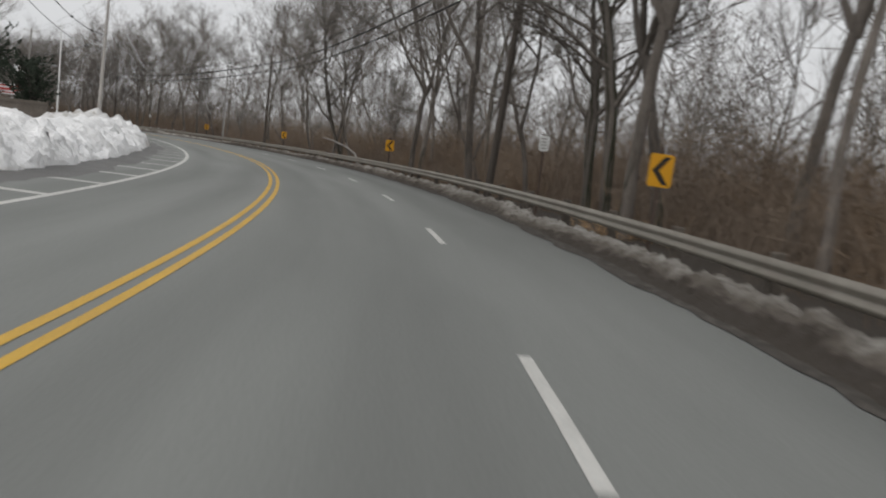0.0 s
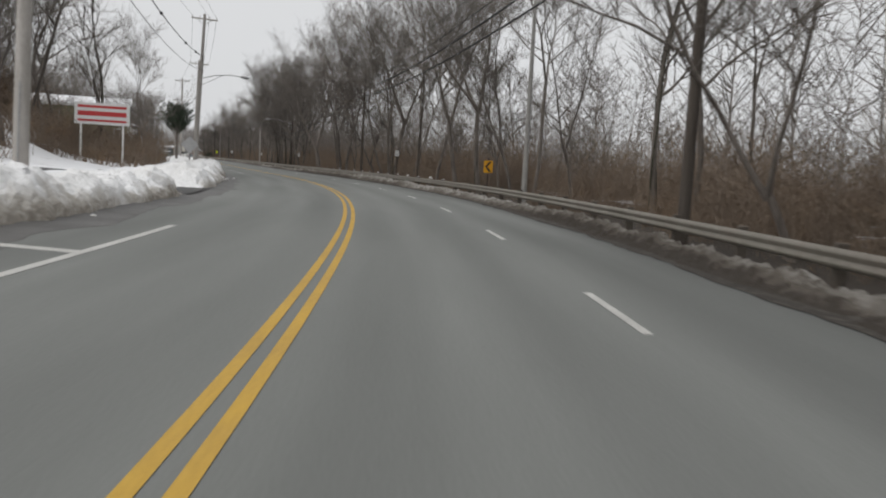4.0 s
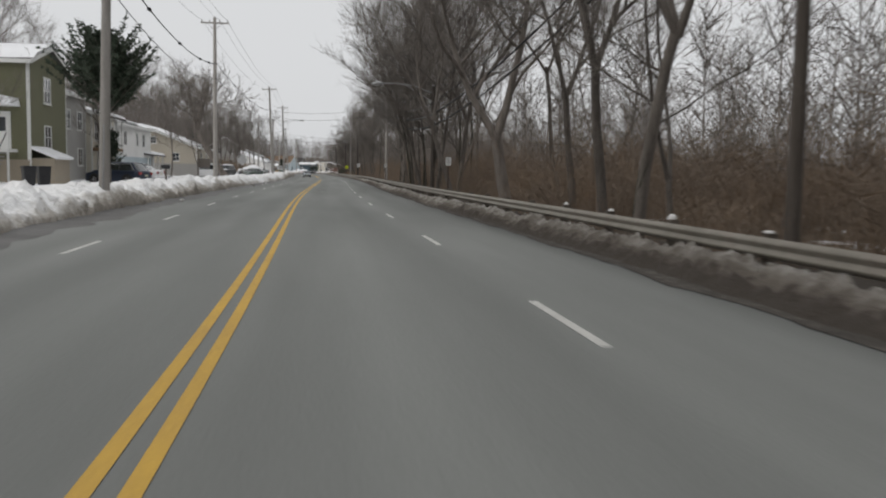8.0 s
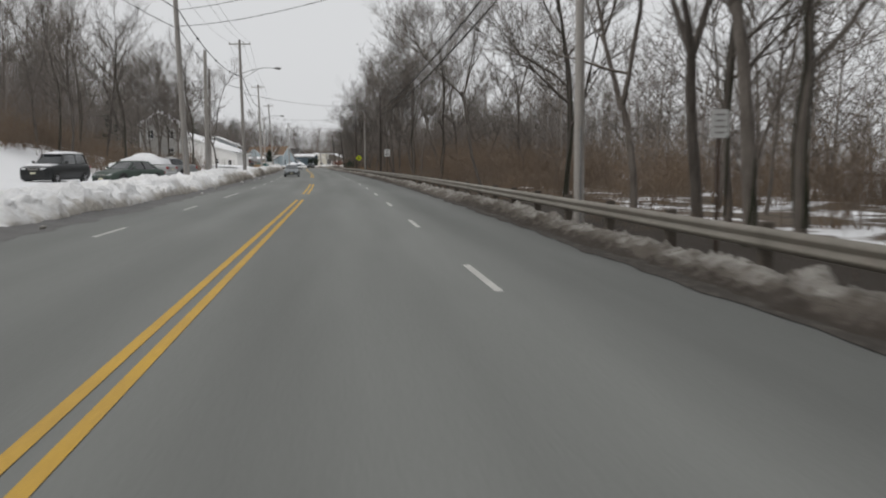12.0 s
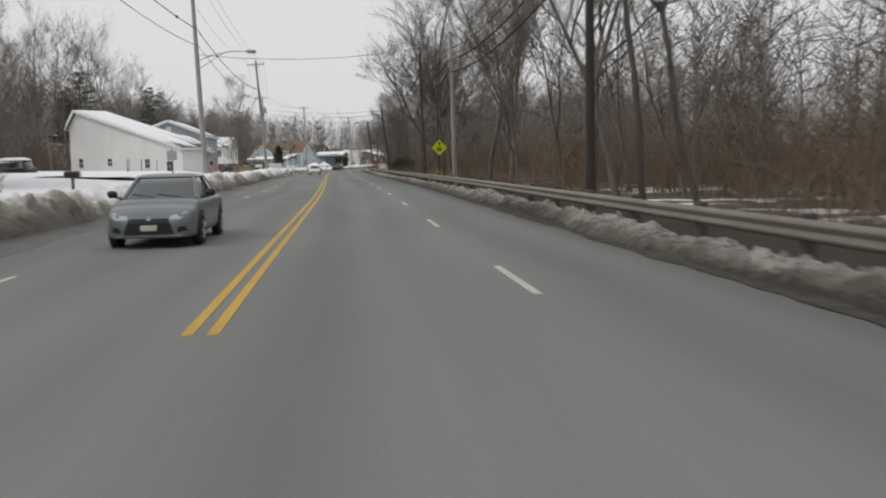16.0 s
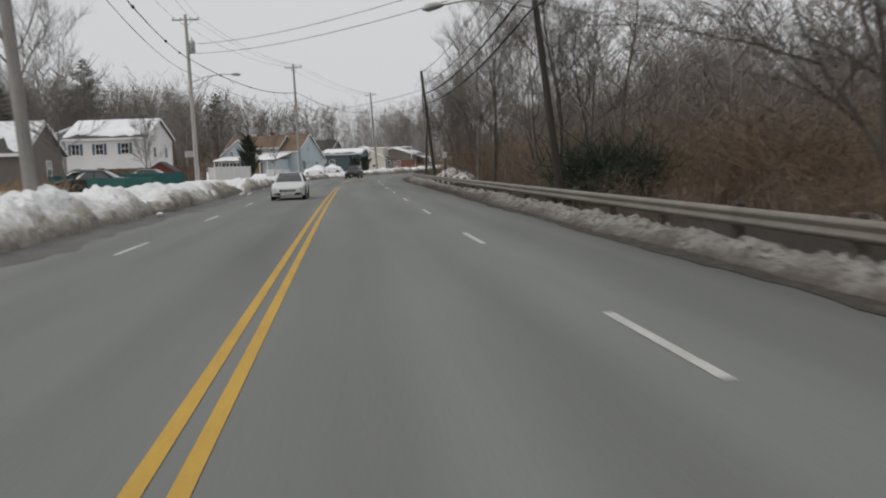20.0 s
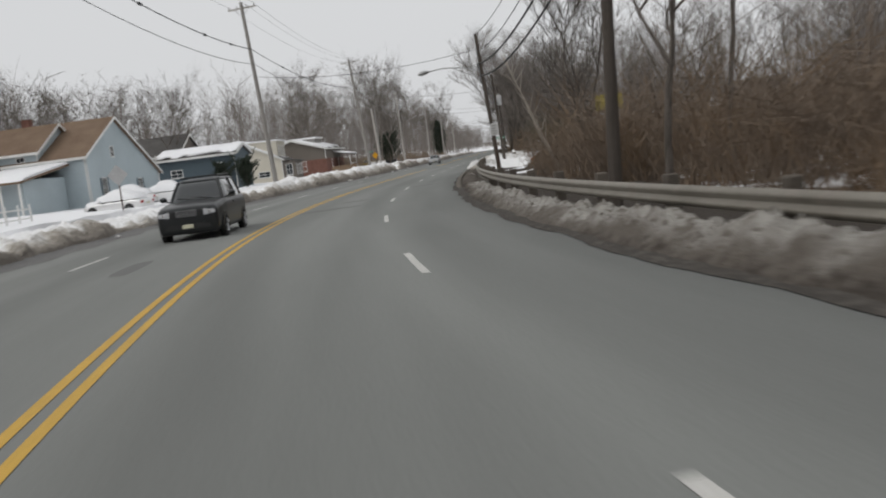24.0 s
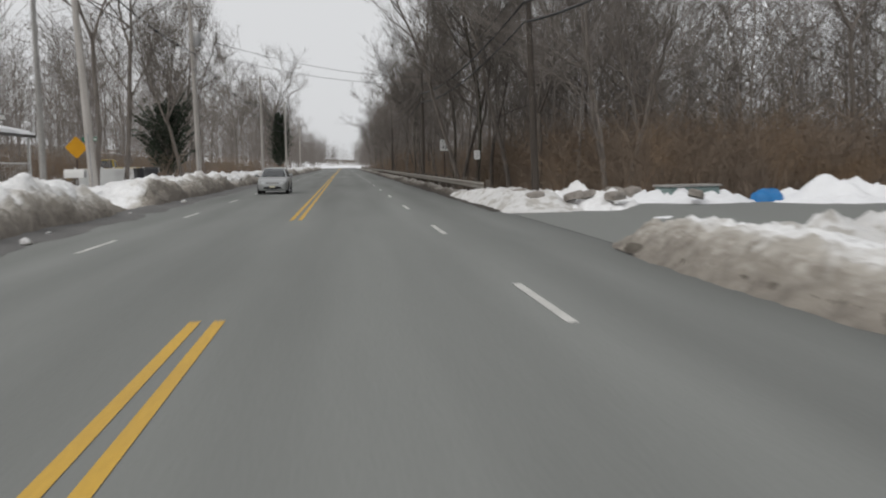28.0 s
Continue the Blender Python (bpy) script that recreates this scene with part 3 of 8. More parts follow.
def tar_patch(s, lat, length, width):
    """A dark repair with a ragged, uneven outline, slanting a little across the lane."""
    n = 40
    u = np.linspace(-1, 1, n)
    la = lat + u * width / 2
    half = length / 2 * np.sqrt(np.clip(1 - u ** 4, 0, 1))
    mid = s + length / 2 + 0.35 * u * width / 2
    a = mid - half * (1 + 0.35 * wobble(la * 2.3, la * 0 + s, 81)) - 0.08 * wobble(la * 9, la * 0 + s, 83)
    b = mid + half * (1 + 0.35 * wobble(la * 2.1, la * 0 + s, 82)) + 0.08 * wobble(la * 8, la * 0 + s, 84)
    x0, y0 = spots(a, la)
    x1, y1 = spots(b, la)
    v = np.concatenate([np.stack([x0, y0, np.full(n, 0.004)], 1), np.stack([x1, y1, np.full(n, 0.004)], 1)])
    k = np.arange(n - 1)
    return part("tar_patch", raw_mesh("tar_patch", v, np.stack([k, k + 1, k + n + 1, k + n], 1), M["tar"]), None, road)


for _s, _la, _ln, _wd in ((614.6, 1.3, 1.1, 2.5), (619.7, 1.9, 0.9, 1.2), (598, -1.9, 3, 0.5), (608, -2.6, 1.0, 1.6), (630, 4.6, 1.2, 1.8)):
    tar_patch(_s, _la, _ln, _wd)


# short pale seams and a patch across the lanes
for _s, _l0, _l1 in ((468.5, -1.37, -0.64), (469.2, 0.55, 1.16), (264.7, 0.62, 1.32), (263.8, -1.13, -0.6)):
    paint("road_seam", _s, _s + 0.14, _l0, _l1, M["white_paint"], road, z=0.005, step=0.14)
tar_patch(265.0, 1.2, 2.4, 0.8)


# side roads and drives
for _nm, _s0, _s1, _l0, _l1, _z in (("side_road", 693.5, 709, 6.72, 25, 0.006), ("driveway", 443, 448.5, -19, -9.6, 0.72), ("driveway", 383, 392, -30, -7, 0.10), ("driveway", 300, 306, -22, -7, 0.1),
                               ("driveway", 143, 150, -30, -6, 0.1)):
    n = 26
    la = np.linspace(_l0, _l1, n)
    zz = np.full(n, _z) + (land(np.full(n, _s0), la) + 0.06) * (np.abs(la) > 11) - _z * (np.abs(la) > 11)
    x0, y0 = spots(np.full(n, _s0), la)
    x1, y1 = spots(np.full(n, _s1), la)
    a = np.arange(n - 1)
    tagged(new(_nm, raw_mesh(_nm, np.concatenate([np.stack([x0, y0, zz], 1), np.stack([x1, y1, zz], 1)]), np.stack([a, a + 1, a + n + 1, a + n], 1), M["asphalt"] if _nm == "side_road" else M["asphalt_dark"], True)),
           "grey asphalt cleared between snow banks", "driveway", kind="structure")

# ---------------------------------------------------------------- snow banks on the left
GAPS = ((143, 150), (300, 306), (383, 391), (543, 547), (713.5, 716))


def open_here(s):
    g = np.ones(len(s))
    for a, b in GAPS:
        g = np.minimum(g, 1 - ease(s, a - 2.0, a) * (1 - ease(s, b, b + 2.0)))
    return g


def foot(s):
    return -6.15 + 0.30 * wobble(s * 0.35, s * 0.11, 1) + 0.14 * wobble(s * 1.7, s * 0.9, 4) - 0.9 * ease(s, 560, 600) * (1 - ease(s, 655, 680))


def crest(s):
    piled = 0.42 * ease(s, 30, 46) * (1 - ease(s, 104, 112)) + 0.25 * ease(s, 676, 684) * (1 - ease(s, 704, 712))
    return (0.86 - 0.16 * ease(s, 200, 215) * (1 - ease(s, 340, 360)) - 0.3 * ease(s, 545, 565) * (1 - ease(s, 640, 660)) + piled + 0.20 * wobble(s * 0.21, s * 0.13, 3) + 0.20 * wobble(s * 0.8, s * 0.5, 7)) * open_here(s) + 0.04


def bank_lat(s, u):
    return foot(s) - 3.4 * u ** 1.25 + 0.30 * wobble(s * 1.5, u * 8, 12) * np.minimum(1, 6 * u) * (1 - u)


def bank_height(s, u, la):
    wide = 1 - ease(s, 104, 114)
    peak = 0.36 + 0.28 * wide
    shape = np.where(u < peak, np.clip(u / peak, 0, 1) ** (0.62 + 0.2 * wide), 1 - 0.14 * ease(u, peak + 0.05, 1.0))
    lump = 0.22 * wobble(s * 0.7, la * 1.1, 21) + 0.19 * wobble(s * 2.1, la * 2.4, 22) + 0.22 * (0.35 - np.abs(wobble(s * 0.95, la * 1.2, 23))) + 0.11 * wobble(s * 5.0, la * 5.5, 24)
    lump = lump + 0.34 * wobble(s * 0.55, la * 0.8, 25) * (1 - ease(s, 104, 114))
    crumb = np.sin(s * 127.1 + np.round(u * 24) * 311.7) * 43758.5453
    lump = lump + 0.10 * (crumb - np.floor(crumb) - 0.5)
    return shape * crest(s) + lump * np.minimum(1, u / 0.2) * (1 - 0.75 * ease(u, 0.5, 1.0)) * open_here(s) - 0.05 * (u < 0.01)


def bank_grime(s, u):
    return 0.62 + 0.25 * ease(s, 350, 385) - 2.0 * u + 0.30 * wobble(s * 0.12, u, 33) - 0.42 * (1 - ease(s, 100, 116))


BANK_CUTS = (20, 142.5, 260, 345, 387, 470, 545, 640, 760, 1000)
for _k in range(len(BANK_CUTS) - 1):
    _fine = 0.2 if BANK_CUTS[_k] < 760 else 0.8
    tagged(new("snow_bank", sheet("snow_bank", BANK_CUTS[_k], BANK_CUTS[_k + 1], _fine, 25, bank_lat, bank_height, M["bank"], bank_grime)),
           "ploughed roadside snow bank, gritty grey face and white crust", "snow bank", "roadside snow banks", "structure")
_lawn_l = [lambda s: foot(s) - 2.9, lambda s: foot(s) - 3.4, lambda s: 0 * s - 10.4, lambda s: 0 * s - 11.5, lambda s: 0 * s - 13.5]
_lawn_h = [lambda s: 0.84 * crest(s) - 0.12, lambda s: 0.84 * crest(s), lambda s: (0.72 + 0.09 * wobble(s * 0.5, s, 31) + 0.4 * (1 - ease(s, 128, 141))) * open_here(s) + 0.04, lambda s: land(s, 0 * s - 11.5) + 0.06, lambda s: land(s, 0 * s - 13.5) - 0.15]
tagged(new("snow_verge", strip("snow_verge", 20, 1000, 0.8, _lawn_l, _lawn_h, M["snow"])), "smooth white snow cover behind the ploughed bank", "snow", kind="structure")
tagged(new("slush_edge", strip("slush_edge", 20, 1000, 0.8, (lambda s: foot(s) + 0.95 + 0.4 * wobble(s * 0.4, s, 41), lambda s: foot(s) + 0.25, lambda s: foot(s) - 0.15), (lambda s: 0 * s + 0.004, lambda s: 0.03 + 0.015 * wobble(s * 3, s, 42), lambda s: 0.1 + 0 * s), M["slush"])),
       "wet grit and slush along the foot of the bank", "slush", kind="structure")
# loose clods that rolled from the bank
_clod_rng = random.Random(3)
for _k in range(46):
    _s = _clod_rng.uniform(110, 745)
    _r = _clod_rng.uniform(0.06, 0.17)
    _m = stand(_s, float(foot(np.array([_s]))[0]) + _clod_rng.uniform(0.1, 0.9), _r * 0.55, _clod_rng.uniform(0, 360)) @ Matrix.Diagonal((1.3, 1.0, 0.75, 1))
    _bm = bmesh.new()
    bmesh.ops.create_icosphere(_bm, subdivisions=1, radius=_r)
    for _v in _bm.verts:
        _v.co *= _clod_rng.uniform(0.75, 1.15)
    _me = bpy.data.meshes.new("snow_clod")
    _bm.to_mesh(_me)
    _bm.free()
    _me.materials.append(M["pile"] if _k % 3 else M["berm"])
    _ob = tagged(new("snow_clod", _me), "lump of dirty frozen snow lying at the road edge", "snow clod", "frozen clods on the road edge")
    _ob.matrix_world = _m

# ---------------------------------------------------------------- right verge: gritty berm under the rail, snow bank by the yard
def berm_open(s):
    return 1 - ease(s, 694, 696.5) * (1 - ease(s, 706.6, 709))


def tall_berm(s):
    """1 where the verge carries a thick snow bank instead of the low gritty one."""
    return ease(s, 648, 656) * (1 - ease(s, 714, 724))


def berm_top(s):
    low = 0.27 + 0.14 * ease(s, 540, 552) * (1 - ease(s, 592, 604)) + 0.08 * wobble(s * 0.09, s * 0.05, 51) + 0.05 * wobble(s * 1.3, s * 0.8, 52) + 0.14 * ease(s, 168, 180) * (1 - ease(s, 222, 240)) - 0.22 * ease(s, 616, 624) * (1 - ease(s, 644, 650))
    high = 0.50 + 0.08 * wobble(s * 0.16, s * 0.07, 51) + 0.05 * wobble(s * 1.3, s * 0.8, 52)
    return (low * (1 - tall_berm(s)) + high * tall_berm(s)) * berm_open(s)


def berm_edge(s):
    return 6.55 + 0.12 * wobble(s * 0.3, s * 0.2, 54) + 0.07 * wobble(s * 1.6, s, 55) - 0.30 * ease(s, 650, 654) * (1 - ease(s, 664, 670)) - 0.30 * ease(s, 683, 687) * (1 - ease(s, 694, 696))


def berm_lat(s, u):
    return np.where(u < 0.75, berm_edge(s) + 2.3 * u / 0.75, berm_edge(s) + 2.3 + (13.2 - berm_edge(s) - 2.3) * (u - 0.75) / 0.25) + 0.04 * wobble(s * 1.2, u * 6, 57) * np.minimum(1, 5 * u) * (1 - u)


def berm_height(s, u, la):
    tall = tall_berm(s)
    shape = np.clip((u - 0.03) / 0.24, 0, 1) ** 0.8
    z = shape * berm_top(s) + (0.10 * wobble(s * 1.1, la * 1.6, 59) + 0.07 * wobble(s * 3.0, la * 3.4, 60) + 0.06 * wobble(s * 7.0, la * 7.5, 62)) * np.minimum(1, u / 0.12) * berm_open(s)
    crumb = np.sin(np.round(s * 6.7) * 127.1 + np.round(u * 28) * 311.7) * 43758.5453
    z = z + 0.13 * (crumb - np.floor(crumb) - 0.5) * ease(u, 0.04, 0.12) * berm_open(s)
    back = np.where(la < 11, -0.2 + 0.1 * tall, land(s, np.maximum(la, 11))) + 0.04
    fall = tall * ease(u, 0.62, 0.9) + (1 - tall) * ease(u, 0.27, 0.43)
    return np.where(u < 0.01, -0.03, z * (1 - fall) + back * fall - 0.15 * (u > 0.99))


def berm_grime_and_shade(s, u):
    # Foot grime; the step past u 0.30 paints dark litter and the rail's shade.
    return np.where(u < 0.36, 0.93 - 2.9 * u, 0.1) + 1.0 * ease(u, 0.30, 0.38) + 0.25 * wobble(s * 0.11, u * 2, 61) + 0.2 * ease(s, 0, 60) * (1 - ease(s, 110, 160)) + 0.15 * ease(s, 168, 180) * (1 - ease(s, 222, 240))


for _s0, _s1, _mt, _lb in ((-60, 300, "berm", "dirty ice and gravel berm under the guard rail"), (300, 651, "berm", "dirty ice and gravel berm under the guard rail"), (651, 695.5, "bank", "thick roadside snow bank with a gritty face"), (706.5, 724, "pile", "broken snow piles at the side road"), (724, 1000, "berm", "dirty ice and gravel berm under the guard rail")):
    tagged(new("verge_berm", sheet("verge_berm", _s0, _s1, 0.15 if _s1 < 760 else 0.8, 29, berm_lat, berm_height, M[_mt], (lambda s, u: 0.80 - 1.25 * u) if _mt == "bank" else berm_grime_and_shade)), _lb, "snow bank", kind="structure")
M["kerb_stone"] = surface("kerb_concrete", (0.075, 0.063, 0.05), (0.155, 0.138, 0.115), size=0.8, fine=9, rough=0.9, bump=0.5)
tagged(new("kerb", strip("kerb", 617, 694, 1.0, (6.42, 6.44, 6.50, 6.60, 6.70, 6.72), (-0.1, lambda s: -0.05 + 0.10 * ease(s, 618, 626), lambda s: -0.05 + 0.19 * ease(s, 618, 626), lambda s: -0.05 + 0.21 * ease(s, 618, 626), lambda s: -0.05 + 0.20 * ease(s, 618, 626), -0.1), M["kerb_stone"], True)), "worn rounded kerb showing under the snow", "kerb", kind="structure")
tagged(new("leaf_strip", strip("leaf_strip", 617, 650, 0.5, (6.72, lambda s: 7.0 + 0.1 * wobble(s, s, 3), lambda s: 7.5 + 0.1 * wobble(s, s, 5), 8.3), (lambda s: 0.18 * ease(s, 619, 628) - 0.1, lambda s: (0.26 + 0.05 * wobble(s * 2, s, 7)) * ease(s, 619, 628) - 0.1, lambda s: (0.24 + 0.05 * wobble(s * 2, s, 9)) * ease(s, 619, 628) - 0.1, lambda s: 0.1 * ease(s, 619, 628) - 0.1), M["litter"])), "brown leaf litter between kerb and guard rail", "leaf litter", kind="structure")


def snow_heap(s, lat, length, width, height, seed, label, z=0.0, material="pile"):
    """A rubbly heap of ploughed snow."""
    g = np.linspace(-1, 1, 25)
    a, b = [q.ravel() for q in np.meshgrid(g, g)]
    rr = np.sqrt(a * a + b * b)
    h = np.clip(1 - rr, 0, 1) ** 0.7
    zz = h * height * (1 + 0.5 * wobble(a * 3, b * 3, seed)) + 0.28 * wobble(a * 6, b * 6, seed + 3) * np.minimum(1, h * 3) - 0.15 * (rr >= 1)
    i, j = np.meshgrid(np.arange(24), np.arange(24))
    k = (j * 25 + i).ravel()
    ob = new("snow_mound", raw_mesh("snow_mound", np.stack([a * width / 2, b * length / 2, zz], 1), np.stack([k, k + 1, k + 26, k + 25], 1), M[material], True))
    ob.matrix_world = stand(s, lat, z)
    return tagged(ob, label, "snow mound", "snow mounds")


snow_heap(574, 11.4, 7, 4.2, 1.15, 1, "rubbly white snow heap behind the guard rail")
snow_heap(583, 12.6, 6, 4.0, 1.0, 2, "rubbly white snow heap behind the guard rail")
snow_heap(567, 11.6, 9, 3.6, 0.7, 3, "low white snow heap behind the guard rail")
snow_heap(655.6, 7.5, 4.6, 2.4, 0.42, 12, "mound of ploughed snow over the end of the guard rail", 0.3)
snow_heap(711.5, 10.0, 9, 4.2, 0.75, 4, "broken dirty snow blocks beside the side road", material="bank")
snow_heap(710.5, 14, 5, 5, 0.6, 5, "white snow heap beside the side road", material="snow")
snow_heap(709, 19, 5, 6, 0.7, 6, "white snow heap beside the side road", material="snow")
snow_heap(693, 10.2, 4.5, 4.5, 0.7, 7, "snow heap at the corner of the side road")
snow_heap(694, 15, 4, 7, 0.6, 8, "long white snow ridge along the side road", material="snow")
snow_heap(101, -9.0, 9, 5, 1.5, 9, "tall rubbly white snow pile beside the hatched strip", 0.5)
snow_heap(90, -9.5, 10, 5, 1.4, 10, "tall rubbly white snow pile beside the hatched strip", 0.5)
snow_heap(78, -9.5, 9, 5, 1.2, 11, "tall rubbly white snow pile beside the hatched strip", 0.5)

for _s0, _s1 in ((-40, 694.2), (708, 1000)):
    tagged(new("gutter_grit", strip("gutter_grit", _s0, _s1, 0.6, (lambda s: 6.33 + 0.16 * wobble(s * 0.5, s * 0.2, 71) + 0.08 * wobble(s * 2.7, s, 72), lambda s: 0 * s + 7.0), (0.007, 0.012), M["wet_grit"], False)),
       "dark wet grit and leaf litter along the edge of the road", "grit", kind="structure")

# ---------------------------------------------------------------- guard rail
W_BEAM = ((0.0, 0.0), (0.025, 0.02), (0.075, 0.055), (0.075, 0.095), (0.02, 0.14), (0.02, 0.17), (0.075, 0.215), (0.075, 0.255), (0.025, 0.29), (0.0, 0.31))


def rail_section(name, s0, s1, parent, drop=0.0):
    s = np.linspace(s0, s1 + 0.12, 6)
    v, n, m = [], 6, len(W_BEAM)
    for side in (0.0, 0.006):
        for dx, dz in W_BEAM:
            x, y = spots(s, np.full(n, RAIL_LAT - dx + side))
            v.append(np.stack([x, y, np.full(n, 0.43 + dz) - drop * np.linspace(0, 1, n)], 1))
    v = np.concatenate(v)
    f = []
    for o in (0, m * n):
        for j in range(m - 1):
            for i in range(n - 1):
                a = o + j * n + i
                f.append((a, a + 1, a + n + 1, a + n) if o == 0 else (a, a + n, a + n + 1, a + 1))
    return part(name, raw_mesh(name, v, np.array(f), M["galvanised"], False), None, parent)


def rub_rail(s0, s1, parent):
    """The lower channel beam."""
    s = np.linspace(s0, s1 + 0.1, 6)
    v = []
    for dx, dz in ((0.0, 0.20), (0.05, 0.205), (0.05, 0.365), (0.0, 0.37)):
        x, y = spots(s, np.full(6, RAIL_LAT + 0.02 - dx))
        v.append(np.stack([x, y, np.full(6, dz)], 1))
    f = [(j * 6 + i, j * 6 + i + 1, j * 6 + i + 7, j * 6 + i + 6) for j in range(3) for i in range(5)]
    return part("rub_rail", raw_mesh("rub_rail", np.concatenate(v), np.array(f), M["rub_steel"]), None, parent)


RAIL_LAT = 7.62
_post = Geo().box(-0.09, 0.09, -0.08, 0.08, -0.6, 0.80, 0.015).mesh("rail_post", M["post"])
_tall_post = Geo().box(-0.10, 0.12, -0.10, 0.10, -0.6, 0.87, 0.02).mesh("rail_post", M["post"])
_cap = Geo().tube([(0, 0, -0.01), (0.01, 0, 0.03), (0.03, 0.02, 0.08), (0.05, 0.02, 0.115)], [0.10, 0.125, 0.085, 0.02], 7).mesh("post_snow", M["pile"], True)
for _g0, _g1 in ((-40, 656), (718, 1000)):
    rail = thing("guard_rail", Matrix(), "weathered W-beam steel guard rail on timber posts", "guard rail", "roadside guard rails")
    k = 0
    s = _g0
    while s < _g1 - 1:
        rail_section("rail_beam", s, min(s + 7.62, _g1), rail)
        if 614 < s < 650:
            rub_rail(s, min(s + 7.62, _g1), rail)
        s += 7.62
    s = _g0 + 0.5
    while s < _g1:
        m = stand(s, RAIL_LAT + 0.19)
        if 166 < s < 216 and math.sin(s * 3.3) > 0.1:
            part("post_snow", _cap, None, rail, "small cap of snow", at_pose=m @ pose(0.04 * math.sin(s * 7), 0, 0.79, 0, 0, s * 40) @ Matrix.Diagonal((0.85 + 0.3 * math.sin(s * 5), 0.8, 0.65 + 0.3 * math.sin(s * 2.3), 1)))
        part("post", _post if s < 588 else _tall_post, None, rail, at_pose=m)
        s += 3.81 if (s > 30 and s < 760) else 7.62

# ---------------------------------------------------------------- bare trees
def cones(p0, p1, r, n=3):
    """Arrays of thin spikes from p0 to p1: vertices and triangles; n=2 gives slim blades for the finest twigs."""
    p0, p1 = np.asarray(p0, float), np.asarray(p1, float)
    r = np.broadcast_to(np.asarray(r, float), (len(p0),))
    d = p1 - p0
    d /= np.maximum(np.linalg.norm(d, axis=1, keepdims=True), 1e-6)
    a = np.cross(d, np.array([0.37, 0.21, 0.9]))
    a /= np.maximum(np.linalg.norm(a, axis=1, keepdims=True), 1e-6)
    b = np.cross(d, a)
    if n == 2:
        t = (np.arange(len(p0)) * 2.399)[:, None]
        a, r = a * np.cos(t) + b * np.sin(t), r * 1.25
    ring = [p0 + (a * math.cos(2 * math.pi * k / n) + b * math.sin(2 * math.pi * k / n)) * r[:, None] for k in range(n)]
    v = np.stack(ring + [p1], 1).reshape(-1, 3)
    base = np.arange(len(p0)) * (n + 1)
    f = np.concatenate([np.stack([base + k, base + (k + 1) % n, base + n], 1) for k in range(n if n > 2 else 1)])
    return v, f


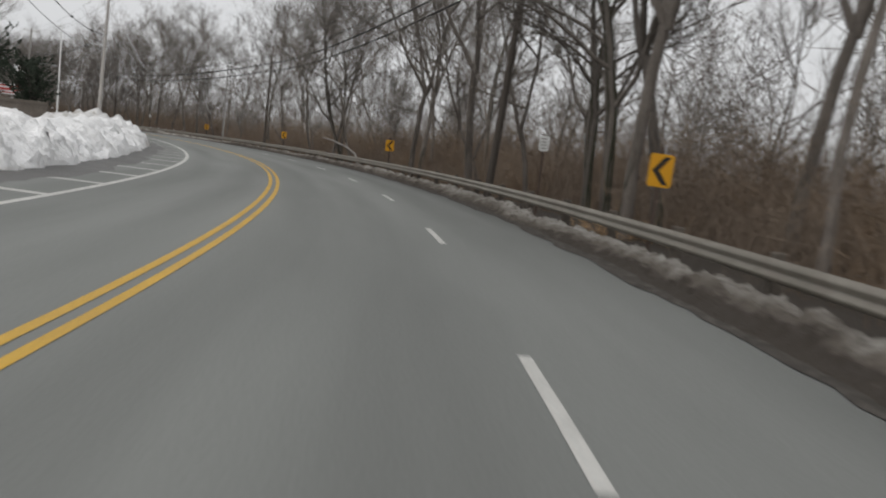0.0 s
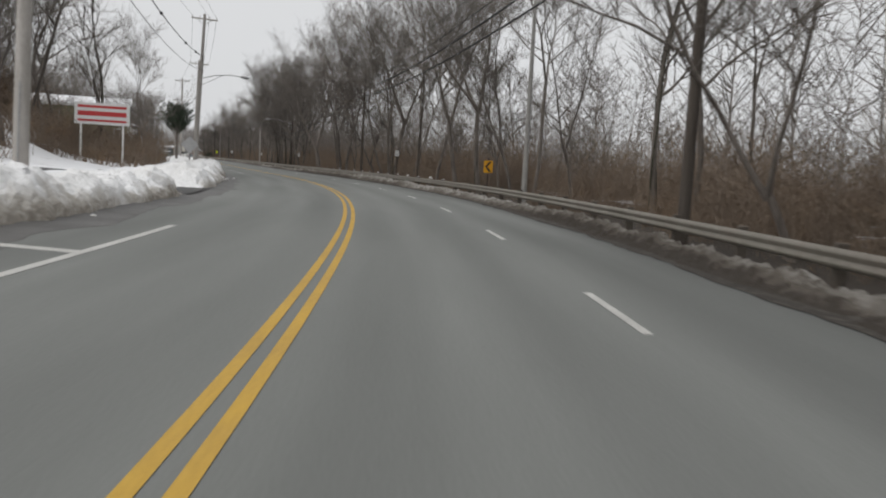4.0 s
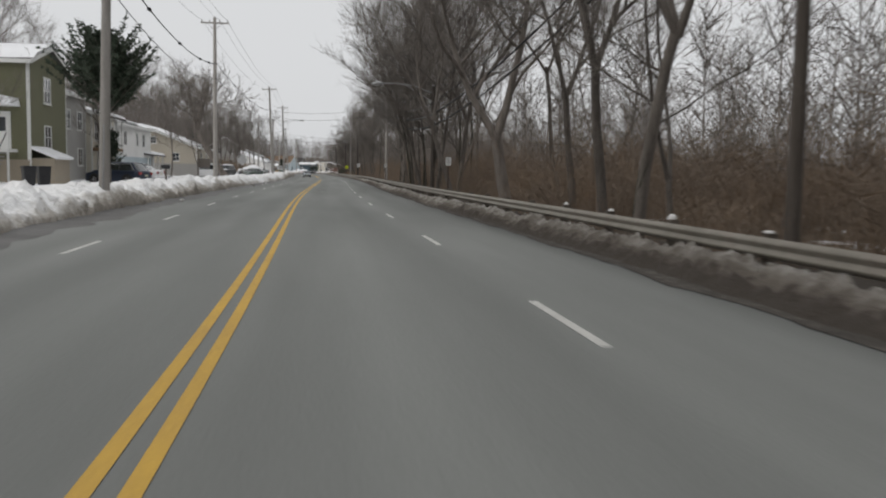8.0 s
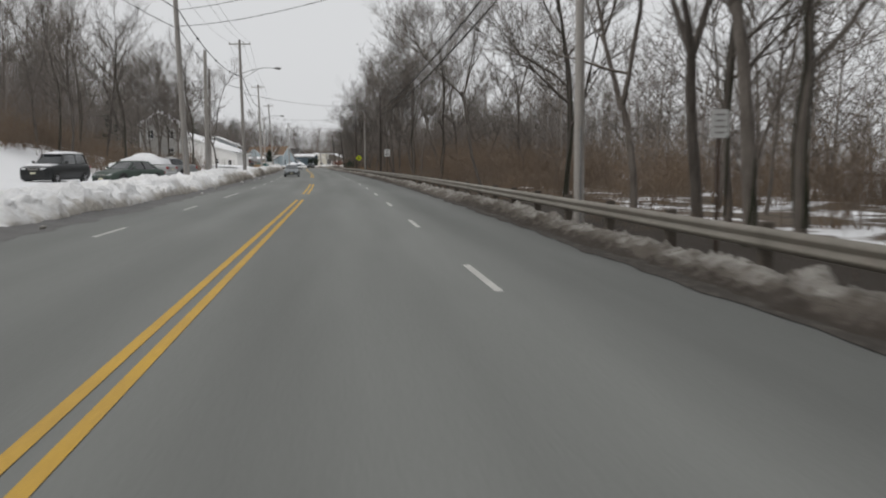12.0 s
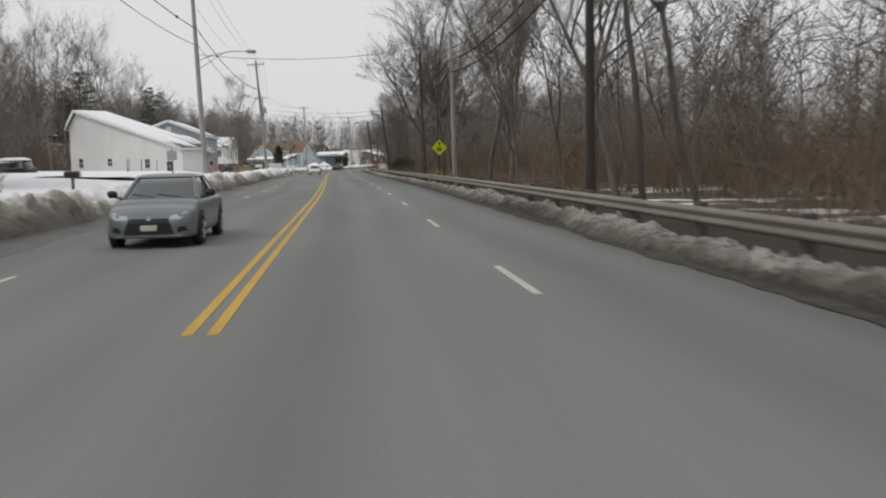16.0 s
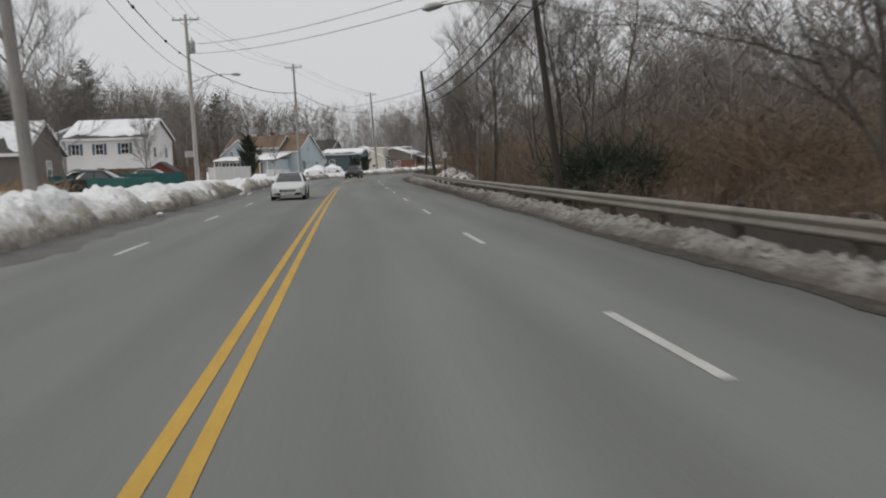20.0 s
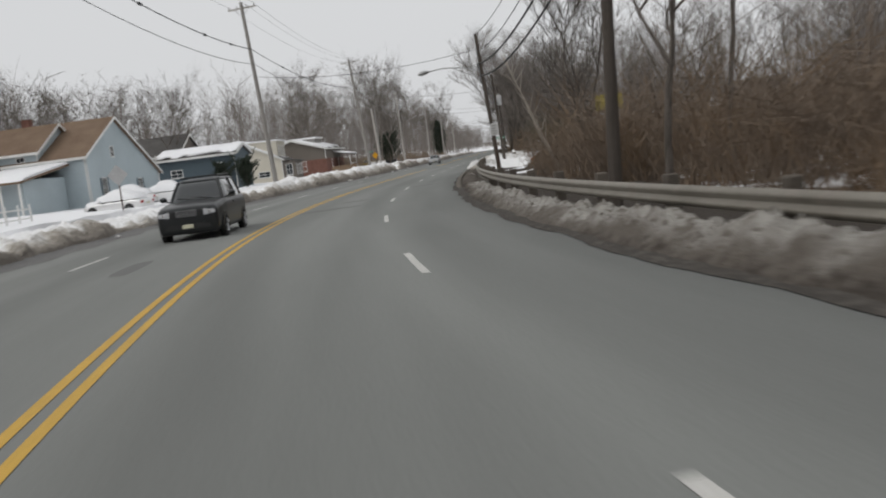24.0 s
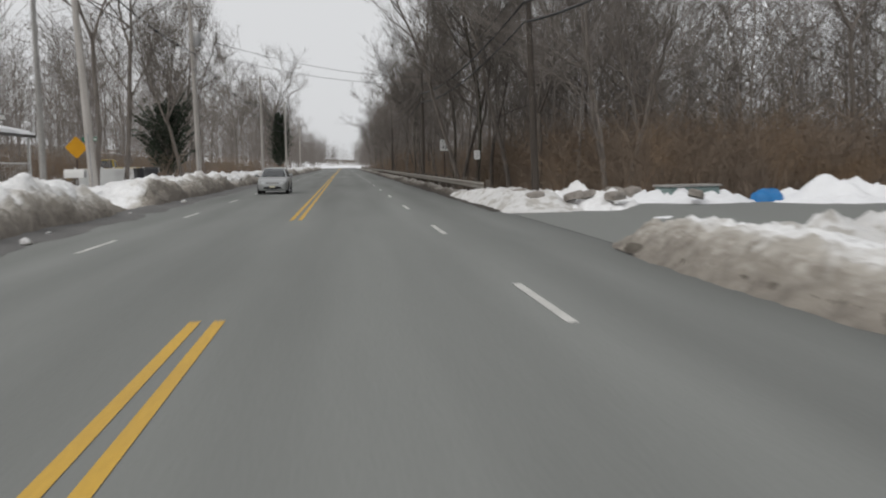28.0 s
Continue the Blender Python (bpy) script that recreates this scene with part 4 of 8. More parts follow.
def grow(seed, height, trunk_r, leaders=1, fork=0.35, limbs=12, lean=0.0, first=0.3, bend=0.13, vine=False):
    """One bare tree: trunk with its leaders and limbs as one part, fine branches and twigs as another."""
    rng = random.Random(seed)
    wood, p0, p1, rr = Geo(), [], [], []

    def path(start, way, length, steps, bend, lift):
        pts, d = [Vector(start)], Vector(way).normalized()
        for _ in range(steps):
            d = (d + Vector((rng.uniform(-bend, bend), rng.uniform(-bend, bend), rng.uniform(-bend, bend) * 0.6 + lift))).normalized()
            pts.append(pts[-1] + d * (length / steps))
        return pts

    def spot(pts, k):
        k *= len(pts) - 1
        i = min(int(k), len(pts) - 2)
        return pts[i].lerp(pts[i + 1], k - i), (pts[i + 1] - pts[i]).normalized(), i

    def twigs(pts, r, count, length):
        for _ in range(count):
            p, d, _i = spot(pts, rng.uniform(0.2, 1.0))
            w = (d * 1.0 + Vector((rng.uniform(-0.9, 0.9), rng.uniform(-0.9, 0.9), rng.uniform(-0.3, 0.9)))).normalized()
            ln = length * rng.uniform(0.5, 1.2)
            q = p + w * ln
            p0.append(p), p1.append(q), rr.append(r * rng.uniform(0.7, 1.1))
            for _ in range(5):
                o = p.lerp(q, rng.uniform(0.15, 0.9))
                w2 = (w + Vector((rng.uniform(-0.75, 0.75), rng.uniform(-0.75, 0.75), rng.uniform(-0.3, 0.8)))).normalized()
                p0.append(o), p1.append(o + w2 * ln * rng.uniform(0.4, 0.8)), rr.append(r * 0.65)

    stems = []
    if leaders == 1:
        trunk = path((0, 0, -0.5), (lean, rng.uniform(-0.06, 0.06), 1), height * 0.9, 11, bend, 0.07)
        wood.tube(trunk, [trunk_r * (1.3 if i == 0 else 1.0) * (1 - 0.083 * i) for i in range(12)], 8)
        stems.append((trunk, trunk_r, first, limbs))
    else:
        trunk = path((0, 0, -0.5), (lean, rng.uniform(-0.08, 0.08), 1), height * fork, 5, bend, 0.05)
        wood.tube(trunk, [trunk_r * (1.3 if i == 0 else 1.0) * (1 - 0.05 * i) for i in range(6)], 8, caps=False)
        a0 = rng.uniform(0, 6.28)
        for k in range(leaders):
            ang = a0 + 6.28 * k / leaders + rng.uniform(-0.4, 0.4)
            sp = rng.uniform(0.25, 0.55)
            st = path(trunk[-1] - Vector((0, 0, 0.35)), (math.cos(ang) * sp, math.sin(ang) * sp, 1), height * (0.95 - fork) * rng.uniform(0.8, 1.05), 9, bend * 1.2, 0.07)
            r0 = trunk_r * rng.uniform(0.52, 0.66)
            wood.tube(st, [trunk_r * 0.74] + [r0 * (1 - 0.09 * i) for i in range(1, 10)], 7)
            stems.append((st, r0, 0.12, max(4, limbs // leaders + 1)))
    for st, r0, fi, count in stems:
        for i in range(count):
            k = fi + (0.98 - fi) * (i + rng.random()) / count
            p, d, j = spot(st, k)
            ang = rng.uniform(0, 6.28)
            ln = height * rng.uniform(0.2, 0.4) * (1.25 - 0.65 * k)
            limb = path(p, (math.cos(ang), math.sin(ang), rng.uniform(0.25, 1.1) + 0.7 * k), ln, 6, 0.3, 0.05)
            r1 = r0 * (1 - 0.8 * k) * rng.uniform(0.45, 0.7) + 0.012
            wood.tube(limb, [r1 * (1 - 0.145 * q) for q in range(7)], 4, caps=False)
            for _ in range(8):
                o, d, _j = spot(limb, rng.uniform(0.15, 1))
                w = (d + Vector((rng.uniform(-1, 1), rng.uniform(-1, 1), rng.uniform(-0.4, 0.9)))).normalized()
                sub = path(o, w, ln * rng.uniform(0.3, 0.6), 2, 0.4, 0.04)
                r2 = max(0.014, r1 * 0.42)
                wood.tube(sub, [r2, r2 * 0.7, r2 * 0.25], 3, caps=False)
                twigs(sub, max(0.008, r2 * 0.34), 8, height * 0.08)
            twigs(limb[1:], max(0.008, r1 * 0.14), 8, height * 0.085)
        twigs(st[len(st) // 2:], 0.014, 8, height * 0.09)
    p0, p1, rr = np.array([tuple(q) for q in p0]), np.array([tuple(q) for q in p1]), np.array(rr)
    v, f = cones(p0, p1, rr, 2)
    few = np.arange(len(rr)) % 6 < 3
    v2, f2 = cones(p0[few], p1[few], rr[few] * 1.15, 2)
    climb = None
    if vine:
        g = Geo()
        for q in range(3):
            ph = rng.uniform(0, 6.28)
            pts = []
            for i in range(16):
                o, d, _i = spot(trunk, 0.06 + 0.055 * i)
                t = ph + i * rng.uniform(0.25, 0.5)
                rad = trunk_r * (1.02 - 0.045 * i)
                pts.append(o + Vector((math.cos(t) * rad, math.sin(t) * rad, 0)))
            g.tube(pts, [0.045 * (1 - 0.04 * i) for i in range(16)], 4)
        climb = g.mesh("vine", M["vine"], True)
    return wood.mesh("trunk", M["bark"], True), raw_mesh("crown", v, f, M["twig"]), climb, raw_mesh("crown", v2, f2, M["twig"])


KINDS = []
for _k, (_h, _r, _le, _fo, _lm, _ln, _fi, _vi, _lab) in enumerate((
        (18, 0.145, 1, 0.4, 13, 0.02, 0.26, True, "tall bare hardwood with a grey-brown trunk"), (15, 0.14, 2, 0.3, 12, 0.06, 0.3, False, "slender bare tree forking into two stems"),
        (19, 0.18, 3, 0.33, 14, -0.05, 0.3, True, "thick-trunked bare tree with spreading limbs"), (14, 0.11, 1, 0.4, 11, 0.22, 0.3, False, "thin bare tree that leans over"),
        (16, 0.14, 2, 0.16, 14, -0.10, 0.2, False, "bare tree forking low above the ground"), (12, 0.09, 1, 0.4, 12, 0.04, 0.2, False, "young bare tree with a twiggy crown"),
        (19, 0.145, 1, 0.4, 12, 0.04, 0.42, False, "tall bare tree with a high crown"), (17, 0.13, 2, 0.5, 12, -0.12, 0.3, False, "bare crooked tree with ascending branches"))):
    KINDS.append((*grow(100 + _k, _h, _r, _le, _fo, _lm, _ln, _fi, vine=_vi), _lab))


KINDS.append((*grow(211, 15, 0.46, 3, 0.5, 13, -0.85, 0.3, bend=0.08, vine=True), "old leaning tree with a thick dark trunk"))
KINDS.append((*grow(217, 19, 0.33, 2, 0.24, 14, -0.06, 0.25, vine=True), "old thick-trunked tree forking above the brush"))


def plant(kind, s, lat, scale=1.0, turn=0.0, label="", group="woodland trees", z=None, lean=0.0):
    trunk, crown, climb, thin_crown, lab = KINDS[kind]
    p = at(s, lat, float(land(s, lat)) if z is None else z)
    m = pose(p.x, p.y, p.z, 0, 0, heading(s)) @ pose(0, 0, 0, 0, lean, 0) @ pose(0, 0, 0, 0, 0, turn - heading(s)) @ Matrix.Diagonal((scale, scale, scale, 1))
    t = thing("tree", m, label or lab, "tree", group)
    part("trunk", trunk, None, t)
    part("crown", crown if -13.5 < lat < 13.5 else thin_crown, None, t)
    if climb is not None:
        part("vine", climb, None, t)
    return t


FAR_TREES = []


def far_plant(kind, s, lat, scale, turn):
    """Note a tree of the woods far off, to be joined with the others."""
    p = at(s, lat, float(land(s, lat)))
    FAR_TREES.append((kind, pose(p.x, p.y, p.z, 0, 0, turn) @ Matrix.Diagonal((scale, scale, scale, 1))))


def arrays_of(me):
    me.calc_loop_triangles()
    v = np.empty(len(me.vertices) * 3, np.float32)
    me.vertices.foreach_get("co", v)
    f = np.empty(len(me.loop_triangles) * 3, np.int32)
    me.loop_triangles.foreach_get("vertices", f)
    return v.reshape(-1, 3), f.reshape(-1, 3)


def join_far_trees():
    """All far trees as two meshes: their trunks and their crowns."""
    for slot, material, label in ((0, "bark", "bare trunks and limbs of the woods behind the gardens"), (3, "twig", "fine bare crowns of the woods behind the gardens")):
        parts = [arrays_of(k[slot]) for k in KINDS]
        vs, fs, n = [], [], 0
        for kind, m in FAR_TREES:
            v, f = parts[kind]
            a = np.array(m)
            vs.append(v @ a[:3, :3].T + a[:3, 3])
            fs.append(f + n)
            n += len(v)
        tagged(new("background_trees", raw_mesh("background_trees", np.concatenate(vs), np.concatenate(fs), M[material])), label, "woods", kind="stuff")


rng = random.Random(7)
# trees that stand close to the rail, one by one: kind, s, lat, scale, turn, lean away from the road in degrees
for _k, _s, _la, _sc, _tu, _le in ((1, 63.9, 10, 0.9, 0, -3), (0, 58.1, 10.5, 0.9, 40, -6), (7, 59.2, 11.5, 0.9, 90, -1), (0, 54.7, 10, 1.0, 10, -8), (2, 52.8, 9.8, 1.1, 30, -6), (2, 52.4, 10.6, 1.0, 200, -4), (2, 49, 12.5, 1.0, 10, 0),
                                   (0, 103.4, 9.5, 0.75, 80, -3), (7, 98, 9.2, 0.8, 0, -15), (2, 86.6, 10.3, 1.05, 60, -7), (2, 87.8, 11.2, 1.1, 140, -3), (4, 96.5, 18, 0.9, 10, -16), (2, 72.8, 10, 1.15, 15, -8), (4, 76, 11.5, 1.0, 70, -4),
                                   (6, 106.2, 9.3, 1.05, 20, -2), (0, 103, 9.6, 1.0, 200, -17), (7, 119.4, 11, 1.0, 0, -9), (4, 127.7, 10.5, 0.9, 50, -11), (1, 164.4, 12, 0.9, 0, -13), (4, 202.6, 10.5, 0.95, 60, -3),
                                   (2, 172.8, 10.5, 0.95, 0, -5), (2, 168.9, 11, 1.05, 90, -16), (6, 181.5, 11, 1.1, 70, -4), (6, 191.4, 12, 1.0, 0, -3), (7, 200.3, 11, 0.95, 44, -14), (0, 201, 12, 0.9, 90, -4),
                                   (2, 195.9, 10.5, 0.95, 33, -6), (2, 194.2, 10.4, 1.1, 120, -5), (9, 235.7, 10.5, 1.0, 0, -3), (7, 238.3, 14, 0.95, 12, -9), (2, 220.4, 10.5, 1.0, 0, -1), (2, 216.7, 10.2, 1.1, 77, -3),
                                   (0, 275, 10.5, 1.0, 0, -4), (0, 267.6, 11, 0.95, 9, 0), (6, 265, 12, 0.9, 70, 2), (6, 255.2, 9.2, 0.9, 20, 0), (2, 256.8, 11, 1.05, 180, 0), (2, 250.9, 10, 1.0, 0, -11),
                                   (0, 287.5, 10.5, 1.0, 0, -7), (6, 285.6, 10.7, 1.0, 0, -8), (7, 283.4, 11, 1.0, 77, 0), (0, 275.8, 9.5, 1.05, 0, -11), (6, 280.3, 12, 0.95, 5, -3), (2, 274.5, 10.2, 0.95, 0, -7), (0, 275.9, 11.2, 1.0, 55, 0),
                                   (7, 340.9, 11, 0.9, 0, -14), (1, 311.3, 11, 1.0, 21, -1), (2, 307.2, 11.5, 0.9, 3, -2), (2, 302, 10.5, 1.0, 200, -3), (0, 301.1, 11.2, 0.95, 100, -2), (4, 296, 11, 0.9, 150, 0), (0, 322, 11.5, 0.9, 30, 0),
                                   (2, 381.8, 11, 0.85, 0, -6), (7, 375.9, 11, 0.9, 0, 4), (1, 432, 14, 0.95, 0, 0), (5, 427.1, 10.5, 1.0, 0, -2), (4, 419.5, 17, 0.9, 90, -1), (7, 401.3, 10.5, 0.8, 0, -13), (7, 453.9, 15, 0.9, 30, -3),
                                   (4, 450.6, 15, 0.85, 10, 0), (1, 435.6, 12, 0.9, 0, -1), (9, 470, 12, 0.95, 10, -11), (0, 462.4, 11, 0.85, 60, -4), (7, 460, 11.6, 0.85, 0, 2), (4, 493.2, 11, 0.8, 30, -10), (7, 485.9, 11, 0.8, 0, 11),
                                   (2, 500.9, 15, 0.85, 0, -1), (0, 521, 11, 0.9, 0, 0), (4, 531, 12, 0.9, 0, 0), (6, 540, 10.8, 0.85, 0, 0), (2, 584.3, 13, 0.85, 0, -4), (0, 584.6, 14, 0.85, 50, 2), (4, 580.6, 14, 0.9, 0, -9), (0, 578.7, 14, 0.85, 0, -2), (7, 571.8, 12, 0.7, 0, -15)):
    plant(_k, _s, _la, _sc * (1.0 if _s < 330 else 0.92 if _s < 475 else 0.82), _tu, lean=_le)
# the wood beside the rail, thinning behind
_near = []
s = 15.0
while s < 1010:
    for lo, hi, keep in ((10.6, 14.5, 0.6), (14.5, 20, 0.36)):
        if rng.random() < keep * (1 if s < 218 else 0.5 if s < 345 else 1 if s < 395 else 0.85 if s < 470 else 0.9 if s < 760 else 0.75):
            la = rng.uniform(lo, hi)
            ss = s + rng.uniform(-3, 3)
            la += 24 * float(ease(ss, 604, 622) * (1 - ease(ss, 706, 714))) + 16 * float(ease(ss, 682, 688) * (1 - ease(ss, 706, 714)))
            _near.append((rng.choice((0, 0, 1, 2, 3, 4, 4, 5, 6, 7, 7)), ss, la, rng.uniform(0.8, 1.12) * (0.95 if ss < 330 else 1.0) * (1 - 0.24 * float(ease(ss, 462, 480) * (1 - ease(ss, 700, 720)))), rng.uniform(0, 360)))
    s += 6.3
for q in _near:
    plant(*q)
# trees on the other side: the wooded slope at the start, gardens and the strip of wood beyond the houses
for _k in range(16):
    plant(rng.choice((0, 1, 2, 4, 6, 7)), rng.uniform(162, 204), rng.uniform(-36, -17), rng.uniform(0.75, 1.05), rng.uniform(0, 360))
_gt = random.Random(31)
for _k, _s, _la, _sc in ((2, 352, -32, 0.95), (0, 341, -38, 1.0), (2, 366, -34, 0.95), (0, 380, -30, 1.05), (2, 499, -34, 1.1), (0, 506, -31, 1.1), (2, 516, -36, 1.1), (6, 490, -38, 1.1), (0, 524, -33, 1.1), (2, 540, -35, 1.05), (0, 556, -36, 1.0), (7, 566, -38, 1.0), (2, 398, -30, 1.0), (0, 408, -33, 1.05), (0, 470, -33, 1.0)):
    far_plant(_k, _s, _la, _sc, _s * 7)
for _k in range(64):
    far_plant(_gt.choice((0, 1, 2, 4, 6, 7)), 208 + 5.2 * _k + _gt.uniform(-4, 4), _gt.uniform(-58, -29 if _k < 44 else -36), _gt.uniform(0.82, 1.1), _gt.uniform(0, 360))
for _k in range(12):
    far_plant(_gt.choice((0, 1, 2, 4, 5, 7)), _gt.uniform(540, 640), _gt.uniform(-52, -33), _gt.uniform(0.75, 1.0), _gt.uniform(0, 360))
for _k in range(12):
    far_plant(rng.choice((0, 1, 2, 6, 7)), rng.uniform(716, 860), rng.uniform(12, 30), rng.uniform(0.9, 1.1), rng.uniform(0, 360))
for _k in range(16):
    plant(rng.choice((0, 1, 2, 6, 7)), rng.uniform(722, 850), rng.uniform(9.6, 13), rng.uniform(0.95, 1.15), rng.uniform(0, 360))
for _k in range(30):
    far_plant(rng.choice((0, 1, 2, 6, 6, 7)), rng.uniform(724, 900), -11.5 - 26 * rng.random() ** 1.4, rng.uniform(0.85, 1.1), rng.uniform(0, 360))
plant(8, 310.5, -11.2, 1.0, heading(310.5), group="garden trees", z=0.6)
for _k, _s, _la, _sc, _tu in ((4, 226, -11.5, 0.5, 0), (1, 259, -14.5, 0.62, 0), (4, 300, -13.5, 0.75, 0), (1, 303, -17, 0.7, 0), (4, 325, -17, 0.6, 0), (1, 352, -17, 0.8, 0), (0, 357, -19, 0.85, 40), (2, 362, -22, 0.75, 40), (6, 368, -18, 0.8, 40), (0, 376, -22, 0.85, 90), (1, 381, -17, 0.8, 10), (0, 356, -14, 0.7, 0), (1, 364, -13, 0.7, 0),
                              (4, 372, -15, 0.75, 0), (0, 396, -14, 0.9, 0), (1, 403, -12, 0.9, 50), (0, 386, -20, 0.8, 0), (0, 549, -28, 0.75, 0), (5, 566, -18, 0.7, 0), (4, 580, -21, 0.5, 0), (5, 617, -16, 0.7, 0), (2, 607, -24, 0.62, 0), (4, 198, -12.5, 0.8, 0), (0, 186, -15.5, 1.0, 0), (2, 182, -19, 0.9, 0), (1, 205, -17, 0.8, 0),
                              (4, 528.7, -13.7, 0.62, 40), (6, 521, -12.8, 0.75, 0), (1, 404, -17, 0.8, 0), (0, 410, -19, 0.85, 30), (2, 416, -21, 0.8, 60), (4, 421, -17.5, 0.8, 0), (7, 427, -20, 0.8, 0), (1, 395, -21, 0.85, 0), (2, 700, -34, 0.8, 0), (1, 690, -44, 0.8, 0), (7, 676, -40, 0.75, 0), (4, 716, -29, 0.85, 0), (0, 730, -24, 0.9, 0)):
    plant(_k, _s, _la, _sc, _tu, group="garden trees")
join_far_trees()


def woods(name, count, box, seed, label, h=(9, 16), fine=0.6, limbs=46, shoots=3):
    """Far woods, too many to tell apart: trunks and twigs in one mesh."""
    r = np.random.RandomState(seed)
    s, la = r.uniform(box[0], box[1], count), r.uniform(box[2], box[3], count)
    x, y = spots(s, la)
    z = land(s, la) - 0.3
    hh = r.uniform(*h, count)
    base = np.stack([x, y, z], 1)
    lean = np.stack([r.uniform(-0.1, 0.1, count), r.uniform(-0.1, 0.1, count), np.ones(count)], 1)
    p0, p1, rr = [base], [base + lean * hh[:, None]], [r.uniform(0.05, 0.13, count)]
    for k in range(limbs):
        t = r.uniform(0.12, 0.97, count)
        o = base + lean * (hh * t)[:, None]
        a = r.uniform(0, 6.28, count)
        ln = hh * r.uniform(0.10, 0.3, count) * (1.2 - 0.6 * t)
        q = o + np.stack([np.cos(a), np.sin(a), r.uniform(0.2, 1.6, count)], 1) * ln[:, None]
        p0.append(o), p1.append(q), rr.append(r.uniform(0.03, 0.06, count) * fine)
        for _ in range(shoots):
            o2 = o + (q - o) * r.uniform(0.3, 0.9, count)[:, None]
            p0.append(o2), p1.append(o2 + np.stack([r.uniform(-1, 1, count), r.uniform(-1, 1, count), r.uniform(-0.2, 1.2, count)], 1) * (ln * 0.6)[:, None]), rr.append(r.uniform(0.02, 0.04, count) * fine)
    v, f = cones(p0[0], p1[0], rr[0], 4)
    v2, f2 = cones(np.concatenate(p0[1:]), np.concatenate(p1[1:]), np.concatenate(rr[1:]), 2)
    return tagged(new(name, raw_mesh(name, np.concatenate([v, v2]), np.concatenate([f, f2 + len(v)]), M["twig"])), label, "woods", kind="stuff")


woods("far_woods", 430, (-20, 478, 19, 46), 1, "open bare winter woods behind the road", (10, 15), 0.6, 52, 4)
woods("far_woods", 400, (-20, 478, 46, 100), 7, "bare winter woods far behind the road", (8, 13), 0.8)
woods("far_woods", 170, (478, 622, 20, 44), 41, "dense bare winter woods behind the road", (9, 15), 0.7, 52, 4)
woods("far_woods", 110, (478, 622, 44, 85), 42, "dense bare winter woods far behind the road", (11, 16), 0.8)
woods("far_woods", 210, (612, 688, 40, 78), 2, "dense bare winter woods behind the yard", (13, 20), 0.5, 56, 4)
woods("far_woods", 120, (686, 722, 54, 84), 52, "dense bare winter woods behind the ranch house", (13, 20), 0.5, 56, 4)
woods("far_woods", 90, (722, 775, 15, 45), 16, "dense bare winter woods beside the side road", (13, 19), 0.5, 56, 4)
woods("far_woods", 270, (722, 1000, 14, 60), 8, "dense bare winter woods beyond the side road", (13, 20), 0.5, 60, 4)
woods("far_woods", 260, (1000, 1360, 10.5, 40), 3, "dense bare winter woods along the far road", (13, 20))
woods("far_woods", 520, (590, 790, -150, -48), 61, "dark bare woods on the hill at the bend", (12, 19), 1.0, 34, 2)
woods("far_woods", 260, (216, 740, -120, -70), 4, "bare woods on the rise behind the houses", (10, 16))
woods("far_woods", 150, (425, 570, -80, -44), 11, "tall bare woods behind the houses", (12, 18), 0.5, 56, 4)
woods("far_woods", 210, (210, 425, -80, -38), 12, "tall bare woods behind the houses", (11, 17), 0.5, 56, 4)
woods("far_woods", 40, (432, 520, -66, -36), 24, "tall bare woods behind the white building", (12, 18), 0.5, 56, 4)
woods("far_woods", 40, (338, 432, -42, -25), 22, "tall bare woods on the rise beside the houses", (12, 18))
woods("far_woods", 130, (570, 735, -85, -42), 15, "bare woods behind the last houses", (10, 16))
woods("far_woods", 330, (735, 1000, -62, -13), 9, "bare woods beyond the last houses", (13, 20))
woods("far_woods", 260, (1000, 1360, -40, -10.5), 5, "bare woods along the far road", (12, 19))
woods("far_woods", 200, (1350, 1450, -70, 70), 6, "bare woods where the road ends in the distance", (12, 20))


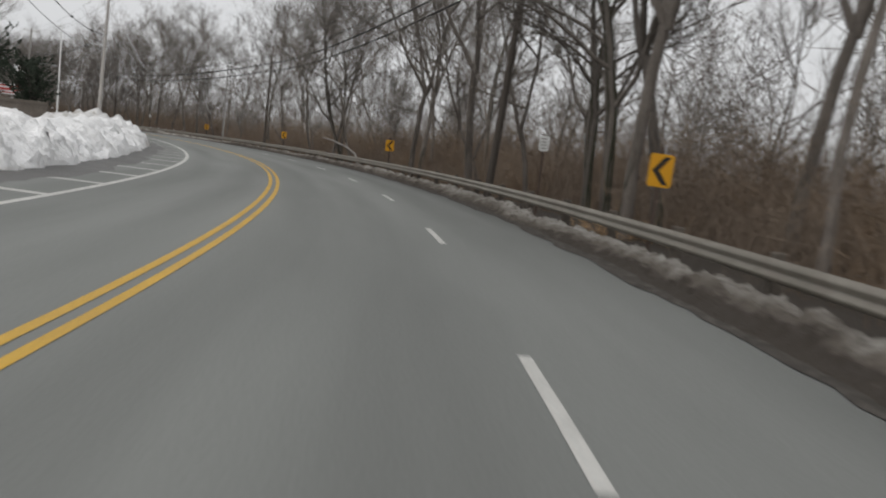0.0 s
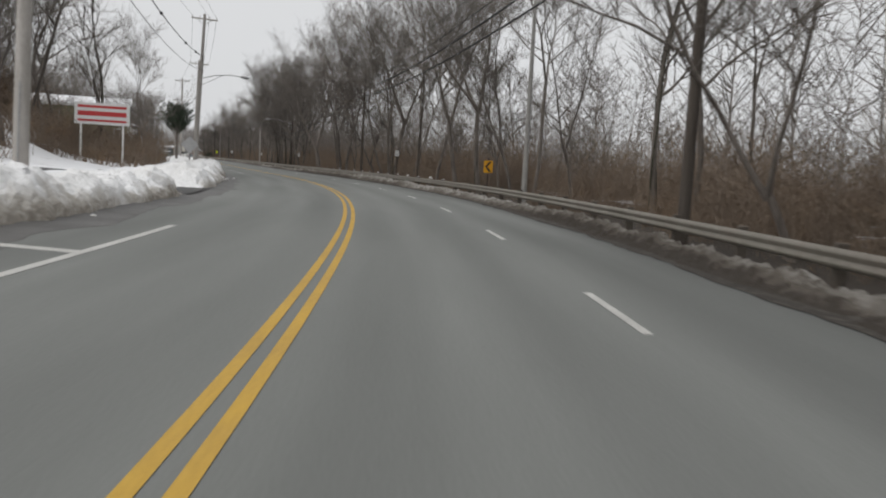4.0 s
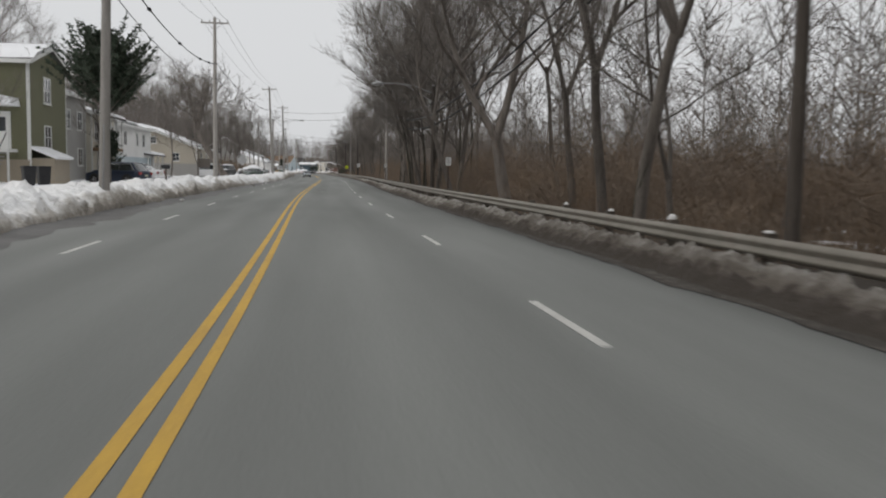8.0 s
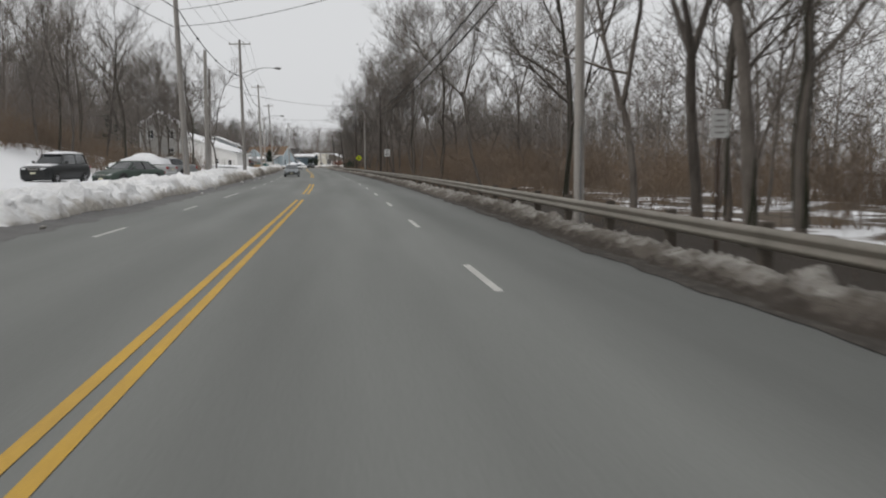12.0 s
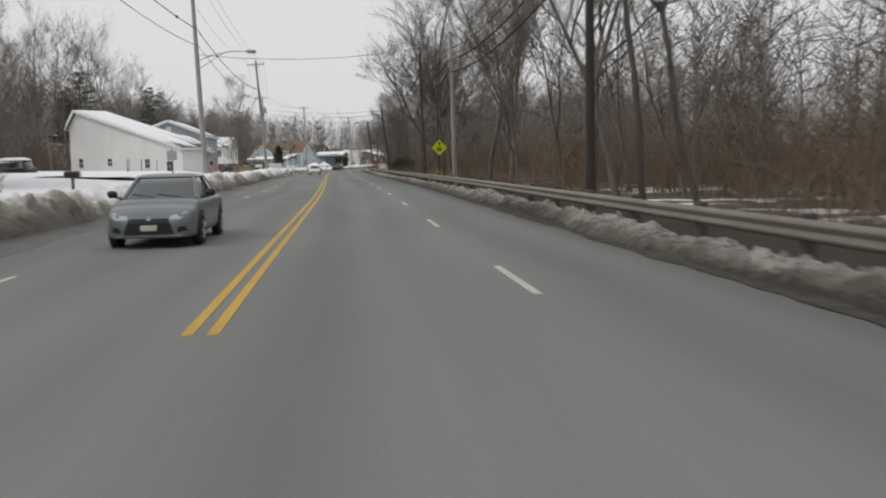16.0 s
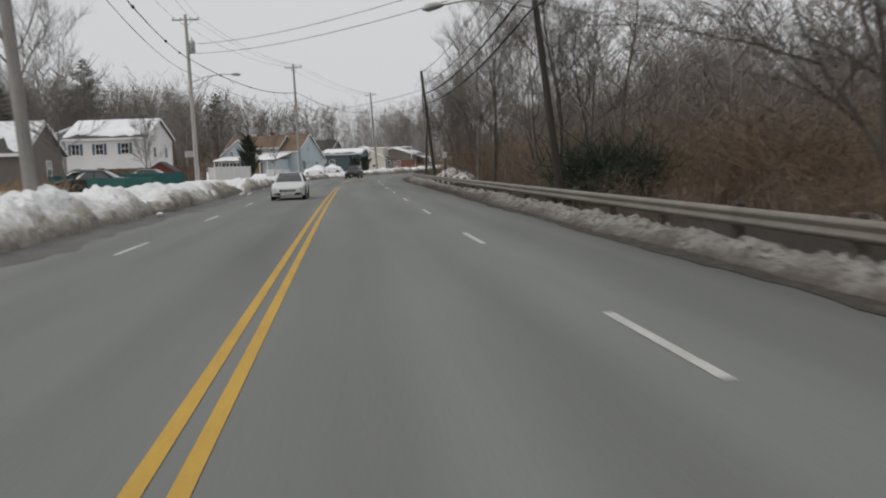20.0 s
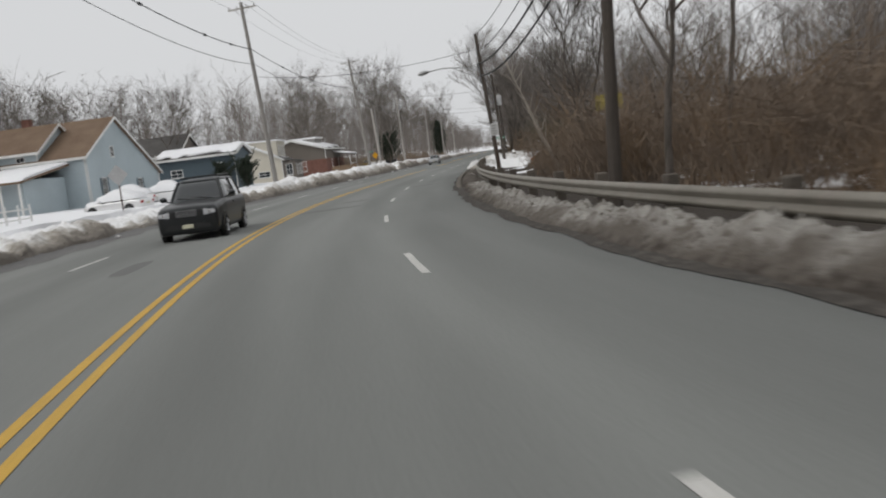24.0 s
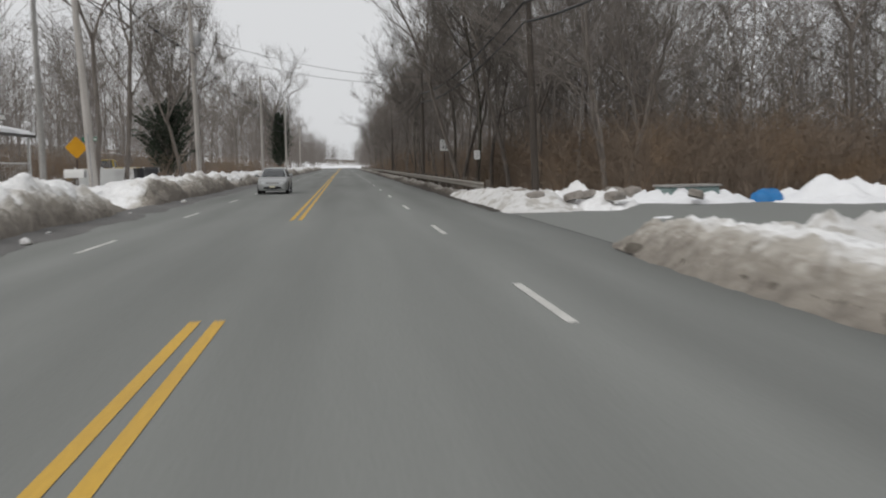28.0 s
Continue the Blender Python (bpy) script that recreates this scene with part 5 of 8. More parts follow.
def brush(name, boxes, seed, label, material, tall=(1.0, 3.2), thick=(0.006, 0.014), n=44, thin=-0.18):
    """Clumps of arching, tangled canes, each with side shoots."""
    r = np.random.RandomState(seed)
    P0, P1, RR = [], [], []
    for s0, s1, l0, l1, count in boxes:
        cs, cl = r.uniform(s0, s1, count), r.uniform(l0, l1, count)
        if count > 300:  # thin out in patches
            keep = wobble(cs * 0.09, cl * 0.16, seed) > thin
            cs, cl = cs[keep], cl[keep]
            count = len(cs)
        k = count * n
        s = np.repeat(cs, n) + r.normal(0, 0.55, k)
        la = np.repeat(cl, n) + r.normal(0, 0.55, k)
        if l0 > 0:
            la = np.maximum(la, 8.7)
        x, y = spots(s, la)
        b = np.stack([x, y, np.maximum(land(s, la), -0.9)], 1)
        hh = np.repeat(r.uniform(*tall, count), n) * r.uniform(0.35, 1.0, k)
        w = np.stack([r.normal(0, 0.38, k), r.normal(0, 0.38, k), np.ones(k)], 1)
        mid = b + w * (hh * 0.6)[:, None]
        tip = mid + np.stack([r.normal(0, 0.6, k), r.normal(0, 0.6, k), r.uniform(-0.15, 1.0, k)], 1) * (hh * 0.5)[:, None]
        rad = r.uniform(*thick, k)
        o = b + (mid - b) * r.uniform(0.4, 0.95, k)[:, None]
        P0 += [b, mid - (mid - b) * 0.12, o]
        P1 += [mid, tip, o + np.stack([r.normal(0, 0.7, k), r.normal(0, 0.7, k), r.uniform(0.0, 1.0, k)], 1) * (hh * 0.32)[:, None]]
        RR += [rad * 1.4, rad, rad * 0.7]
    v, f = cones(np.concatenate(P0), np.concatenate(P1), np.concatenate(RR), 2)
    return tagged(new(name, raw_mesh(name, v, f, material)), label, "brush", kind="stuff")


brush("underbrush", ((10, 612, 9.6, 15, 1150), (716, 1000, 9.6, 15, 240)), 11, "tangled grey-brown leafless underbrush behind the guard rail", M["brush"], (0.8, 2.8), (0.0035, 0.007), 60, -0.1)
brush("thicket", ((15, 298, 10.8, 20, 540), (345, 380, 10.8, 20, 62)), 51, "dense brown leafless saplings behind the guard rail", M["brush"], (2.2, 5.6), (0.004, 0.008), 80, -0.3)
brush("thicket", ((10, 478, 12.5, 34, 1650), (10, 478, 34, 75, 620)), 13, "brown leafless thicket filling the open wood", M["brush"], (2.0, 6.2), (0.006, 0.012), 85, -0.12)
brush("thicket", ((478, 628, 12, 34, 640), (346, 432, -34, -21, 32), (432, 520, -60, -37, 70), (714, 1000, 12, 26, 420), (612, 684, 37, 52, 280), (686, 724, 52, 64, 190), (714, 765, 12.5, 28, 260)), 43, "tall grey-brown leafless thicket filling the wood", M["brush"], (2.4, 7.0), (0.006, 0.013), 95)
brush("thicket", ((600, 790, -110, -50, 240), (420, 600, -75, -40, 160), (715, 775, 28, 58, 170)), 62, "grey-brown thicket filling the woods on the rise", M["brush"], (4.0, 9.0), (0.02, 0.04), 40)
brush("thicket", ((90, 300, 17, 45, 420), (390, 478, 16, 40, 170)), 63, "tall thin grey-brown saplings deep in the wood", M["brush"], (4.5, 9.5), (0.006, 0.012), 55)
brush("underbrush", ((170, 214, -19, -11, 60), (722, 900, -40, -12, 260), (210, 640, -58, -38, 260), (40, 200, -50, -27, 170), (348, 384, -26, -14, 70), (396, 432, -26, -15.5, 60)), 12, "brown leafless shrubs and saplings among the gardens", M["brush"], (1.2, 4.2), (0.010, 0.020))
M["dry_grass"] = surface("dry_grass", (0.34, 0.22, 0.12), (0.42, 0.29, 0.17), size=0.8, fine=8, rough=0.9, bump=0.0)
woods("far_woods", 130, (160, 204, -60, -19), 10, "bare woods on the steep snowy slope", (9, 14))
brush("thicket", ((160, 203, -40, -17, 260), (178, 206, -18, -11.5, 40)), 16, "brown thicket on the wooded slope", M["brush"], (2.0, 5.5), (0.010, 0.022))
brush("thicket", ((632, 642.5, 11.5, 18, 64), (612, 628, 11, 20, 50)), 17, "leafless bushes crowding the rail beside the yard", M["brush"], (1.8, 4.6), (0.005, 0.010), 70)
for _k, _s, _la, _sc, _tu in ((4, 640, 19, 0.6, 90), (7, 641, 22.5, 0.6, 30), (1, 626, 14, 0.75, 60), (5, 622, 12.5, 0.9, 0)):
    plant(_k, _s, _la, _sc, _tu)
brush("dry_grass", ((458, 472, 9.3, 11.2, 22), (52.8, 54.2, 9.4, 10.2, 4)), 44, "ochre dead leaves and dry stalks behind the guard rail", M["dry_grass"], (0.8, 1.9), (0.006, 0.012), 60)
brush("dry_grass", ((509, 522, -12.6, -11.6, 26),), 14, "straw-brown dry ornamental grass in front of a house", M["dry_grass"], (0.8, 1.7), (0.006, 0.012))
brush("evergreen_bush", ((644.2, 647.4, 12.6, 16.0, 22),), 28, "dark olive tangled bush leaning over the guard rail", M["olive_twig"], (2.4, 5.0), (0.004, 0.009), 140)
brush("thicket", ((664, 673, 24.5, 29, 34),), 29, "leafless bushes in front of the ranch house", M["brush"], (2.0, 4.6), (0.006, 0.012), 90)
brush("dry_grass", ((664, 690, 33, 36, 26),), 15, "rusty brown dry brush at the edge of the yard", M["dry_grass"], (0.8, 1.8), (0.008, 0.014))


# ---------------------------------------------------------------- evergreens
def conifer(s, lat, height, width, label, seed=1, shape="pine", z=None, bare=0.32):
    """An evergreen: trunk, boughs in whorls, and many small needle sprays."""
    r = np.random.RandomState(seed)
    p = at(s, lat, (float(land(s, lat)) if abs(lat) > 10.5 else 0.3) if z is None else z)
    t = thing("evergreen", pose(p.x, p.y, p.z), label, "evergreen", "evergreens")
    part("trunk", Geo().tube([(0, 0, -0.4), (0.03 * height * 0.2, 0, height * 0.5), (0, 0, height * 0.97)], [0.022 * height + 0.03, 0.014 * height + 0.02, 0.01], 7), M["bark"], t, smooth=True)
    B0, B1, BR, N0, N1, NR = [], [], [], [], [], []
    whorls = int(height * (1.5 if shape == "pine" else 5))
    for k in range(whorls):
        f = bare + (1 - bare) * k / whorls
        spread = width / 2 * ((1 - f) ** 0.6 * r.uniform(0.7, 1.15) if shape == "pine" else math.sin(math.pi * min(1, 0.2 + 0.8 * f)) ** 0.7 * (1 if f < 0.8 else 1.0))
        for _ in range(7 if shape == "pine" else 11):
            a = r.uniform(0, 6.28)
            ln = spread * r.uniform(0.6, 1.15) * (1 if shape == "pine" else 0.84 + 0.3 * math.sin(a * 3 + k * 0.5 + seed))
            o = np.array([0, 0, f * height + r.uniform(-0.2, 0.2)])
            up = r.uniform(-0.05, 0.35) if shape == "pine" else r.uniform(0.6, 1.4)
            q = o + np.array([math.cos(a) * ln, math.sin(a) * ln, up * ln])
            B0.append(o), B1.append(q), BR.append(0.012 + 0.012 * ln)
            m = int(16 + 22 * ln)
            for _ in range(m):
                c = o + (q - o) * r.uniform(0.25, 1.02)
                w = np.array([r.normal(0, 1), r.normal(0, 1), r.normal(0.25, 0.6)])
                w /= np.linalg.norm(w)
                N0.append(c), N1.append(c + w * r.uniform(0.16, 0.36) * (1 if shape == "pine" else 0.8)), NR.append(r.uniform(0.025, 0.05))
    v, f = cones(B0, B1, BR)
    part("branch_frame", raw_mesh("branch_frame", v, f, M["bark"]), None, t)
    v, f = cones(N0, N1, NR, 2)
    part("needles", raw_mesh("needles", v, f, M["needle"]), None, t)
    return t


conifer(711, -69, 17.5, 13.5, "tall dark pine with layered boughs on the rise", 1)
conifer(650, -68, 20.5, 14.5, "tall dark pine with layered boughs on the rise", 21)
conifer(600, -14.5, 5.5, 3.2, "dense dark green spruce by a white fence", 2, "cone", bare=0.03)
conifer(560, -33.5, 16.0, 10.0, "tall dark pine behind the houses", 3)
conifer(549, -46, 14.0, 8.0, "tall dark pine behind the houses", 4)
conifer(520, -35.5, 15.0, 12.5, "broad dark pine behind the blue-grey house", 5)
conifer(583, -38, 11.0, 7.0, "dark pine above the garden", 6)
conifer(263.5, -14.6, 3.6, 1.7, "small dark evergreen in front of a balcony", 41, "cone", bare=0.05)
conifer(237, -8.8, 7.2, 4.6, "dark evergreen with a ragged round head", 7, "round", bare=0.5, z=0.5)
conifer(452, -34, 12.0, 7.0, "dark ivy-clad tree behind the white building", 8)
conifer(686.6, 15.3, 2.7, 1.7, "dark arborvitae shrub standing in the yard snow", 9, "cone", bare=0.02)
conifer(685.4, 15.7, 0.8, 1.3, "low round juniper with snow on top", 10, "cone", bare=0.02)
brush("evergreen_bush", ((513.5, 518.5, 10.8, 13.0, 34),), 18, "dark tangled evergreen bush behind the guard rail", M["needle"], (1.8, 3.9), (0.012, 0.026), 120)
conifer(757, -13.2, 6.0, 5.2, "broad round dark evergreen by the snow bank", 12, "cone", bare=0.08)
conifer(855, -10.6, 11.0, 4.8, "dark evergreen beside the road", 13, "cone", bare=0.1)
conifer(92, -13.2, 3.5, 3.4, "dense dark evergreen behind the snow pile", 31, "cone", bare=0.02)
conifer(92.5, -16.2, 4.2, 4.4, "dense dark evergreen behind the snow pile", 32, "cone", bare=0.02)
conifer(675, -20.2, 2.6, 3.0, "round dark green bush in front of the dark blue house", 15, "cone", bare=0.02)
conifer(678, -18.6, 2.8, 3.2, "round dark green bush in front of the dark blue house", 16, "cone", bare=0.02)

# ---------------------------------------------------------------- utility poles
def utility_pole(s, lat, height, lean=(0, 0), arms=1, wood="pole_wood", transformer=False, lamp=0.0, label="", r=0.16, z=None):
    z0 = (float(land(s, lat)) if abs(lat) > 10.5 else 0.2) if z is None else z
    m = stand(s, lat, z0) @ pose(0, 0, 0, lean[1], lean[0], 0)
    t = thing("utility_pole", m, label or "tall weathered wooden utility pole with crossarm and wires", "utility pole", "roadside utility poles")
    part("pole", Geo().tube([(0, 0, -0.8), (0, 0, height * 0.5), (0, 0, height)], [r * 1.1, r * 0.9, r * 0.68], 10), M[wood], t, smooth=True)
    for k in range(arms):
        zz = height - 0.45 - 1.1 * k
        arm = part("crossarm", Geo().box(-1.15, 1.15, -0.05, 0.05, zz - 0.06, zz + 0.06, 0.01), M[wood], t)
        for x in (-1.05, -0.4, 0.4, 1.05):
            part("insulator", Geo().tube([(x, 0, zz + 0.06), (x, 0, zz + 0.12), (x, 0, zz + 0.16), (x, 0, zz + 0.24)], [0.02, 0.05, 0.035, 0.045], 6), M["stone"], arm)
        for sx in (-1, 1):
            part("brace", Geo().tube([(sx * 0.6, -0.02, zz - 0.05), (0.0, -0.06, zz - 0.62)], 0.02, 4), M["steel"], t)
    if transformer:
        can = part("transformer", Geo().tube([(0.38, 0, height - 3.3), (0.38, 0, height - 3.25), (0.38, 0, height - 2.3), (0.38, 0, height - 2.2)], [0.2, 0.26, 0.26, 0.18], 12), M["sign_back"], t, "grey transformer can", True)
        part("bushing", Geo().tube([(0.38, 0, height - 2.2), (0.38, 0, height - 1.95)], 0.04, 6), M["stone"], can)
    if lamp:
        d = 1 if lat < 0 else -1
        arm = part("lamp_arm", Geo().tube([(0, 0, lamp - 0.3), (d * 1.2, 0, lamp + 0.15), (d * 2.6, 0, lamp + 0.35), (d * 3.6, 0, lamp + 0.3)], 0.035, 6), M["steel"], t, smooth=True)
        part("lamp_brace", Geo().tube([(0, 0, lamp - 0.9), (d * 1.9, 0, lamp + 0.22)], 0.025, 5), M["steel"], arm)
        part("lamp_head", Geo().tube([(d * 3.5, 0, lamp + 0.3), (d * 3.7, 0, lamp + 0.3), (d * 4.1, 0, lamp + 0.26), (d * 4.3, 0, lamp + 0.25)], [0.06, 0.13, 0.15, 0.05], 8), M["steel"], arm, smooth=True)
    if wood == "pole_wood":
        part("cable_guard", Geo().tube([(0.0, -r, 0), (0.0, -r * 0.95, 3.0)], 0.035, 5), M["steel"], t)
    return t, m, height


def span(a, b, sag, r=0.012, name="overhead_wire", label="black overhead wire sagging between two poles"):
    a, b = Vector(a), Vector(b)
    pts = [a.lerp(b, k / 14) - Vector((0, 0, 4 * sag * (k / 14) * (1 - k / 14))) for k in range(15)]
    return tagged(new(name, Geo().tube(pts, r, 4, caps=False).mesh(name, M["wire"], True)), label, "overhead wire", "overhead wires")


LEFT_POLES = ((64, -10.5, 11.5, (0, 0), 0, False, 0), (131.5, -8.4, 13.5, (1.0, 0), 0, False, 0), (195, -8.1, 14.0, (2.2, 0), 1, False, 8.5), (227.6, -6.9, 13.0, (1.5, 0), 1, False, 0), (271, -7.8, 14.0, (0, 0), 1, False, 0), (343.5, -7.7, 14.8, (-2.2, 0), 1, False, 0),
              (361, -8.5, 10.6, (0, 0), 0, False, 0), (385, -7.2, 14.6, (-1.2, 0), 1, False, 11.3), (415.3, -14.1, 14.0, (0.7, 0), 0, False, 0), (448.5, -8.5, 15.2, (-1.5, 0), 1, False, 9.4), (506.4, -8.0, 15.5, (-3.5, 0), 1, False, 0),
              (560.1, -12.2, 14.5, (-1.0, 0), 1, True, 9.0), (604, -8.5, 15.5, (-1.2, 0), 1, False, 0), (655, -9.5, 15.5, (-3.0, 0), 1, False, 0), (704, -9.0, 15.5, (-4.0, 0), 1, False, 0), (722, -10, 9.5, (-3, 0), 0, False, 0), (748, -9.2, 13.5, (-1, 0), 1, True, 0), (800, -9, 13, (0, 0), 1, False, 0), (850, -9, 13, (0, 0), 1, False, 0), (905, -9, 13, (0, 0), 1, False, 0))
_made = []
for _s, _la, _h, _le, _ar, _tr, _lp in LEFT_POLES:
    _made.append(utility_pole(_s, _la, _h, _le, _ar, "pole_wood", _tr, _lp, "weathered utility pole in the snow bank" + (" with a lamp arm" if _lp else ""), r=0.19))
_main = [q for q, spec in zip(_made, LEFT_POLES) if spec[4] or spec[0] in (64, 131.5)]
for (_, ma, ha), (_, mb, hb) in zip(_main[:-1], _main[1:]):
    for x in (-1.05, 0.4, 1.05):
        span(ma @ Vector((x, 0, ha - 0.2)), mb @ Vector((x, 0, hb - 0.2)), 0.9)
    span(ma @ Vector((0.15, 0, ha - 3.8)), mb @ Vector((0.15, 0, hb - 3.8)), 1.0, 0.035, label="thick black cable bundle sagging between two poles")
    span(ma @ Vector((0.15, 0, ha - 5.0)), mb @ Vector((0.15, 0, hb - 5.0)), 1.1, 0.022)
    for q in (0.2, 0.45, 0.7, 0.85):
        pa, pb = ma @ Vector((0.15, 0, ha - 3.8)), mb @ Vector((0.15, 0, hb - 3.8))
        p = pa.lerp(pb, q) - Vector((0, 0, 4 * q * (1 - q)))
        d = (pb - pa).normalized() * 0.22
        tagged(new("cable_closure", Geo().tube([p - d, p - d * 0.8, p + d * 0.8, p + d], [0.03, 0.09, 0.09, 0.03], 6).mesh("cable_closure", M["wire"], True)), "black splice case on the cable bundle", "cable closure", "cable closures")

RIGHT_POLES = ((18, 9.0, 12, (2, 0), False, 0, "pole_dark"), (63.3, 8.2, 12.0, (3.5, 0), False, 0, "pole_dark"), (129.1, 8.3, 11.5, (0.5, 0), False, 0, "pole_dark"), (208, 10.2, 12.0, (0, 0), True, 0, "pole_dark"), (255.5, 9.0, 7.9, (0, 0), False, 7.7, "pole_dark"), (309.8, 8.8, 12.0, (-0.5, 0), False, 0, "pole_wood"),
               (407.5, 9.2, 11.0, (0, 0), False, 0, "pole_dark"), (443.7, 9.4, 11.0, (-0.5, 0), False, 0, "pole_wood"), (460.8, 9.0, 11.5, (-1, 0), False, 0, "pole_dark"), (513.4, 9.3, 10.5, (-6.5, 0), False, 8.0, "pole_dark"), (560.3, 8.6, 10.2, (-5.5, 0), False, 0, "pole_dark"), (599.8, 8.9, 9.3, (3.2, 0), False, 0, "pole_dark"),
               (643, 9.0, 9.6, (-3.5, 0), False, 7.4, "pole_dark"), (680.9, 9.34, 9.6, (-2.5, 0), True, 0, "pole_dark"), (716, 9.5, 10.5, (-2, 0), False, 0, "pole_dark"), (765, 9, 10.5, (0, 0), False, 0, "pole_dark"), (820, 9, 10.5, (0, 0), False, 0, "pole_dark"))
_right = []
for _s, _la, _h, _le, _tr, _lp, _wd in RIGHT_POLES:
    _right.append(utility_pole(_s, _la, _h, _le, 0, _wd, _tr, _lp, "dark utility pole behind the guard rail" + (" with a lamp arm" if _lp else ""), r=0.15, z=-0.3))
for (_, ma, ha), (_, mb, hb) in zip(_right[:-1], _right[1:]):
    for x, dz, r in ((-0.12, 0.1, 0.02), (-0.14, 1.2, 0.026), (-0.2, 2.0, 0.055), (-0.2, 2.8, 0.048)):
        span(ma @ Vector((x, 0, ha - dz)), mb @ Vector((x, 0, hb - dz)), 0.8, r)
for (i, zl), (j, zr) in (((5, 11.0), (5, 10.2)), ((5, 10.0), (5, 9.2)), ((7, 9.0), (6, 9.8)), ((9, 9.6), (7, 10.2)), ((11, 12.0), (9, 9.6)), ((11, 11.2), (9, 9.0)), ((12, 9.5), (10, 8.6)), ((13, 9.5), (12, 8.6)), ((14, 11), (13, 8.2)), ((16, 11), (15, 10)), ((16, 10), (15, 9.4))):
    span(_made[i][1] @ Vector((0, 0, zl)), _right[j][1] @ Vector((0, 0, zr)), 0.7, 0.016, label="black service wire crossing over the road")

# slim pale lamp posts and the flagpole
def slim_pole(name, s, lat, height, label, material="steel", r=0.07, z=0.3):
    t = thing(name, stand(s, lat, z), label, name.replace("_", " "))
    part("shaft", Geo().tube([(0, 0, -0.5), (0, 0, 0.3), (0, 0, height)], [r * 1.5, r, r * 0.55], 8), M[material], t, smooth=True)
    part("cap", Geo().tube([(0, 0, height), (0, 0, height + 0.06), (0, 0, height + 0.14)], [r * 0.8, r * 1.0, r * 0.3], 8), M[material], t, smooth=True)
    return t


slim_pole("flagpole", 134.4, -12.2, 10.0, "slim white flagpole standing in deep snow", "trim_white", 0.08)
slim_pole("lamp_post", 148.5, 8.3, 11.0, "slim grey metal post behind the guard rail", "stone", 0.13, -0.2)
slim_pole("lamp_post", 709, -8.2, 9.0, "slim grey metal post in the snow bank", "stone", 0.11, 0.3)

# ---------------------------------------------------------------- lettering
def letters(text, size, material, parent, m, name="lettering"):
    cu = bpy.data.curves.new(name, "FONT")
    cu.body, cu.size, cu.align_x, cu.align_y, cu.extrude = text, size, "CENTER", "CENTER", 0.002
    tmp = new(name, cu)
    me = bpy.data.meshes.new_from_object(tmp.evaluated_get(bpy.context.evaluated_depsgraph_get()))
    bpy.data.objects.remove(tmp)
    me.materials.clear()
    me.materials.append(material)
    return part(name, me, None, parent, at_pose=m)


FACE = pose(0, 0, 0, 90, 0, 0)  # local x right, local y up, facing -y


def sign(name, s, lat, top, post_h, label, category="road sign", turn=0.0, z=None, post="sign_post", lean=0.0, group=""):
    z0 = (0.15 if abs(lat) < 11 else float(land(s, lat))) if z is None else z
    t = thing(name, stand(s, lat, z0, turn) @ pose(0, 0, 0, 0, lean, 0), label, category, group)
    part("post", Geo().prism(((-0.035, 0.0), (-0.035, 0.03), (-0.015, 0.03), (-0.01, 0.012), (0.01, 0.012), (0.015, 0.03), (0.035, 0.03), (0.035, 0.0)), "z", -0.6, post_h), M[post], t)
    return t


def plate_rect(t, w, h, zc, material, y=-0.012, name="plate", r=0.04):
    o = [(-w / 2 + r, zc - h / 2), (w / 2 - r, zc - h / 2), (w / 2, zc - h / 2 + r), (w / 2, zc + h / 2 - r), (w / 2 - r, zc + h / 2), (-w / 2 + r, zc + h / 2), (-w / 2, zc + h / 2 - r), (-w / 2, zc - h / 2 + r)]
    return part(name, Geo().prism(o, "y", y - 0.004, y), material, t)


def plate_diamond(t, w, zc, material, y=-0.012, name="plate"):
    h = w * 0.7071
    o = [(0.03, zc - h + 0.03), (h - 0.03, zc - 0.03), (h - 0.03, zc + 0.03), (0.03, zc + h - 0.03), (-0.03, zc + h - 0.03), (-h + 0.03, zc + 0.03), (-h + 0.03, zc - 0.03), (-0.03, zc - h + 0.03)]
    return part(name, Geo().prism(o, "y", y - 0.004, y), material, t)


def bars(t, w, rows, z0, dz, material, y=-0.02, hgt=0.03, name="legend_bar"):
    for k in range(rows):
        ww = w * (0.9, 0.7, 1.0, 0.8)[k % 4]
        part(name, Geo().box(-ww / 2, ww / 2, y - 0.002, y, z0 - k * dz - hgt / 2, z0 - k * dz + hgt / 2), material, t)


for _s, _la, _lean in ((46.3, 8.0, 2), (83.1, 7.9, 0), (118.8, 7.85, 0), (156.0, 8.2, 0)):
    t = sign("chevron_sign", _s, _la, 0, 2.1, "amber curve warning sign with one black chevron", lean=_lean, group="chevron signs", turn=6)
    plate_rect(t, 0.52, 0.66, 1.62, M["sign_orange"])
    part("chevron", Geo().prism(((0.05, 1.34), (0.19, 1.34), (-0.04, 1.62), (0.19, 1.90), (0.05, 1.90), (-0.19, 1.62)), "y", -0.019, -0.0165), M["black"], t)
for _s, _la, _zc in ((56.8, 8.3, 2.15), (182.3, 7.85, 2.39), (244.0, 8.6, 2.12), (298.2, 8.1, 2.15), (552.6, 8.7, 2.2), (616.2, 8.1, 2.15), (727, 8.6, 1.9)):
    t = sign("parking_sign", _s, _la, 0, _zc + 0.25, "small white parking restriction sign on a rusty post", group="parking signs")
    plate_rect(t, 0.32, 0.48, _zc, M["sign_white"])
    bars(t, 0.2, 4, _zc + 0.15, 0.1, M["stone"], hgt=0.035)
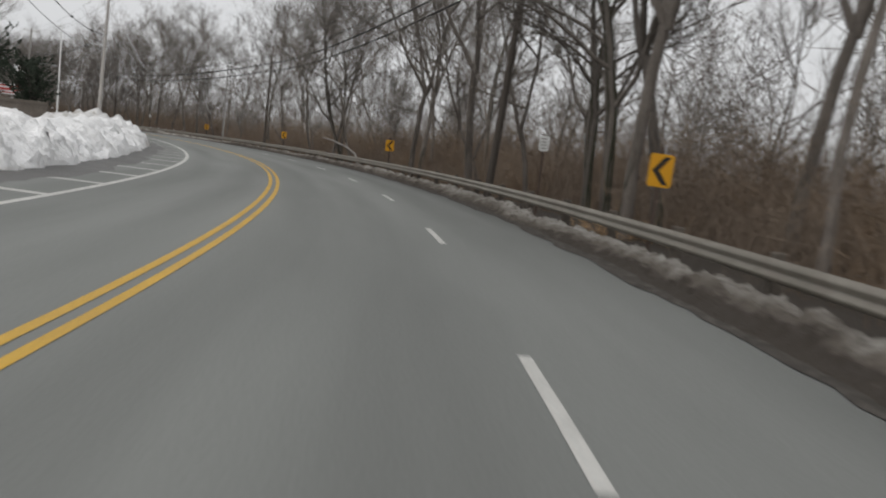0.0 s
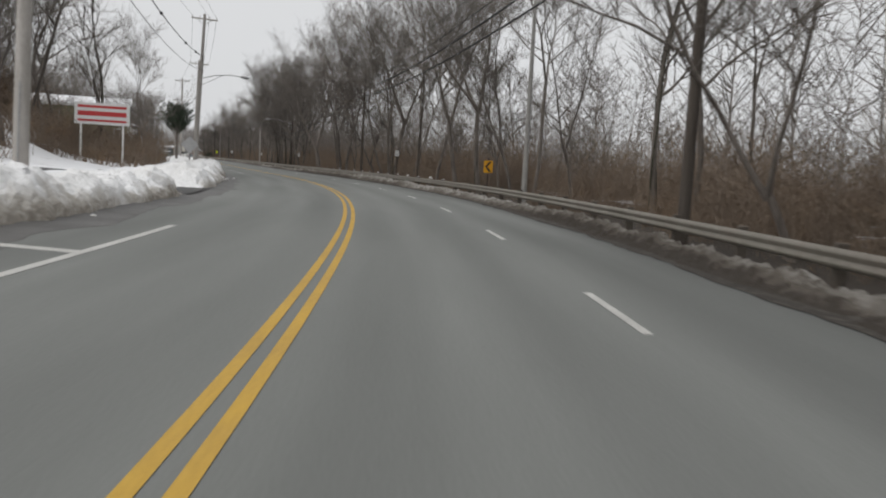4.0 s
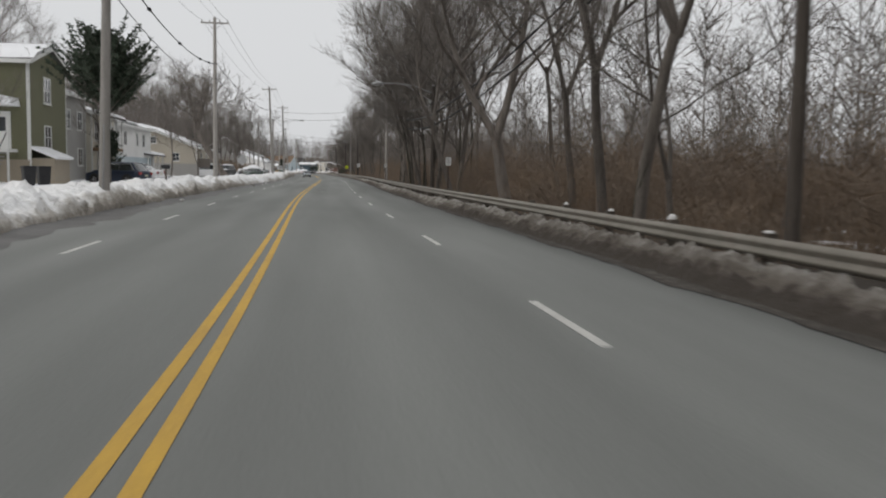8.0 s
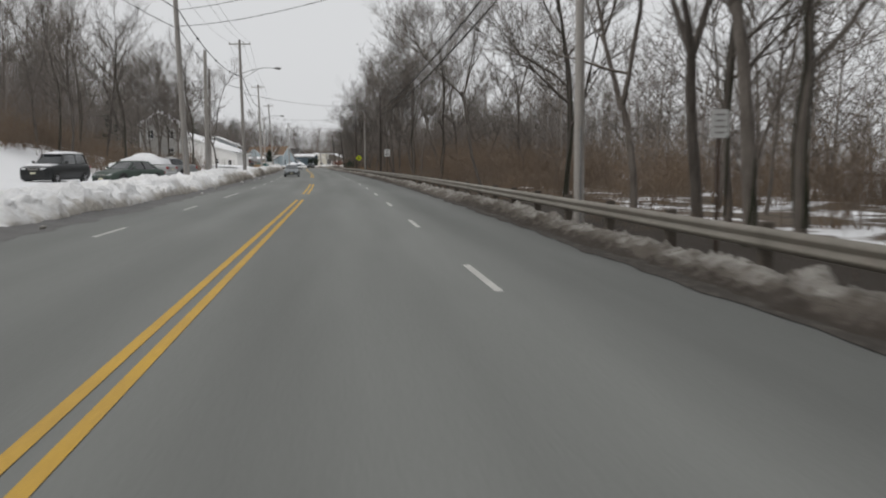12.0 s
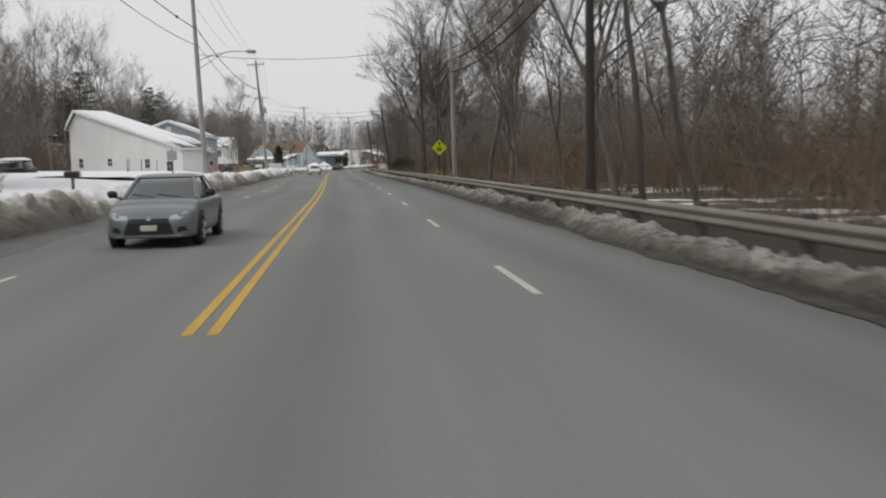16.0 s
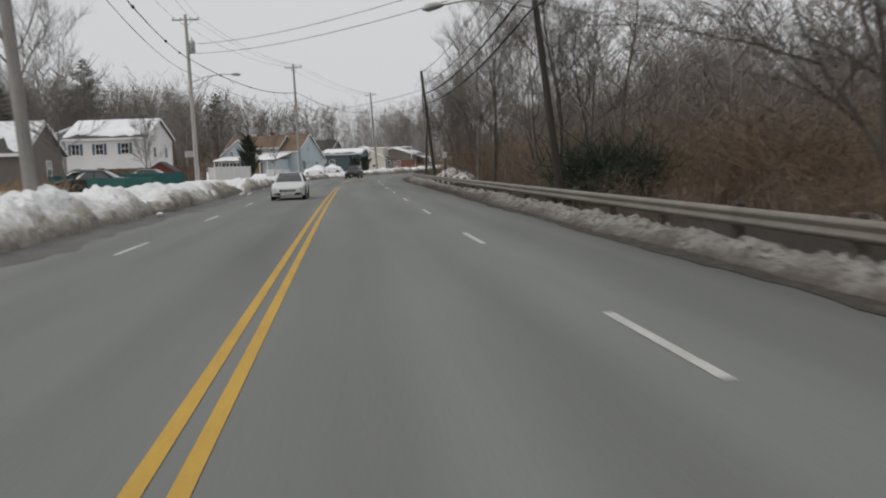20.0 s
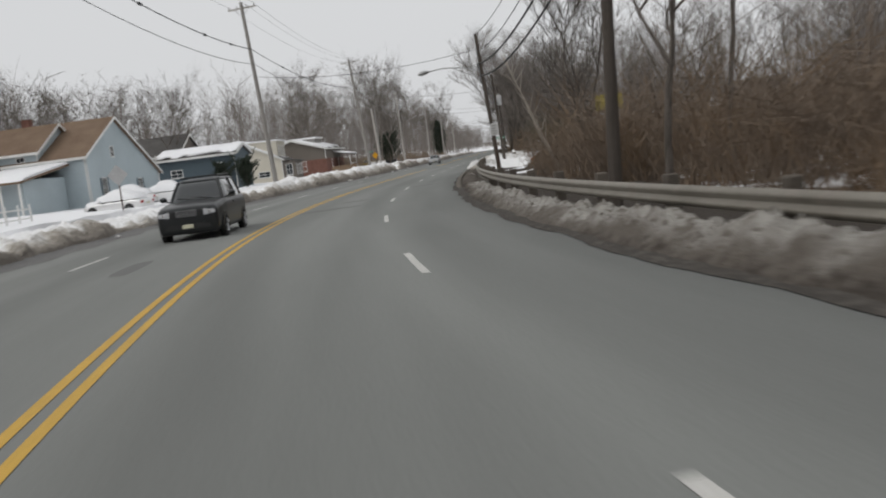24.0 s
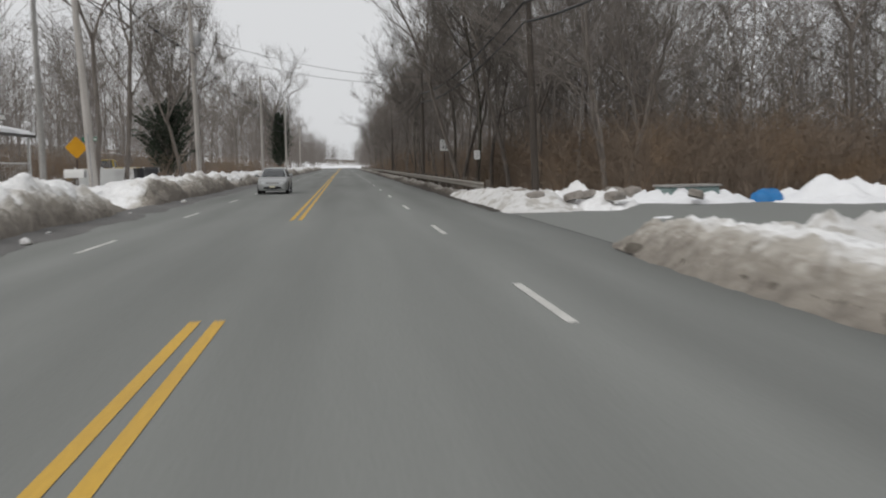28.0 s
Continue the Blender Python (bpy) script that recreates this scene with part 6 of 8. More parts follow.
for _s, _la, _zc in ((384.2, 8.2, 2.65), (743, 8.6, 2.75)):
    t = sign("speed_limit_sign", _s, _la, 0, _zc + 0.3, "white speed limit sign with black figures 45", group="speed limit signs")
    plate_rect(t, 0.62, 0.80, _zc, M["sign_white"])
    letters("SPEED", 0.15, M["black"], t, pose(0, -0.0165, _zc + 0.27) @ FACE)
    letters("LIMIT", 0.15, M["black"], t, pose(0, -0.0165, _zc + 0.12) @ FACE)
    letters("45", 0.42, M["black"], t, pose(0, -0.0165, _zc - 0.16) @ FACE)
t = sign("bus_stop_ahead_sign", 443, 8.25, 0, 3.0, "fluorescent yellow-green diamond sign with bus symbol and arrow", post="sign_post")
plate_diamond(t, 0.78, 2.45, M["sign_lime"])
part("arrow_symbol", Geo().prism(((-0.035, 2.58), (0.035, 2.58), (0.035, 2.70), (0.12, 2.70), (0.0, 2.86), (-0.12, 2.70), (-0.035, 2.70)), "y", -0.02, -0.0165), M["black"], t)
part("bus_symbol", Geo().prism(((-0.13, 2.2), (0.13, 2.2), (0.15, 2.24), (0.15, 2.36), (0.12, 2.48), (0.08, 2.52), (-0.08, 2.52), (-0.12, 2.48), (-0.15, 2.36), (-0.15, 2.24)), "y", -0.02, -0.0165), M["black"], t)
part("bus_window", Geo().prism(((-0.09, 2.38), (0.09, 2.38), (0.07, 2.46), (-0.07, 2.46)), "y", -0.023, -0.0205), M["sign_lime"], t)
part("bus_grille", Geo().box(-0.1, 0.1, -0.023, -0.0205, 2.25, 2.29), M["sign_lime"], t)
part("stop_arm", Geo().tube([(-0.21, -0.019, 2.38), (-0.21, -0.017, 2.38)], 0.035, 8), M["red"], t)
# signs seen from behind on the left
for _s, _la, _zc, _w, _z in ((298.5, -8.3, 2.35, 0.9, 0.3), (181.5, -8.7, 2.0, 0.95, 0.3), (628, -11.3, 2.3, 0.8, 0.3), (202.5, -8.35, 2.4, 0.8, 0.35)):
    t = sign("diamond_sign", _s, _la, 0, _zc + 0.4, "grey metal back of a diamond warning sign", z=_z, group="signs seen from behind")
    plate_diamond(t, _w, _zc, M["sign_back"])
    if _s == 202.5:
        plate_rect(t, 0.42, 0.42, _zc - 0.9, M["sign_back"], name="lower_plate")
t = sign("post_sign", 105.8, -15.0, 0, 4.4, "two white sign plates on a dark post", z=0.6)
for _x in (-0.22, 0.22):
    plate_rect(t, 0.3, 0.9, 3.7, M["sign_white"], name="plate").location.x = _x
t = sign("square_sign", 438.5, -9.2, 0, 2.4, "grey back of a square sign on a thin post", z=0.4)
plate_rect(t, 0.6, 0.6, 2.0, M["sign_back"])
# board sign in red and white
t = thing("board_sign", stand(172.1, -14.1, 0.5, 4), "red and white striped board sign on two posts", "board sign")
for _x in (-1.3, 1.3):
    part("post", Geo().box(_x - 0.06, _x + 0.06, -0.06, 0.06, -0.5, 4.2, 0.01), M["trim_white"], t)
part("board", Geo().box(-1.7, 1.7, -0.12, -0.07, 2.7, 4.1, 0.02), M["sign_white"], t)
for _zz, _hh in ((3.85, 0.16), (3.4, 0.3), (2.95, 0.14)):
    part("legend_bar", Geo().box(-1.5, 1.5, -0.128, -0.121, _zz - _hh / 2, _zz + _hh / 2), M["red"], t)
# street name blades
for _s, _la, _z, _tu in ((686.8, 9.07, -0.17, 0), (735, -13.5, 0.6, 0)):
    t = sign("street_name_sign", _s, _la, 0, 3.0, "green street name blade with white lettering bars", z=_z, turn=_tu)
    plate_rect(t, 0.95, 0.24, 2.75, M["sign_green"], r=0.02)
    part("legend_bar", Geo().box(-0.36, 0.14, -0.02, -0.017, 2.70, 2.80), M["sign_white"], t)
    part("legend_bar", Geo().box(0.2, 0.36, -0.02, -0.017, 2.70, 2.80), M["sign_white"], t)
t = sign("yard_sign", 686.6, 13.3, 0, 1.65, "white rectangular sign on a thin leaning post in the snow", z=0.05, lean=8)
plate_rect(t, 0.55, 0.58, 1.36, M["sign_white"])
bars(t, 0.36, 3, 1.5, 0.13, M["stone"])
t = sign("warning_sign", 722.6, -10.9, 0, 2.5, "amber diamond sign turned edgewise in the snow", z=0.5, turn=35)
plate_diamond(t, 0.75, 2.1, M["sign_orange"])
# pale leaning trees beside the rail before the yard
M["pale_bark"] = surface("pale_bark", (0.30, 0.265, 0.225), (0.42, 0.38, 0.33), size=0.5, fine=9, rough=0.9, bump=0.5, stretch=(3, 3, 0.7), depth=0.02)
for _s, _la, _x, _se in ((628.5, 12.0, -2.4, 5), (626.8, 12.0, -2.6, 6)):
    t = thing("tree", stand(_s, _la, -0.25), "pale slender tree leaning towards the road", "tree", "pale leaning trees")
    _rp = random.Random(_se)
    part("trunk", Geo().tube([(0, 0, -0.3), (_x * 0.18, 0.1, 1.0), (_x * 0.36, 0.15, 2.1), (_x * 0.6, 0.3, 3.9), (_x, 0.5, 6.6)], [0.10, 0.085, 0.07, 0.05, 0.015], 7), M["pale_bark"], t, smooth=True)
    for _q in range(9):
        _f = _rp.uniform(0.3, 0.95)
        _bx, _bz = _x * _f, 6.4 * _f ** 0.95
        _dx, _dy, _dz = _rp.uniform(-1.0, 0.7), _rp.uniform(-0.8, 0.8), _rp.uniform(0.5, 1.3)
        part("limb", Geo().tube([(_bx, 0.4 * _f, _bz), (_bx + 0.5 * _dx, 0.4 * _f + 0.5 * _dy, _bz + 0.45 * _dz), (_bx + _dx, 0.4 * _f + _dy, _bz + _dz)], [0.03, 0.02, 0.006], 4), M["pale_bark"], t)
t = thing("yellow_banner", stand(664, 19.2, 0.6, -12), "yellow board fixed to slim poles in the brush", "banner")
part("board", Geo().box(-1.2, 1.2, -0.03, 0.0, 3.05, 4.4, 0.01), surface("weathered_yellow", (0.42, 0.33, 0.03), (0.20, 0.18, 0.05), size=0.35, fine=8, rough=0.7), t)
part("lower_board", Geo().box(-0.85, 1.0, -0.03, 0.0, 2.2, 3.0, 0.01), M["sign_back"], t, "grey-white lower board")
for _x in (-0.9, 0.9):
    part("post", Geo().tube([(_x, 0.03, -0.6), (_x, 0.03, 4.0)], 0.04, 6), M["post"], t)


# ---------------------------------------------------------------- houses
def snow_slab(rng, y0, y1, p_low, p_top, thick, jag=0.25):
    """Snow lying on a roof slope, with an uneven lower edge. p_low, p_top: (x, z) of eave and ridge."""
    n = 14
    low, top = Vector((p_low[0], 0, p_low[1])), Vector((p_top[0], 0, p_top[1]))
    nrm = Vector((-(top.z - low.z), 0, top.x - low.x)).normalized()
    if nrm.z < 0:
        nrm = -nrm
    v, f = [], []
    for i in range(n + 1):
        y = y0 + (y1 - y0) * i / n
        for k in (0.0, 0.06, 0.5, 0.97):
            a = k + (rng.uniform(0, jag) if k < 0.1 else 0)
            p = low.lerp(top, min(a, 0.98)) + nrm * (0.0 if k == 0 else thick * rng.uniform(0.8, 1.15))
            v.append((p.x, y, p.z))
        q = low.lerp(top, 0.985)
        v.append((q.x, y, q.z))
    for i in range(n):
        for k in range(4):
            a = i * 5 + k
            f.append((a, a + 5, a + 6, a + 1))
    for o in (0, n * 5):
        f.append(tuple(o + k for k in range(5)))
    return Geo().add(v, f)


def window(house, face, u, z, w, h, dims, shutters=None, name="window"):
    """A window on a face: road (+x), near (-y), far (+y). u runs along the face; z is the sill's height."""
    x1, x0, y0, y1 = dims
    m = {"road": pose(x1, u, z, 0, 0, 90), "near": pose(u, y0, z), "far": pose(u, y1, z, 0, 0, 180), "back": pose(x0, u, z, 0, 0, -90)}[face]
    b = 0.07
    o, q = ((-w / 2, 0), (w / 2, 0), (w / 2, h), (-w / 2, h)), ((-w / 2 + b, b), (w / 2 - b, b), (w / 2 - b, h - b), (-w / 2 + b, h - b))
    v = [(x, y, zz) for y in (-0.05, 0.04) for ring in (o, q) for x, zz in ring]
    f = []
    for i in range(4):
        j = (i + 1) % 4
        f += [(i, j, 4 + j, 4 + i), (8 + i, 12 + i, 12 + j, 8 + j), (i, 8 + i, 8 + j, j), (4 + i, 4 + j, 12 + j, 12 + i)]
    win = part(name, Geo().add(v, f), M["trim_white"], house, at_pose=m)
    part("mullion", Geo().box(-0.02, 0.02, -0.035, 0.02, b, h - b), M["trim_white"], win)
    part("sash_bar", Geo().box(-w / 2 + b, w / 2 - b, -0.04, 0.015, h / 2 - 0.025, h / 2 + 0.025), M["trim_white"], win)
    part("pane", Geo().box(-w / 2 + b, w / 2 - b, -0.016, 0.0, b, h - b), M["pane"], win)
    part("sill", Geo().box(-w / 2 - 0.06, w / 2 + 0.06, -0.1, 0.02, -0.05, 0.0), M["trim_white"], win)
    if shutters:
        for sx in (-1, 1):
            part("shutter", Geo().box(sx * (w / 2 + 0.18) - 0.15, sx * (w / 2 + 0.18) + 0.15, -0.045, 0.02, 0, h), M[shutters], win)
    return win


def door(house, face, u, z, w, h, dims, material, name="door"):
    x1, x0, y0, y1 = dims
    m = {"road": pose(x1, u, z, 0, 0, 90), "near": pose(u, y0, z)}[face]
    d = part(name, Geo().box(-w / 2 - 0.08, w / 2 + 0.08, -0.05, 0.02, 0, h + 0.08, 0.01), M["trim_white"], house, at_pose=m)
    part("leaf", Geo().box(-w / 2, w / 2, -0.075, -0.05, 0.02, h), material, d)
    part("handle", Geo().box(w / 2 - 0.14, w / 2 - 0.08, -0.11, -0.075, 0.95, 1.05), M["chrome"], d)
    return d


def house(s, lat, along, deep, wall_h, rise, walls, roof="shingle_dark", ridge="road", off=0.0, label="", turn=0.0, z=None, snow=0.16, over=0.35, openings=(), lower=None, low_h=0.0, jag=0.25,
          chimney=None, foundation=0.5, back_h=None):
    """A house centred there. along: its length along the road; deep: away from it. ridge: 'road' runs along the road, 'cross' across it."""
    r = random.Random(int(s * 10))
    z0 = float(land(s, lat)) if z is None else z
    t = thing("house", stand(s, lat, z0, turn), label, "house", "houses along the road")
    X, Y = deep / 2, along / 2
    wm = M[walls] if isinstance(walls, str) else walls
    if ridge == "road":
        o = off * X
        bh = wall_h if back_h is None else back_h
        sec = [(-X, -foundation), (X, -foundation), (X, wall_h), (o, wall_h + rise), (-X, bh)]
        part("wall", Geo().prism(sec, "y", -Y, Y), wm, t)
        for sg, e in ((1, X), (-1, -X)):
            eh = wall_h if sg > 0 else bh
            sl = (wall_h + rise - eh) / abs(e - o)
            ex, ez = e + sg * over, eh - sl * over
            g = Geo().prism(((o, wall_h + rise + 0.02), (o, wall_h + rise + 0.2), (ex, ez + 0.18), (ex, ez)), "y", -Y - over, Y + over)
            part("roof", g, M[roof], t)
            part("fascia", Geo().box(min(ex, ex + sg * 0.03), max(ex, ex + sg * 0.03), -Y - over, Y + over, ez - 0.06, ez + 0.17), M["trim_white"], t)
            if snow:
                part("roof_snow", snow_slab(r, -Y - over, Y + over, (ex, ez + 0.18), (o, wall_h + rise + 0.2), snow, jag), M["snow"], t, "snow lying on the roof", True)
        for yy in (-Y - over - 0.01, Y + over + 0.01):
            for sg, e in ((1, X + over), (-1, -X - over)):
                eh = wall_h if sg > 0 else bh
                ez = eh - (wall_h + rise - eh) / abs(e - sg * over - o) * over
                part("bargeboard", Geo().prism(((o, wall_h + rise - 0.05), (o, wall_h + rise + 0.2), (e, ez + 0.18), (e, ez - 0.05)), "y", yy - 0.02, yy + 0.02), M["trim_white"], t)
    else:
        bh = wall_h if back_h is None else back_h
        sec = [(-Y, -foundation), (Y, -foundation), (Y, bh), (off * Y, wall_h + rise), (-Y, wall_h)]
        part("wall", Geo().prism(sec, "x", -X, X), wm, t)
        for sg in (1, -1):
            eh = bh if sg > 0 else wall_h
            ey, ez = sg * (Y + over), eh - (wall_h + rise - eh) / abs(sg * Y - off * Y) * over
            g = Geo().prism(((off * Y, wall_h + rise + 0.02), (off * Y, wall_h + rise + 0.2), (ey, ez + 0.18), (ey, ez)), "x", -X - over, X + over)
            part("roof", g, M[roof], t)
            part("fascia", Geo().box(-X - over, X + over, min(ey, ey + sg * 0.03), max(ey, ey + sg * 0.03), ez - 0.06, ez + 0.17), M["trim_white"], t)
            if snow:
                g = snow_slab(r, -X - over, X + over, (ey, ez + 0.18), (off * Y, wall_h + rise + 0.2), snow, jag)
                g.v = [(y, x, zz) for x, y, zz in g.v]
                g.f = [tuple(reversed(q)) for q in g.f]
                part("roof_snow", g, M["snow"], t, "snow lying on the roof", True)
        for xx in (-X - over - 0.01, X + over + 0.01):
            for sg in (1, -1):
                eh = bh if sg > 0 else wall_h
                ey, ez = sg * (Y + over), eh - (wall_h + rise - eh) / abs(sg * Y - off * Y) * over
                part("bargeboard", Geo().prism(((off * Y, wall_h + rise - 0.05), (off * Y, wall_h + rise + 0.2), (ey, ez + 0.18), (ey, ez - 0.05)), "x", xx - 0.02, xx + 0.02), M["trim_white"], t)
    dims = (X, -X, -Y, Y)
    if lower:
        part("lower_wall", Geo().box(-X - 0.03, X + 0.03, -Y - 0.03, Y + 0.03, -foundation, low_h), M[lower], t)
    for cx, cy in ((X, -Y), (X, Y), (-X, -Y)):
        part("corner_board", Geo().box(cx - 0.06 if cx > 0 else cx - 0.025, cx + 0.025 if cx > 0 else cx + 0.06, cy - 0.025 if cy < 0 else cy - 0.06, cy + 0.06 if cy < 0 else cy + 0.025, 0, wall_h - 0.05), M["trim_white"], t)
    for op in openings:
        if op[0] == "door":
            door(t, *op[1:6], dims, M[op[6]])
        else:
            window(t, *op[:5], dims, *op[5:])
    if chimney:
        cx, cy, ch = chimney
        c = part("chimney", Geo().box(cx - 0.35, cx + 0.35, cy - 0.35, cy + 0.35, wall_h, wall_h + rise + ch, 0.02), M["brick"], t)
        part("chimney_cap", Geo().box(cx - 0.42, cx + 0.42, cy - 0.42, cy + 0.42, wall_h + rise + ch, wall_h + rise + ch + 0.1, 0.02), M["stone"], c)
    return t


def porch(t, x0, x1, y0, y1, h, roof="shingle_dark", posts=3, rail=True, drop=0.5, floor=0.3):
    """A porch beside the road face: floor, posts, sloping snowy roof, railing."""
    part("porch_floor", Geo().box(x0, x1, y0, y1, floor - 0.25, floor, 0.02), M["wood_fence"], t)
    part("porch_roof", Geo().prism(((x0, h + drop), (x0, h + drop + 0.14), (x1 + 0.25, h + 0.14), (x1 + 0.25, h)), "y", y0 - 0.2, y1 + 0.2), M[roof], t)
    part("porch_snow", snow_slab(random.Random(5), y0 - 0.2, y1 + 0.2, (x1 + 0.25, h + 0.14), (x0, h + drop + 0.14), 0.16, 0.1), M["snow"], t, "snow lying on the porch roof", True)
    for k in range(posts):
        y = y0 + 0.1 + (y1 - y0 - 0.2) * k / max(1, posts - 1)
        part("porch_post", Geo().box(x1 - 0.12, x1, y - 0.06, y + 0.06, floor, h + 0.02, 0.01), M["trim_white"], t)
    if rail:
        part("handrail", Geo().box(x1 - 0.09, x1 - 0.03, y0, y1, floor + 0.85, floor + 0.92), M["trim_white"], t)
        for k in range(int((y1 - y0) / 0.35)):
            y = y0 + 0.2 + 0.35 * k
            part("baluster", Geo().box(x1 - 0.075, x1 - 0.045, y - 0.015, y + 0.015, floor, floor + 0.85), M["trim_white"], t)


# green townhouse row
h1 = house(250.7, -21.8, 7.4, 13.0, 6.9, 1.1, "olive", ridge="cross", label="three-storey olive green townhouse with white trim and snowy roof", openings=(
    ("road", -0.2, 4.7, 1.3, 1.6), ("road", -0.2, 2.0, 1.3, 1.4), ("near", -3.6, 4.7, 2.0, 1.3), ("near", -3.6, 2.2, 2.0, 1.2)), lower="tan_siding", low_h=1.3)
door(h1, "near", 5.0, 1.9, 0.95, 2.05, (6.5, -6.5, -3.7, 3.7), M["trim_white"])
part("door_light", Geo().box(4.7, 5.3, -3.79, -3.776, 2.9, 3.7), M["pane"], h1, "dark glazed panel")
part("stair_landing", Geo().box(4.2, 5.9, -5.2, -3.7, 1.7, 1.88, 0.02), M["trim_white"], h1)
part("landing_roof", Geo().prism(((4.0, 4.3), (4.1, 4.75), (5.05, 4.95), (6.0, 4.75), (6.1, 4.3)), "y", -5.3, -3.7), M["snow"], h1, "snow-capped entrance canopy")
for _x in (4.25, 5.85):
    part("landing_post", Geo().box(_x - 0.05, _x + 0.05, -5.2, -5.1, -0.3, 2.9), M["trim_white"], h1)
for _k in range(9):
    part("stair_tread", Geo().box(4.3, 5.8, -5.5 - 0.27 * _k, -5.2 - 0.27 * _k, 1.6 - 0.2 * _k, 1.66 - 0.2 * _k), M["stone"], h1)
for _x in (4.3, 5.8):
    part("handrail", Geo().tube([(_x, -5.2, 2.75), (_x, -7.6, 0.9)], 0.03, 5), M["black"], h1)
part("shed_roof", Geo().prism(((6.5, 1.95), (8.0, 1.35), (8.0, 1.5), (6.5, 2.1)), "y", -3.6, -0.2), M["snow"], h1, "snow on a lean-to roof")
part("shed_wall", Geo().box(6.5, 7.8, -3.4, -0.4, -0.4, 1.4), M["tan_siding"], h1)
part("gutter", Geo().tube([(6.56, -3.6, -0.2), (6.56, -3.6, 6.8)], 0.05, 6), M["trim_white"], h1)
house(259.6, -22.6, 9.2, 12.0, 5.9, 1.3, "grey_siding", label="grey-white attached townhouse with snow on the roof", openings=(("road", -3.0, 3.5, 1.3, 1.4), ("road", 0.0, 3.5, 1.3, 1.4), ("road", 3.0, 3.5, 1.3, 1.4), ("near", 3.4, 3.5, 1.3, 1.3), ("road", -3.0, 0.9, 1.3, 1.3), ("road", 3.0, 0.9, 1.3, 1.3)))
h3 = house(268.2, -22.2, 7.0, 12.0, 5.0, 1.5, "cream_siding", label="pale townhouse with an upstairs balcony and long snowy roof", openings=(("road", -2.2, 2.9, 1.2, 1.5), ("road", 0.4, 2.9, 1.2, 1.5), ("road", 2.6, 2.9, 1.0, 1.4), ("road", 1.6, 0.6, 1.2, 1.4), ("door", "road", -1.6, 0.1, 0.95, 2.1, "brown_siding")))
porch(h3, 6.0, 7.4, -3.4, 0.4, 4.6, posts=3, floor=2.4)
hb = house(280.0, -21.9, 15.4, 11.0, 4.7, 1.6, "white_siding", lower="pale_blue", low_h=1.9, label="white house with pale blue ground floor and icicled eaves", openings=(("road", -6.2, 2.9, 1.1, 1.3), ("road", -3.2, 2.9, 1.1, 1.3), ("road", 1.6, 2.9, 0.9, 1.3), ("road", 4.4, 2.9, 1.1, 1.3), ("near", 3.0, 2.9, 1.2, 1.3), ("road", -4.6, 0.4, 1.1, 1.2)))
porch(hb, 3.4, 5.9, 4.8, 12.4, 2.1, posts=4, rail=False)
part("porch_wall", Geo().box(3.4, 5.0, 7.6, 12.2, -0.3, 2.2), M["grey_siding"], hb)
for _k in range(16):
    part("icicle", Geo().tube([(5.88, -6.6 + 0.85 * _k, 4.42), (5.88, -6.6 + 0.85 * _k, 4.1 - 0.3 * abs(math.sin(_k * 2.1)))], [0.03, 0.006], 4), M["trim_white"], hb)
house(285.5, -33.0, 8.5, 8.0, 7.4, 1.2, "cream_siding", label="tall cream house standing behind the white one", openings=(("near", -2.0, 5.2, 1.0, 1.4), ("near", 1.8, 5.2, 1.0, 1.4), ("road", -2.4, 5.2, 1.0, 1.4), ("road", 0.2, 5.2, 1.0, 1.4), ("road", 2.6, 5.2, 1.0, 1.4)))
ht = house(319.5, -21.5, 12.5, 12.0, 3.5, 2.7, "beige_siding", z=0.8, label="pale beige gabled house with a grey lower storey", lower="grey_siding", low_h=1.4, off=-0.2, openings=(("near", -3.4, 3.0, 1.8, 0.7), ("near", 3.4, 1.7, 0.9, 1.1), ("near", 0.6, 3.9, 0.8, 0.9), ("road", -2.5, 1.6, 1.4, 1.3), ("road", 2.5, 1.6, 1.4, 1.3)), snow=0.12, jag=0.6)
part("porch_screen", Geo().box(6.0, 7.6, -5.6, -1.6, -0.3, 2.1, 0.03), M["brown_siding"], ht, "dark screened porch")
# the white house on the rise behind the bare trees
house(437, -23.5, 7, 6, 6.8, 1.9, "grey_siding", label="tall pale house half hidden by bare trees", z=0.9, openings=(("near", 1.6, 4.6, 1.0, 1.4), ("near", -1.4, 4.6, 1.0, 1.4), ("near", 1.6, 1.8, 1.0, 1.4), ("road", -2, 4.6, 1.0, 1.4), ("road", 2, 4.6, 1.0, 1.4)))
house(485.7, -21.1, 3.0, 21.6, 2.9, 4.7, "white_siding", off=-0.84, back_h=6.0, turn=-45, label="long white gabled building with a low snowy eave", openings=(("near", 4.6, 0.9, 1.0, 1.1), ("near", -2.6, 1.2, 1.0, 1.0), ("near", 8.6, 0.5, 1.2, 1.2), ("near", -8.6, 1.1, 1.0, 1.2)), snow=0.2)
hc = house(516.3, -21.5, 11.4, 10.0, 5.2, 2.0, "blue_grey", label="blue-grey two-storey house with snowy roof", openings=(("near", -2.2, 3.3, 1.1, 1.4), ("near", 2.4, 3.3, 1.1, 1.4), ("road", -3.6, 3.1, 1.2, 1.5), ("road", -0.4, 3.1, 1.2, 1.5), ("road", 3.3, 3.1, 1.3, 1.5), ("door", "road", -4.0, 0.1, 1.0, 2.1, "trim_white"), ("road", 1.2, 0.5, 1.2, 1.4), ("road", -1.4, 0.5, 0.8, 1.3)), snow=0.2)
part("gable_vent", Geo().box(-0.35, 0.35, -5.74, -5.70, 5.9, 6.6), M["trim_white"], hc)
